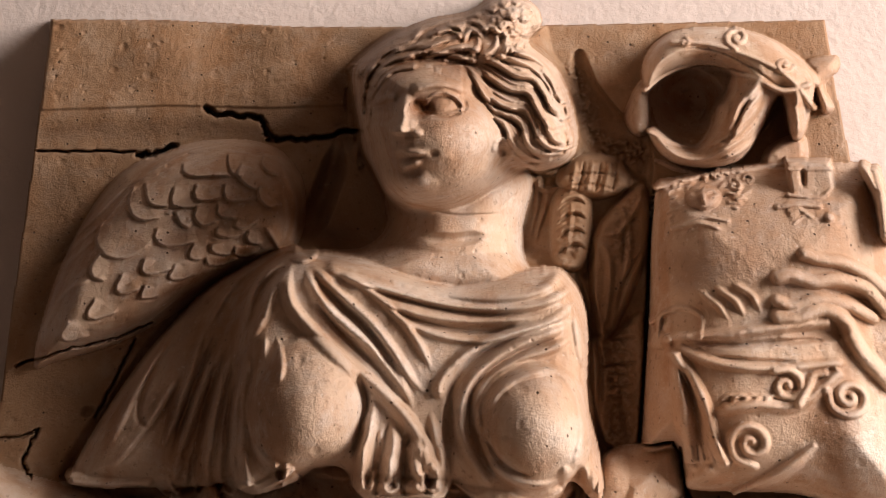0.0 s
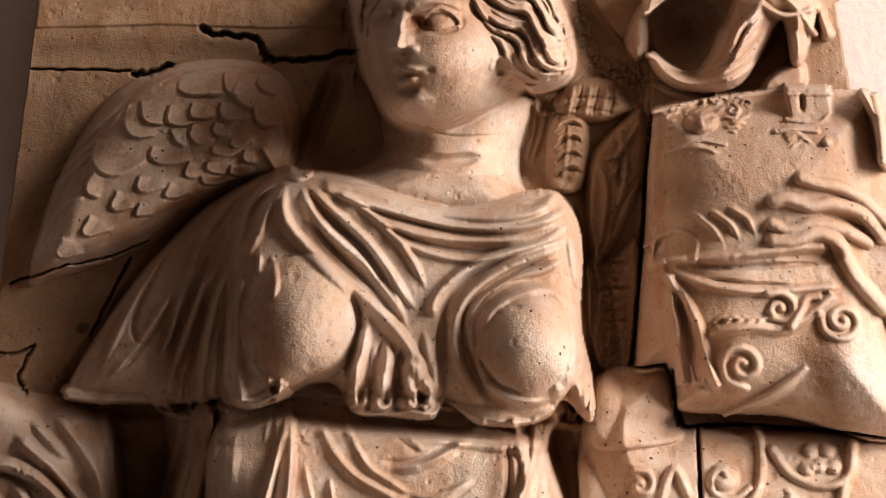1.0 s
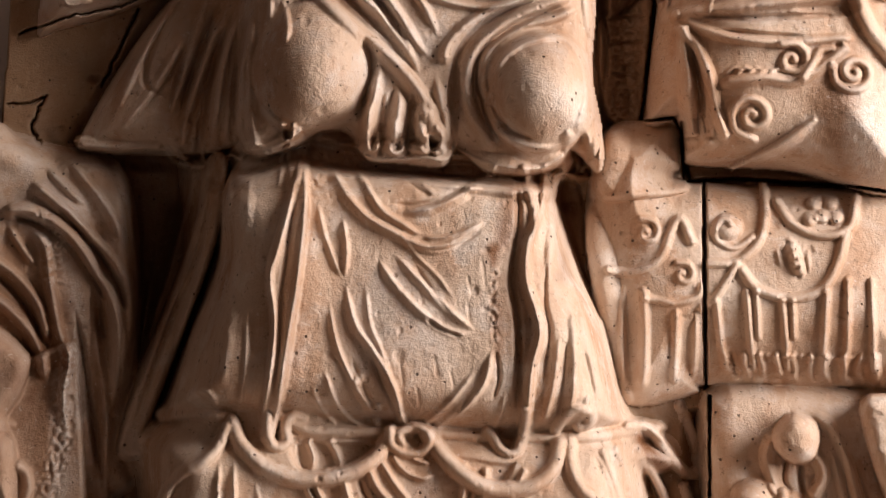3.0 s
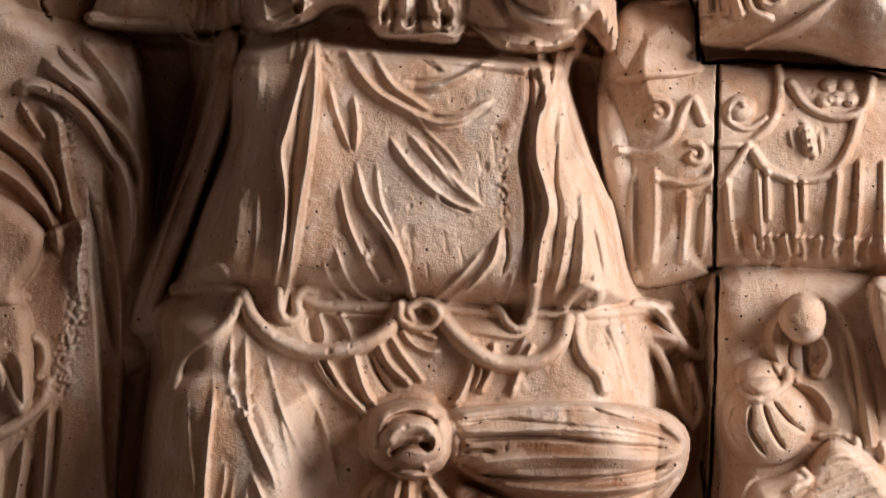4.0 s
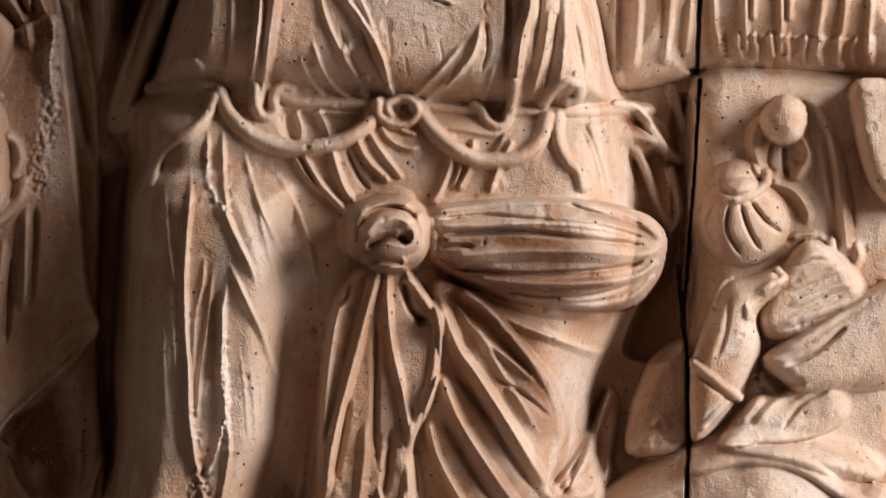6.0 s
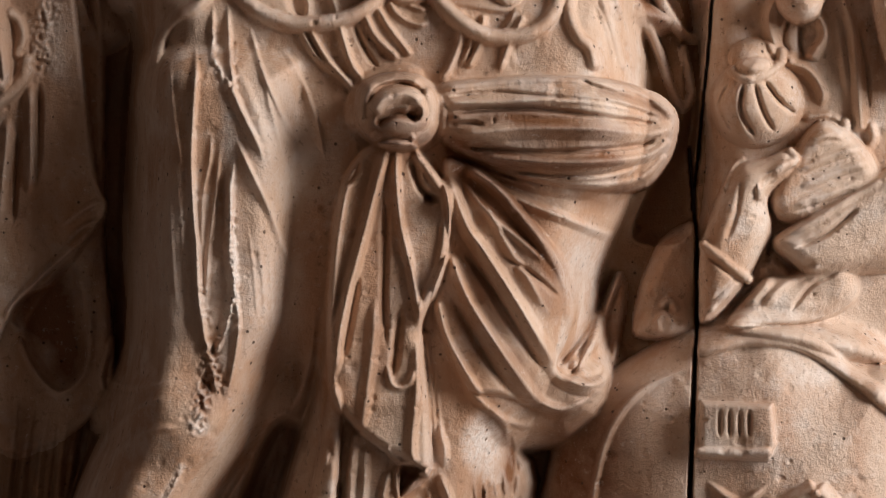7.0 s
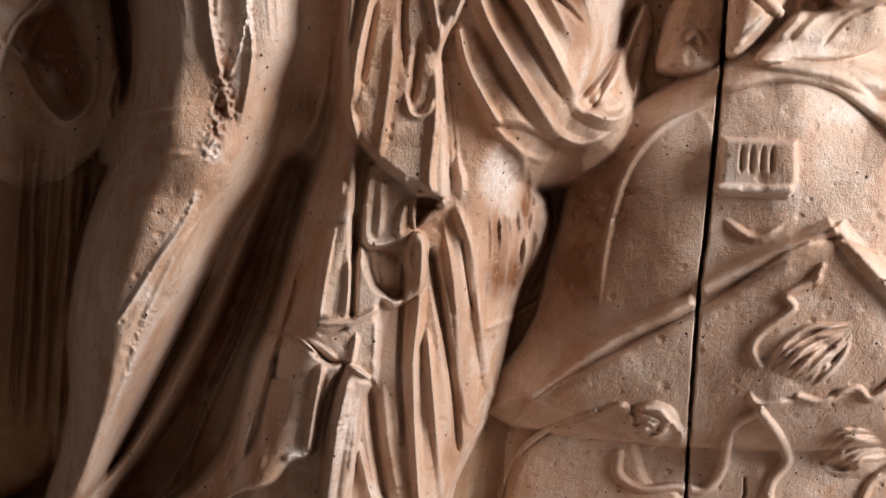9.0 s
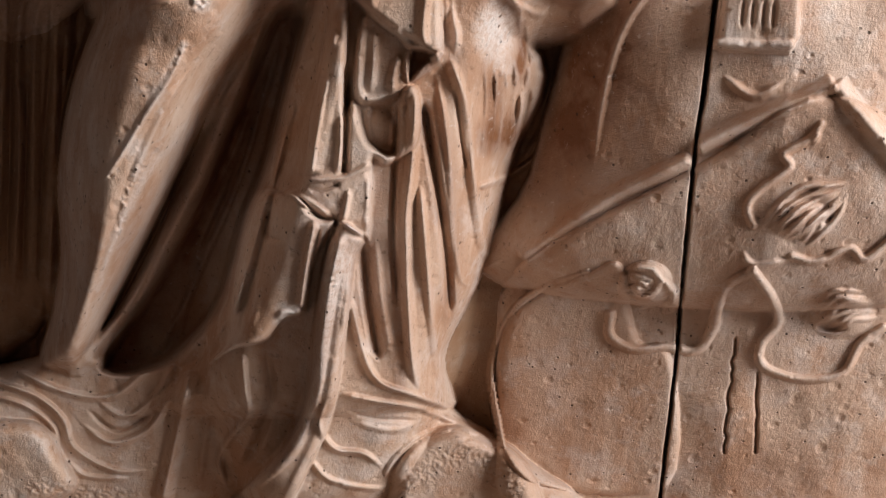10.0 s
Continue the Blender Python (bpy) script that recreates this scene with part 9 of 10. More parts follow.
cord([(0.418, 2.012), (0.437, 1.983), (0.472, 1.968), (0.508, 1.978), (0.519, 2.017)], 0.0059, 0.010, kind=41)
ball((0.465, 2.011), 0.0111, 0.0096, 0.010)
ball((0.486, 2.011), 0.0111, 0.0096, 0.010)
ball((0.474, 1.993), 0.0111, 0.0096, 0.010)
ball((0.459, 1.99), 0.0103, 0.0096, 0.010)
ball((0.492, 1.991), 0.0103, 0.0096, 0.010)
fold([(0.429, 1.969), (0.438, 1.94), (0.445, 1.911)], 0.0096, 0.014, kind=44)
sheaf([(0.414, 1.955), (0.419, 1.926)], [(0.453, 1.954), (0.454, 1.918)], 3, 0.0037, 0.007)
sheaf([(0.425, 1.958), (0.436, 1.961)], [(0.436, 1.915), (0.447, 1.92)], 5, 0.003, -0.006)
cord([(0.202, 1.928), (0.234, 1.925), (0.267, 1.942), (0.283, 1.978), (0.295, 1.992), (0.308, 1.963)], 0.0059, 0.009)
cord([(0.247, 1.892), (0.282, 1.885), (0.311, 1.892), (0.319, 1.906)], 0.0052, 0.007)
coil((0.251, 1.975), 0.0207, 1.3, 0.0044, 0.008, 30)
coil((0.295, 1.921), 0.0177, 1.3, 0.0044, 0.008, 30)
# fringed flaps
fold([(0.335, 1.892), (0.339, 1.835), (0.344, 1.792)], 0.0059, 0.012, ends=(0.05,0.1))
fold([(0.374, 1.905), (0.376, 1.834), (0.379, 1.792)], 0.0059, 0.012, ends=(0.05,0.1))
fold([(0.386, 1.905), (0.386, 1.834)], 0.0052, 0.010, ends=(0.05,0.1))
fold([(0.418, 1.891), (0.42, 1.834), (0.42, 1.791)], 0.0059, 0.012, ends=(0.05,0.1))
fold([(0.431, 1.89), (0.43, 1.834)], 0.0052, 0.010, ends=(0.05,0.1))
fold([(0.475, 1.904), (0.467, 1.833), (0.46, 1.791)], 0.0067, 0.012, ends=(0.05,0.1))
fold([(0.502, 1.918), (0.496, 1.833), (0.49, 1.79)], 0.0059, 0.010, ends=(0.05,0.1))
fold([(0.531, 1.917), (0.528, 1.833), (0.524, 1.79)], 0.0059, 0.010, ends=(0.05,0.1))
fold([(0.244, 1.907), (0.243, 1.836), (0.238, 1.773)], 0.0089, 0.009, ends=(0.05,0.1))
fold([(0.285, 1.878), (0.282, 1.821), (0.278, 1.779)], 0.0067, 0.009, ends=(0.05,0.1))
fold([(0.22, 1.921), (0.215, 1.835), (0.217, 1.772)], 0.0059, 0.008)
fold([(0.31, 1.878), (0.306, 1.821), (0.301, 1.778)], 0.0059, 0.008)
sheaf([(0.346, 1.828), (0.348, 1.806), (0.353, 1.784)], [(0.534, 1.822), (0.528, 1.797), (0.53, 1.775)], 10, 0.0067, 0.013, 0.0015, kind=42)
sheaf([(0.342, 1.821), (0.356, 1.817)], [(0.347, 1.788), (0.361, 1.792)], 6, 0.0037, -0.010)
ball((0.354, 1.788), 0.0067, 0.0059, 0.012)
ball((0.382, 1.786), 0.0067, 0.0059, 0.012)
ball((0.404, 1.784), 0.0067, 0.0059, 0.012)
ball((0.424, 1.791), 0.0067, 0.0059, 0.012)
ball((0.462, 1.792), 0.0067, 0.0059, 0.012)
ball((0.493, 1.783), 0.0067, 0.0059, 0.012)
ball((0.523, 1.775), 0.0067, 0.0059, 0.012)
sheaf([(0.38, 1.817), (0.391, 1.82)], [(0.495, 1.812), (0.505, 1.815)], 12, 0.003, 0.008)
crack([(0.306, 2.041), (0.37, 2.043), (0.442, 2.036), (0.513, 2.032), (0.583, 2.02)], 0.0019, 0.07, 0.0004)
crack([(0.301, 2.119), (0.301, 2.065), (0.309, 2.042)], 0.0019, 0.06, 0.0006)
crack([(0.327, 2.042), (0.323, 1.949), (0.32, 1.863), (0.318, 1.777)], 0.0019, 0.07, 0.0004)
# post, tunic and bound arms
form([(0.314, 1.771), (0.508, 1.777), (0.585, 1.774), (0.591, 1.302), (0.321, 1.298), (0.321, 1.511)], 0.0518, 0.0518, kind=6)
form([(0.508, 1.76), (0.55, 1.767), (0.592, 1.753), (0.594, 1.613), (0.541, 1.626), (0.516, 1.689)], 0.0296, 0.0222, base=0.07, kind=6)
ridge([(0.401, 1.724), (0.389, 1.692), (0.401, 1.653), (0.426, 1.639)], 0.00888, 0.00962, 0.01332, full=0.6, ends=(0.1, 0.1))
ridge([(0.443, 1.703), (0.457, 1.671), (0.439, 1.641)], 0.00814, 0.00888, 0.01184, full=0.6, ends=(0.1, 0.1))
ridge([(0.429, 1.689), (0.429, 1.66), (0.434, 1.643)], 0.00592, 0.00592, -0.01184, full=0.2)
ridge([(0.413, 1.696), (0.408, 1.664), (0.419, 1.646)], 0.0037, 0.0037, -0.00666, full=0.2)
ridge([(0.439, 1.745), (0.467, 1.731), (0.487, 1.689), (0.497, 1.633), (0.504, 1.583), (0.507, 1.555)], 0.00814, 0.00888, 0.01184, full=0.6, ends=(0.1, 0.02))
ridge([(0.478, 1.724), (0.495, 1.682), (0.51, 1.626), (0.516, 1.577)], 0.0037, 0.0037, -0.00666, full=0.2)
ridge([(0.467, 1.703), (0.478, 1.654), (0.49, 1.597)], 0.00592, 0.00666, 0.00592)
form([(0.403, 1.731), (0.423, 1.746), (0.447, 1.738), (0.455, 1.717), (0.446, 1.692), (0.424, 1.685), (0.404, 1.697), (0.397, 1.715)], 0.03256, 0.02516, base=0.075, kind=50)
ball((0.378, 1.589), 0.05772, 0.05476, 0.03256, power=0.6, kind=51)
ball((0.372, 1.644), 0.0296, 0.02368, 0.0222, power=0.6, kind=51)
cord([(0.348, 1.627), (0.363, 1.617), (0.384, 1.62), (0.404, 1.636), (0.406, 1.65)], 0.00666, 0.01036, kind=51)
ridge([(0.362, 1.614), (0.36, 1.578), (0.38, 1.545)], 0.00444, 0.00444, -0.00962, full=0.2)
ridge([(0.384, 1.618), (0.407, 1.59), (0.43, 1.574)], 0.00444, 0.00444, -0.00962, full=0.2)
ridge([(0.344, 1.614), (0.334, 1.582), (0.354, 1.55)], 0.0037, 0.0037, -0.00666, full=0.2)
ridge([(0.374, 1.614), (0.386, 1.579), (0.403, 1.551)], 0.00444, 0.00444, -0.00814, full=0.2)
ridge([(0.405, 1.639), (0.437, 1.631), (0.458, 1.604), (0.455, 1.583)], 0.0074, 0.00888, 0.01036)
ridge([(0.43, 1.569), (0.469, 1.575), (0.494, 1.552)], 0.00592, 0.00666, 0.00666)
cord([(0.488, 1.566), (0.494, 1.54), (0.51, 1.53), (0.522, 1.545), (0.519, 1.562)], 0.00666, 0.0111)
form([(0.431, 1.54), (0.462, 1.569), (0.511, 1.541), (0.533, 1.499), (0.498, 1.47), (0.442, 1.441), (0.407, 1.448), (0.4, 1.483)], 0.0296, 0.0222, base=0.055, kind=6)
ridge([(0.431, 1.505), (0.469, 1.523), (0.511, 1.538)], 0.00592, 0.0074, 0.0037)
ridge([(0.431, 1.497), (0.47, 1.515), (0.511, 1.53)], 0.00296, 0.00296, -0.00222, full=0.2)
ridge([(0.431, 1.484), (0.477, 1.504), (0.522, 1.52)], 0.00592, 0.0074, 0.0037)
ridge([(0.432, 1.476), (0.477, 1.496), (0.522, 1.512)], 0.00296, 0.00296, -0.00222, full=0.2)
ridge([(0.421, 1.461), (0.47, 1.477), (0.522, 1.495)], 0.00592, 0.0074, 0.0037)
ridge([(0.421, 1.453), (0.47, 1.469), (0.522, 1.488)], 0.00296, 0.00296, -0.00222, full=0.2)
ridge([(0.441, 1.54), (0.469, 1.551), (0.49, 1.548)], 0.00592, 0.0074, 0.0037)
ridge([(0.441, 1.533), (0.469, 1.544), (0.49, 1.54)], 0.00296, 0.00296, -0.00222, full=0.2)
form([(0.404, 1.42), (0.442, 1.449), (0.505, 1.488), (0.581, 1.521), (0.583, 1.401), (0.513, 1.379), (0.464, 1.371), (0.429, 1.392)], 0.03256, 0.02516, base=0.06, kind=53)
ridge([(0.415, 1.423), (0.456, 1.447), (0.512, 1.485), (0.553, 1.506)], 0.00666, 0.0074, 0.00666)
ridge([(0.429, 1.409), (0.471, 1.428), (0.512, 1.464)], 0.00518, 0.00518, -0.00814, full=0.2)
ridge([(0.394, 1.409), (0.415, 1.384), (0.433, 1.37)], 0.00888, 0.00888, 0.01036)
ridge([(0.404, 1.425), (0.4, 1.391)], 0.00592, 0.00592, -0.01184, full=0.2)
form([(0.394, 1.37), (0.436, 1.378), (0.464, 1.396), (0.506, 1.393), (0.513, 1.35), (0.472, 1.321), (0.409, 1.313), (0.353, 1.312)], 0.0296, 0.02516, base=0.055, kind=54)
ridge([(0.395, 1.334), (0.429, 1.37), (0.471, 1.389)], 0.00666, 0.0074, 0.00592)
ridge([(0.43, 1.328), (0.457, 1.364), (0.492, 1.382)], 0.00444, 0.00444, -0.00592, full=0.2)
ridge([(0.374, 1.334), (0.401, 1.37), (0.394, 1.398)], 0.0074, 0.00888, 0.00888)
form([(0.34, 1.483), (0.361, 1.513), (0.392, 1.522), (0.417, 1.532), (0.433, 1.519), (0.428, 1.501), (0.4, 1.473), (0.404, 1.43), (0.38, 1.377), (0.352, 1.334), (0.319, 1.318), (0.315, 1.397), (0.327, 1.447)], 0.03996, 0.02812, base=0.06, kind=52)
cord([(0.345, 1.483), (0.354, 1.508), (0.364, 1.517)], 0.00518, 0.0074)
cord([(0.386, 1.473), (0.389, 1.489), (0.41, 1.508), (0.428, 1.519), (0.422, 1.53)], 0.00592, 0.00962)
ball((0.396, 1.494), 0.0148, 0.00666, -0.00888, turn=40)
cord([(0.321, 1.413), (0.346, 1.394), (0.377, 1.371)], 0.00666, 0.0074)
ridge([(0.322, 1.401), (0.346, 1.382), (0.37, 1.364)], 0.00296, 0.00296, -0.00518, full=0.2)
ridge([(0.375, 1.371), (0.347, 1.344), (0.328, 1.321)], 0.00666, 0.0074, 0.0074)
ridge([(0.365, 1.497), (0.358, 1.447), (0.346, 1.412)], 0.00518, 0.00518, -0.0037, full=0.2)
roughen([(0.389, 1.483), (0.417, 1.512)], 0.00666, 0.00122)
form([(0.268, 1.421), (0.291, 1.439), (0.311, 1.431), (0.313, 1.312), (0.24, 1.296), (0.241, 1.353), (0.253, 1.389)], 0.04144, 0.02516, base=0.02, kind=7)
roughen([(0.295, 1.436), (0.309, 1.418)], 0.00888, 0.00163)
ridge([(0.268, 1.332), (0.282, 1.343), (0.293, 1.326)], 0.00518, 0.00592, 0.00666)
ridge([(0.261, 1.311), (0.275, 1.325), (0.288, 1.311)], 0.00444, 0.00518, 0.00518)
# shields
form([(0.141, 1.16), (0.18, 1.227), (0.242, 1.274), (0.31, 1.312), (0.38, 1.317), (0.45, 1.308), (0.518, 1.269), (0.594, 1.22), (0.683, 0.834), (0.081, 0.808), (0.106, 0.973)], 0.075, 0.17, base=0.01, kind=7)
form([(0.317, 1.305), (0.38, 1.313), (0.451, 1.305), (0.518, 1.261), (0.595, 1.205), (0.598, 1.175), (0.505, 1.245), (0.446, 1.28), (0.382, 1.285), (0.319, 1.272)], 0.012, 0.0118, add=True, kind=7)
fold([(0.314, 1.261), (0.245, 1.223), (0.206, 1.162), (0.189, 1.07), (0.186, 0.977)], 0.0074, 0.010)
form([(0.323, 1.214), (0.416, 1.213), (0.422, 1.161), (0.414, 1.139), (0.326, 1.139), (0.325, 1.166)], 0.018, 0.0059, add=True, sharp=True, kind=62)
fold([(0.349, 1.207), (0.35, 1.166)], 0.0037, -0.012)
fold([(0.361, 1.207), (0.363, 1.165)], 0.0037, -0.012)
fold([(0.374, 1.207), (0.376, 1.165)], 0.0037, -0.012)
fold([(0.386, 1.208), (0.388, 1.166)], 0.0037, -0.012)
cord([(0.326, 1.149), (0.364, 1.148), (0.411, 1.15)], 0.0067, 0.010, kind=62)
fold([(0.331, 1.113), (0.377, 1.085), (0.418, 1.109)], 0.0074, 0.006)
fold([(0.099, 0.851), (0.156, 0.899), (0.226, 0.951), (0.312, 0.998)], 0.0148, 0.020, ends=(0.02,0.02), kind=12)
fold([(0.314, 1.013), (0.381, 1.054), (0.441, 1.083), (0.476, 1.106)], 0.0148, 0.022, ends=(0.02,0.02), kind=12)
fold([(0.475, 1.106), (0.515, 1.064), (0.559, 1.021), (0.603, 0.977)], 0.0148, 0.022, ends=(0.02,0.02), kind=12)
form([(0.103, 0.843), (0.314, 0.986), (0.475, 1.088), (0.621, 0.962), (0.724, 0.458), (0.157, 0.425), (0.082, 0.559), (0.076, 0.725)], 0.015, 0.0222, add=True, kind=12)
cord([(0.091, 0.55), (0.071, 0.67), (0.09, 0.761), (0.133, 0.807), (0.191, 0.835)], 0.0044, 0.008)
form([(0.09, 0.55), (0.075, 0.671), (0.094, 0.762), (0.133, 0.803), (0.192, 0.831), (0.236, 0.846), (0.272, 0.736), (0.323, 0.703), (0.338, 0.493), (0.154, 0.484)], 0.010, 0.0118, add=True, kind=64)
ball((0.27, 0.818), 0.037, 0.0355, 0.02, power=0.7, kind=60)
coil((0.269, 0.818), 0.0266, 1.3, 0.0059, 0.010, 30, kind=60)
sheaf([(0.24, 0.837), (0.26, 0.83), (0.284, 0.823)], [(0.248, 0.804), (0.274, 0.789), (0.294, 0.785)], 5, 0.0037, 0.008, 0.0022)
fold([(0.286, 0.831), (0.31, 0.803), (0.295, 0.777)], 0.0067, 0.016, kind=60)
cord([(0.229, 0.773), (0.232, 0.738), (0.265, 0.719), (0.312, 0.725), (0.352, 0.722), (0.371, 0.759), (0.377, 0.819), (0.41, 0.846)], 0.0074, 0.013, kind=60)
cord([(0.41, 0.846), (0.444, 0.806), (0.458, 0.772), (0.44, 0.736), (0.449, 0.701), (0.507, 0.684), (0.559, 0.698), (0.575, 0.744), (0.601, 0.771)], 0.0067, 0.013, kind=63)
cord([(0.467, 1.05), (0.455, 1.03), (0.426, 1.01), (0.436, 0.991), (0.401, 0.959), (0.39, 0.934), (0.401, 0.911)], 0.0059, 0.011)
fold([(0.46, 1.022), (0.468, 1.042)], 0.0059, 0.012)
sheaf([(0.409, 0.903), (0.439, 0.952), (0.48, 0.97), (0.523, 0.976)], [(0.472, 0.882), (0.492, 0.899), (0.508, 0.932), (0.517, 0.964)], 7, 0.0052, 0.011, 0.0022, kind=61)
ball((0.458, 0.922), 0.0443, 0.0296, 0.014)
sheaf([(0.417, 0.904), (0.448, 0.937), (0.496, 0.959)], [(0.471, 0.89), (0.489, 0.915), (0.507, 0.94)], 4, 0.0044, -0.010, 0.0022)
cord([(0.459, 0.869), (0.491, 0.863), (0.532, 0.885), (0.557, 0.87), (0.593, 0.912)], 0.0059, 0.011)
ball((0.544, 0.786), 0.0443, 0.037, 0.018, kind=63)
sheaf([(0.498, 0.783), (0.522, 0.818), (0.574, 0.821)], [(0.533, 0.759), (0.56, 0.778), (0.597, 0.789)], 6, 0.0052, 0.012, 0.0022)
ball((0.532, 0.768), 0.0222, 0.0089, -0.012)
fold([(0.39, 0.878), (0.409, 0.854), (0.46, 0.865)], 0.0074, 0.012)
crack([(0.404, 0.743), (0.408, 0.652), (0.413, 0.557)], 0.0022, 0.01, 0.003)
crack([(0.442, 0.691), (0.457, 0.56)], 0.0022, 0.01, 0.003)
crack([(0.322, 1.766), (0.317, 1.649), (0.311, 1.55), (0.306, 1.459)], 0.0019, 0.08, 0.0004)
crack([(0.299, 1.536), (0.313, 1.409), (0.316, 1.294), (0.315, 1.191), (0.316, 1.072)], 0.0019, 0.08, 0.0004)
crack([(0.316, 1.217), (0.315, 1.1), (0.314, 0.986), (0.318, 0.866), (0.327, 0.721), (0.329, 0.572), (0.33, 0.452)], 0.0019, 0.07, 0.0004)
# cracks of the upper slabs
crack([(-0.34, 2.645), (-0.331, 2.633), (-0.285, 2.628), (-0.255, 2.62), (-0.246, 2.593), (-0.242, 2.586), (-0.192, 2.585), (-0.11, 2.596)], 0.0044, 0.04, 0.003)
crack([(-0.586, 2.585), (-0.515, 2.581), (-0.44, 2.577)], 0.0016, 0.03, 0.002)
crack([(-0.435, 2.571), (-0.407, 2.572), (-0.382, 2.582)], 0.0052, 0.035, 0.003)
crack([(-0.579, 2.258), (-0.511, 2.282), (-0.45, 2.293), (-0.397, 2.315)], 0.0016, 0.03, 0.002)
crack([(-0.419, 2.29), (-0.435, 2.251), (-0.451, 2.213), (-0.464, 2.182)], 0.0016, 0.03, 0.002)
crack([(-0.539, 2.17), (-0.551, 2.147), (-0.557, 2.125), (-0.543, 2.104)], 0.0016, 0.02, 0.002)
ball((-0.474, 2.192), 0.0103, 0.0074, -0.03)
crack([(-0.591, 2.16), (-0.561, 2.161), (-0.539, 2.169)], 0.0016, 0.02, 0.002)
form([(-0.587, 2.81), (0.043, 2.763), (0.039, 2.622), (-0.11, 2.637), (-0.243, 2.638), (-0.395, 2.65), (-0.588, 2.652)], 0.003, 0.0037, add=True, sharp=True)
fold([(-0.143, 2.588), (-0.151, 2.534), (-0.174, 2.464), (-0.189, 2.414)], 0.0222, -0.03)
ball((0.25, 2.605), 0.0443, 0.0517, -0.012)
streak([(-0.552, 2.536), (-0.535, 2.446), (-0.551, 2.362)], 0.0591, 0.5)
streak([(-0.561, 2.619), (-0.392, 2.61), (-0.293, 2.614)], 0.0296, 0.3)
streak([(-0.522, 2.231), (-0.458, 2.196), (-0.413, 2.217)], 0.0443, 0.5)
blot((-0.357, 2.432), 0.0443, 0.0296, 0.5)
# browner along the wing's lower edge
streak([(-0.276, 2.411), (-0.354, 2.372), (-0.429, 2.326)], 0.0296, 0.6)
form([(0.285, 1.726), (0.317, 1.734), (0.308, 1.55), (0.303, 1.426), (0.233, 1.423), (0.254, 1.493), (0.289, 1.557)], -0.04, 0.0222, add=True)
# shade of the recess beside the bundle, painted brown
streak([(0.282, 1.554), (0.273, 1.472), (0.255, 1.414)], 0.0517, 0.6)
streak([(0.25, 1.349), (0.233, 1.247), (0.21, 1.112)], 0.0443, 0.45)
# left side of the shield darkened: brown stains and painted shade
streak([(0.193, 1.187), (0.174, 1.096), (0.162, 1.019)], 0.0665, 0.4)
streak([(0.151, 1.159), (0.146, 1.041), (0.123, 0.955)], 0.0665, 0.5)
streak([(0.252, 1.118), (0.249, 1.014)], 0.0443, 0.35)
streak([(0.085, 0.83), (0.062, 0.706), (0.082, 0.578)], 0.0443, 0.4)
blot((-0.442, 2.718), 0.1183, 0.0443, 0.35)
# the same recess by the helmet, painted darker for its shade
streak([(0.221, 2.653), (0.265, 2.585), (0.253, 2.54)], 0.0517, 0.5)
streak([(0.233, 2.296), (0.228, 2.187), (0.216, 2.127)], 0.0443, 0.5)
blot((0.25, 2.412), 0.0517, 0.0517, 0.4)
blot((0.331, 2.362), 0.0443, 0.037, 0.4)
streak([(0.31, 2.237), (0.324, 2.16)], 0.0222, 0.5)
streak([(0.373, 2.266), (0.463, 2.27)], 0.037, 0.35)
blot((0.365, 2.47), 0.0443, 0.0296, 0.4)
slab([(-1.598, 3.248), (1.436, 3.04), (1.275, 2.523), (-0.11, 2.595), (-0.242, 2.585), (-0.251, 2.622), (-0.335, 2.64), (-0.586, 2.585), (-1.419, 2.627)], 8)
slab([(-1.419, 2.627), (-0.586, 2.585), (-0.44, 2.577), (-0.382, 2.581), (-0.061, 2.59), (-0.063, 2.379), (-0.397, 2.315), (-0.511, 2.28), (-1.309, 2.246)], 9)
slab([(0.191, 2.703), (0.324, 2.697), (0.301, 2.476), (0.249, 2.123), (0.154, 2.126)], 10)
blot((0.429, 0.872), 0.3104, 0.2217, 0.25, pale=True)
blot((-0.177, 0.866), 0.1478, 0.1478, 0.35, pale=True)
blot((0.421, 1.207), 0.2217, 0.1922, 0.2, pale=True)
fold([(0.286, 0.833), (0.311, 0.807), (0.31, 0.784), (0.295, 0.779)], 0.0074, 0.010, kind=60)
ball((0.276, 0.822), 0.0052, 0.0044, 0.006, kind=60)
sheaf([(0.237, 0.829), (0.259, 0.838), (0.282, 0.837)], [(0.242, 0.795), (0.266, 0.788), (0.282, 0.785)], 4, 0.0037, -0.005, 0.0022)
# loops of cloth beside the hips
form([(-0.32, 2.079), (-0.338, 1.976), (-0.368, 1.888), (-0.4, 1.8), (-0.423, 1.727), (-0.424, 1.7), (-0.403, 1.69), (-0.374, 1.703), (-0.357, 1.739), (-0.38, 1.727), (-0.391, 1.716), (-0.372, 1.771), (-0.338, 1.867), (-0.303, 1.977), (-0.292, 2.08)], 0.03, 0.0103, base=0.035, kind=2)
fold([(-0.31, 2.063), (-0.328, 1.96), (-0.36, 1.873), (-0.389, 1.785), (-0.408, 1.72)], 0.0052, -0.007)
cord([(0.22, 1.733), (0.245, 1.727), (0.27, 1.692), (0.291, 1.67), (0.304, 1.677), (0.298, 1.718), (0.284, 1.756)], 0.0067, 0.012, kind=2)
cord([(0.229, 1.705), (0.254, 1.659), (0.272, 1.613), (0.287, 1.584), (0.297, 1.606), (0.286, 1.656)], 0.0059, 0.010, kind=2)
fold([(0.239, 1.733), (0.268, 1.712), (0.285, 1.691)], 0.0067, 0.008, kind=2)
streak([(0.232, 1.719), (0.261, 1.684), (0.285, 1.666)], 0.0118, 0.6)
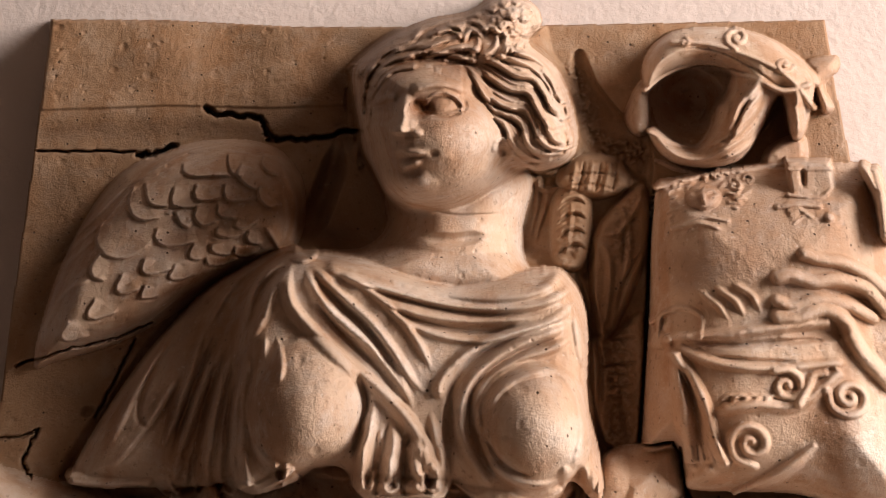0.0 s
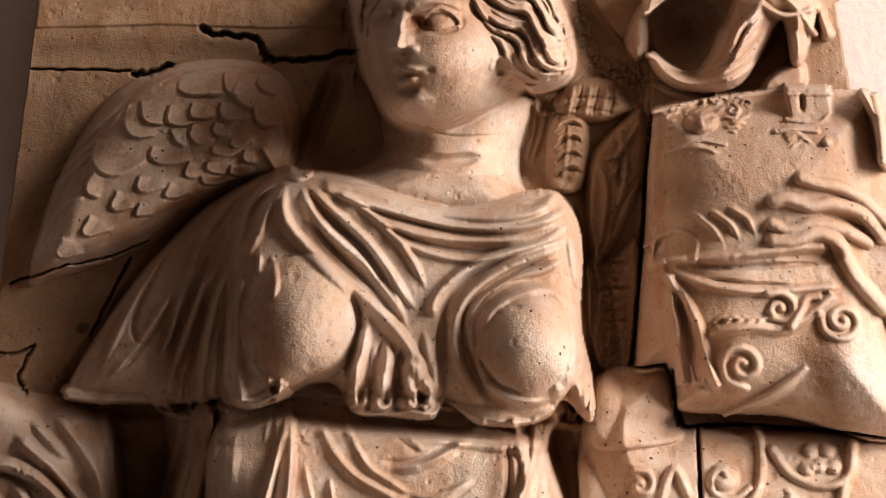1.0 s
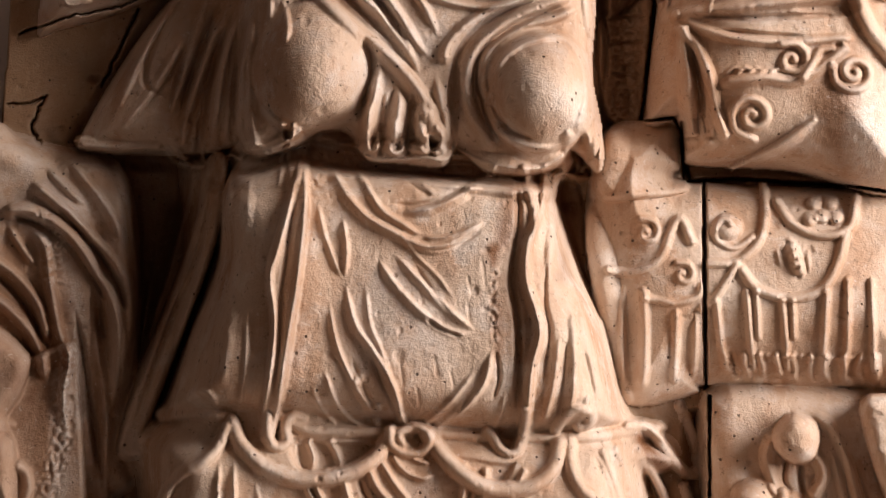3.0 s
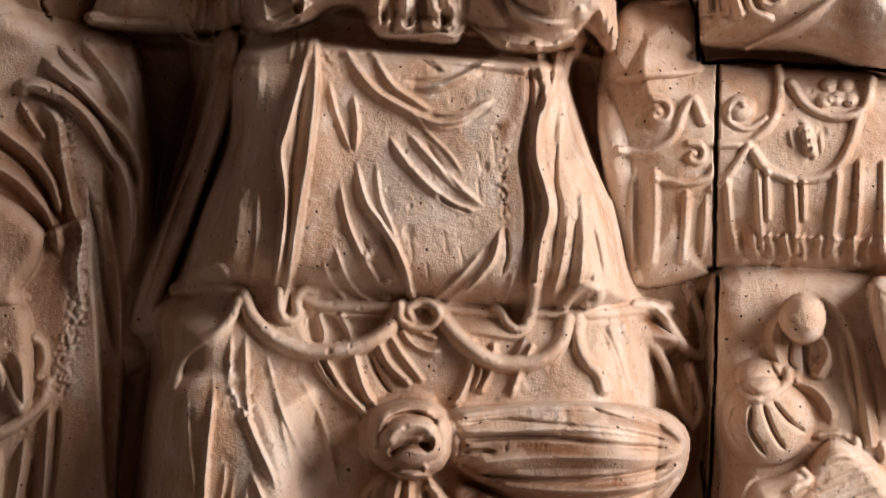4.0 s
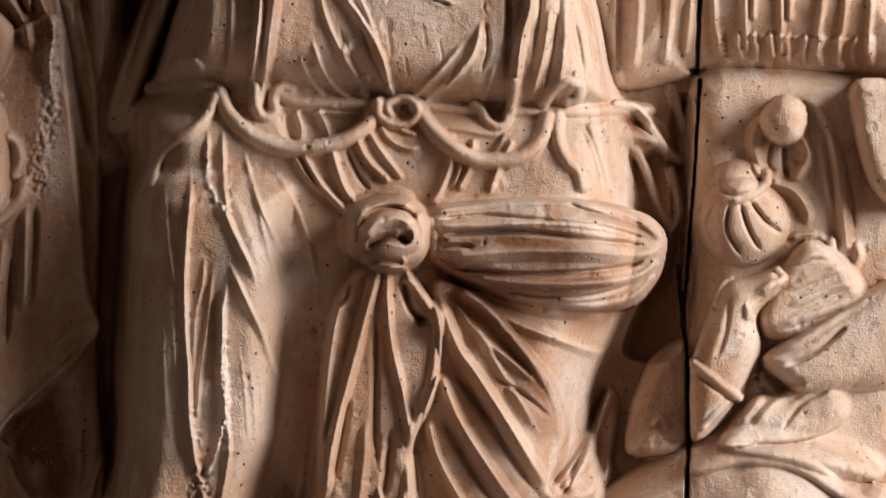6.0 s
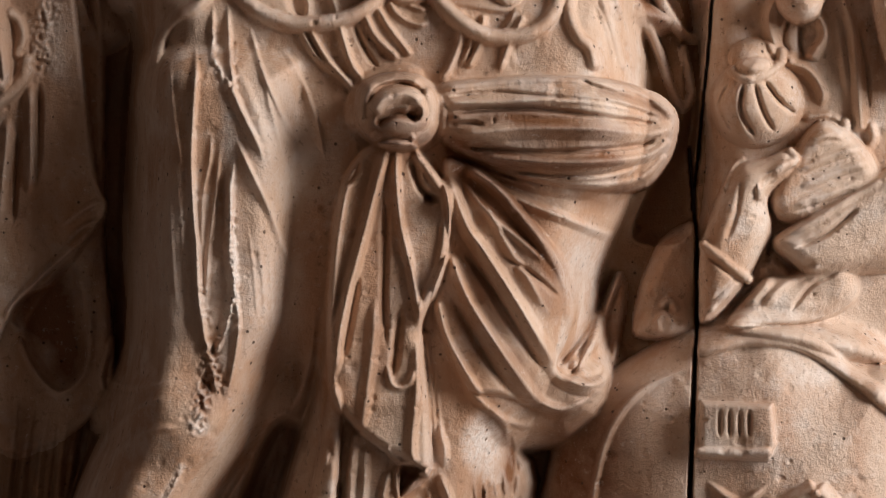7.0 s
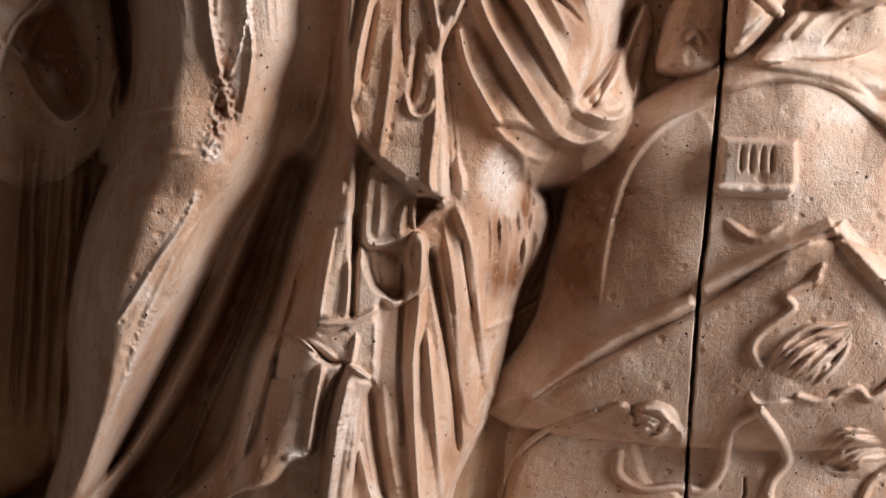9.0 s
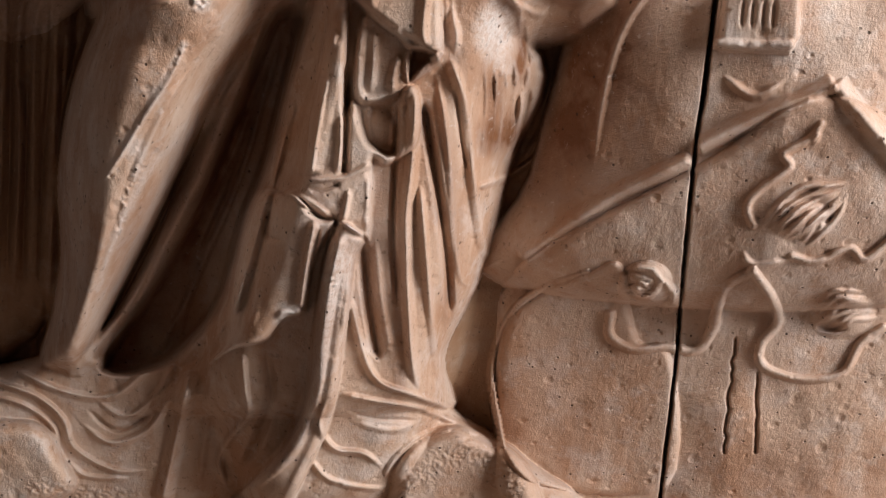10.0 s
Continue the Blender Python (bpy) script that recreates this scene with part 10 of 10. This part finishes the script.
# shade on the shields' left and lower parts, painted brown
blot((0.203, 0.622), 0.17, 0.1922, 0.45)
blot((0.478, 0.502), 0.1922, 0.0887, 0.4)
blot((0.18, 1.057), 0.1478, 0.2217, 0.35)


# head, wing, breast, legs and falling cloth stand out almost in the round
swell([(-0.125, 2.701), (-0.12, 2.587), (-0.1, 2.577), (-0.091, 2.517), (-0.06, 2.483), (-0.01, 2.467), (0.048, 2.478), (0.089, 2.508), (0.104, 2.53), (0.147, 2.519), (0.201, 2.539), (0.204, 2.617), (0.178, 2.694), (0.166, 2.763), (0.139, 2.82), (0.079, 2.808), (-0.025, 2.774), (-0.093, 2.738)], 0.05, 0.06)
swell([(-0.541, 2.386), (-0.489, 2.47), (-0.413, 2.551), (-0.308, 2.585), (-0.233, 2.565), (-0.203, 2.501), (-0.209, 2.414), (-0.299, 2.393), (-0.412, 2.306), (-0.519, 2.278), (-0.552, 2.296)], 0.03, 0.05)
swell([(-0.068, 2.705), (-0.009, 2.712), (0.053, 2.686), (0.088, 2.623), (0.095, 2.571), (0.067, 2.501), (-0.006, 2.472), (-0.058, 2.487), (-0.09, 2.531), (-0.1, 2.604), (-0.093, 2.67)], 0.028, 0.05)
swell([(-0.2, 2.43), (-0.29, 2.34), (-0.32, 2.06), (-0.1, 2.05), (0.21, 2.03), (0.215, 2.3), (0.17, 2.39), (0.02, 2.4), (-0.1, 2.42)], 0.035, 0.07)
swell([(-0.29, 2.08), (-0.36, 1.8), (-0.41, 1.6), (-0.425, 1.35), (-0.45, 1.18), (-0.525, 0.95), (-0.56, 0.66), (-0.47, 0.68), (-0.3, 1.05), (-0.2, 1.25), (-0.24, 0.98), (-0.34, 0.68), (-0.28, 0.42), (-0.1, 0.42), (0.02, 0.65), (0.06, 0.9), (0.1, 1.15), (0.19, 1.35), (0.245, 1.55), (0.23, 1.75), (0.15, 2.05)], 0.05, 0.08)
# the sleeve turns away from the window, and so do the round backs of the shields
tilt([(-0.19, 2.43), (-0.31, 2.39), (-0.39, 2.31), (-0.45, 2.22), (-0.51, 2.09), (-0.36, 2.06), (-0.27, 2.09), (-0.22, 2.22)], -0.22, -0.48, -0.025, 0.02)
tilt([(0.08, 0.38), (0.05, 0.72), (0.10, 1.10), (0.20, 1.30), (0.38, 1.34), (0.62, 1.26), (0.80, 0.90), (0.80, 0.37)], 0.08, 0.42, 0.045, 0.04)
tilt([(0.30, 0.38), (0.30, 1.30), (0.62, 1.26), (0.82, 0.90), (0.82, 0.37)], 0.34, 0.75, 0.02, 0.03)
# the neighbouring figure is sunk a little, to lie in more shade behind the winged one
edge = np.interp(vs, (0.60, 0.65, 0.75, 0.90, 1.07, 1.20, 1.40, 1.70, 2.06), (-0.62, -0.59, -0.556, -0.535, -0.495, -0.445, -0.425, -0.433, -0.43))
back = np.clip((edge[:, None] - us[None]) / 0.025, 0, 1) * np.clip((2.10 - vs) / 0.04, 0, 1)[:, None] * np.clip((vs - 0.58) / 0.08, 0, 1)[:, None]
H -= 0.012 * back * back * (3 - 2 * back)


def weather(h):
    """Small unevenness of old hand-cut stone."""
    rng = np.random.default_rng(4)
    out = h.copy()
    for step, amount in ((52, 0.0022), (18, 0.0006), (4, 0.00016)):
        coarse = rng.normal(size=(h.shape[0] // step + 3, h.shape[1] // step + 3))
        y, x = np.arange(h.shape[0]) / step, np.arange(h.shape[1]) / step
        j, i = y.astype(int), x.astype(int)
        fy, fx = (y - j)[:, None], (x - i)[None]
        fy, fx = fy * fy * (3 - 2 * fy), fx * fx * (3 - 2 * fx)
        a = coarse[j][:, i] * (1 - fx) + coarse[j][:, i + 1] * fx
        b = coarse[j + 1][:, i] * (1 - fx) + coarse[j + 1][:, i + 1] * fx
        out += amount * (a * (1 - fy) + b * fy)
    # long shallow strokes of the chisel, down the cloth
    for across, down, amount in ((12, 60, 0.0001),):
        coarse = rng.normal(size=(h.shape[0] // down + 3, h.shape[1] // across + 3))
        y, x = np.arange(h.shape[0]) / down, np.arange(h.shape[1]) / across
        j, i = y.astype(int), x.astype(int)
        fy, fx = (y - j)[:, None], (x - i)[None]
        a = coarse[j][:, i] * (1 - fx) + coarse[j][:, i + 1] * fx
        b = coarse[j + 1][:, i] * (1 - fx) + coarse[j + 1][:, i + 1] * fx
        out += np.where((KIND == 2) & (vs[:, None] < 2.08), amount, 0) * (a * (1 - fy) + b * fy)
    for n in range(1):
        out[1:-1, 1:-1] = (out[1:-1, 1:-1] * 4 + out[:-2, 1:-1] + out[2:, 1:-1] + out[1:-1, :-2] + out[1:-1, 2:]) / 8
    # small dents and chips
    for n in range(2200):
        j, i = rng.integers(8, h.shape[0] - 8), rng.integers(8, h.shape[1] - 8)
        r = int(rng.integers(2, 6))
        y, x = np.mgrid[-r : r + 1, -r : r + 1]
        out[j - r : j + r + 1, i - r : i + r + 1] -= rng.uniform(0.0004, 0.0018) * np.clip(1 - (x * x + y * y * rng.uniform(0.5, 2)) / (r * r), 0, 1)
    # ridge highlights, with some wear, painted as paler colour on the standing edges
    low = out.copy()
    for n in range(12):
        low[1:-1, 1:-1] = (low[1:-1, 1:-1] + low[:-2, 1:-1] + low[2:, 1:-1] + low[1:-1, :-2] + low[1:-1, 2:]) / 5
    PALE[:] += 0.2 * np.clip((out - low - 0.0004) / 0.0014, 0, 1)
    return np.where(out > 0, out * 1.3, out)


# ---- room ----
def part(name, bm, mat, parent=None, label=""):
    me = bpy.data.meshes.new(name)
    bm.to_mesh(me)
    bm.free()
    me.materials.append(mat)
    ob = new(name, me)
    if parent:
        ob.parent = parent
    return tagged(ob, label)


def block(lo, hi, bevel=0.0):
    bm = bmesh.new()
    bmesh.ops.create_cube(bm, size=1.0)
    for v in bm.verts:
        v.co = [a + (b - a) * (c + 0.5) for a, b, c in zip(lo, hi, v.co)]
    if bevel:
        bmesh.ops.bevel(bm, geom=bm.edges[:], offset=bevel, segments=2, affect="EDGES")
    return bm


BACK = 1.675


def structure(name, lo, hi, mat, label, category):
    return tagged(part(name, block(lo, hi), mat), label, category, kind="structure")


structure("floor", (-6.2, -7.0, -0.12), (3.6, 1.9, 0.0), FLOOR_STONE, "plain grey-brown stone floor of the gallery", "floor")
structure("ceiling", (-6.2, -7.0, 4.6), (3.6, 1.9, 4.72), OCHRE_PLASTER, "plain ochre plaster ceiling of the gallery", "ceiling")
structure("wall_north", (-6.0, BACK, 0.0), (3.4, 1.9, 4.6), WHITE_PLASTER, "rough white plaster wall behind the relief", "wall")
structure("wall_west", (-6.2, -6.8, 0.0), (-6.0, 1.9, 4.6), OCHRE_PLASTER, "plain ochre plaster wall closing the gallery", "wall")
structure("wall_south", (-6.0, -7.0, 0.0), (3.4, -6.8, 4.6), OCHRE_PLASTER, "plain ochre plaster wall facing the relief", "wall")


def wall_east():
    """The wall with the tall window, built round its opening."""
    bm = bmesh.new()
    y0, y1, z0, z1 = -1.2, 0.7, 1.5, 4.2
    for lo, hi in (((3.4, -6.8, 0), (3.6, y0, 4.6)), ((3.4, y1, 0), (3.6, 1.9, 4.6)), ((3.4, y0, 0), (3.6, y1, z0)), ((3.4, y0, z1), (3.6, y1, 4.6))):
        b = block(lo, hi)
        me = bpy.data.meshes.new("piece")
        b.to_mesh(me)
        b.free()
        bm.from_mesh(me)
        bpy.data.meshes.remove(me)
    return tagged(part("wall_east", bm, OCHRE_PLASTER), "ochre plaster wall with a tall window opening", "wall", kind="structure")


wall_east()
structure("plinth", (-0.78, 1.22, 0.0), (0.9, BACK - 0.002, 0.40), GROUND_MARBLE, "long low stone plinth under the relief", "plinth")


# ---- the relief, cut from the grid ----
def carved(name, kinds, mat, back=0.07, parent=None):
    """One mesh from the cells whose foremost corner is of these kinds."""
    rows, cols = H.shape
    corners = [(slice(a, rows - 1 + a), slice(b, cols - 1 + b)) for a, b in ((0, 0), (0, 1), (1, 1), (1, 0))]
    tops = np.stack([np.where(KIND[c] > 0, H[c], -9) for c in corners])
    most = np.take_along_axis(np.stack([KIND[c] for c in corners]), tops.argmax(0)[None], 0)[0]
    j, i = np.nonzero(np.isin(most, kinds))
    ids = np.stack([(j + a) * cols + i + b for a, b in ((0, 0), (0, 1), (1, 1), (1, 0))], 1)
    used, quads = np.unique(ids, return_inverse=True)
    quads = quads.reshape(-1, 4)
    vj, vi = np.divmod(used, cols)
    h = np.where(KIND.ravel()[used] > 0, H.ravel()[used], -back)
    ref = np.stack([us[vi], np.full(len(vi), FACE), vs[vj]], 1)
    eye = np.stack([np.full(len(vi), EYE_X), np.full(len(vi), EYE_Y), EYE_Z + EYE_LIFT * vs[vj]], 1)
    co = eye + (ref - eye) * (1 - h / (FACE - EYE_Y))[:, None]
    me = bpy.data.meshes.new(name)
    me.vertices.add(len(co))
    me.vertices.foreach_set("co", co.ravel())
    me.loops.add(quads.size)
    me.loops.foreach_set("vertex_index", quads.ravel().astype(np.int32))
    me.polygons.add(len(quads))
    me.polygons.foreach_set("loop_start", np.arange(0, quads.size, 4, dtype=np.int32))
    me.polygons.foreach_set("use_smooth", np.ones(len(quads), bool))
    for key, field in (("stain_shade", STAIN_SHADE), ("pale", PALE)):
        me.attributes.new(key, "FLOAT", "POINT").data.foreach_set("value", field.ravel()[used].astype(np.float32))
    me.update(calc_edges=True)
    me.materials.append(mat)
    ob = new(name, me)
    if parent:
        ob.parent = parent
    return ob


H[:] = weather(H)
def group(name, label, category):
    ob = new(name)
    ob.location = (0.0, FACE, 0.40)
    return tagged(ob, label, category)


def under(ob, parent, label=""):
    ob.parent = parent
    ob.matrix_parent_inverse = Matrix.Translation(parent.location).inverted()
    return tagged(ob, label)


panel = group("relief_panel", "cracked ochre marble slabs mounted on a white wall", "relief panel")
for kind, label in ((1, "stained marble slab"), (8, "smooth top slab with chipped corner"), (9, "slab split by a crack"), (10, "rough broken stone with carved leaves")):
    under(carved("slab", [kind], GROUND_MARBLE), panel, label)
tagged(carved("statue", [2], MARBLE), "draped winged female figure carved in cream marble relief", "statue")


def thing(name, kind, label, category, parts):
    """A carved piece of armour with the parts that lie on it."""
    ob = group(name, label, category)
    under(carved("body", [kind], MARBLE), ob)
    for part_name, part_kind, part_label in parts:
        under(carved(part_name, [part_kind], MARBLE), ob, part_label)
    return ob


thing("helmet", 3, "carved marble helmet with open visor and spiral ornament", "helmet",
      (("rim", 30, "raised visor rim"), ("scroll", 31, "spiral ornament"), ("cheek_guard", 32, "broken cheek guard"), ("ribbon", 33, "fluttering ribbon")))
thing("cuirass", 4, "carved marble cuirass with scrolls and tied sash", "cuirass",
      (("sash", 20, "hanging sash with fringed end"), ("medallion", 21, "small curly-haired mask"), ("buckle", 22, "square shoulder buckle"), ("finger_relief", 23, "long fingers laid on the metal"),
       ("scroll", 24, ""), ("scroll", 25, ""), ("scroll", 26, "brown-stained scroll"), ("griffin", 27, "worn winged beast")))
thing("armour_skirt", 5, "carved marble armour skirt with fringed flaps", "armour",
      (("roundel", 40, "round boss"), ("garland", 41, "hanging looped garland"), ("fringe", 42, "twisted fringe"), ("yoke", 43, "plain repaired block"), ("tassel", 44, "twisted tassel")))
thing("bound_post", 6, "carved marble trophy post with tied cloth and bound arms", "trophy",
      (("bow", 50, "tied bow"), ("pomegranate_cap", 51, "ribbed round cap"), ("forearm", 52, "cuffed sleeve"), ("sleeve", 53, ""), ("sleeve", 54, "")))
thing("round_shield", 7, "carved marble round shield with raised rim", "shield", (("comb", 62, "square fringed block"),))
thing("long_shield", 12, "carved marble shield with gabled top and animals", "shield",
      (("eagle_head", 60, "eagle head on a curled neck"), ("thunderbolt", 61, "flame-shaped bundle"), ("animal_head", 63, "curled animal head"), ("panel", 64, "sunken oval panel")))
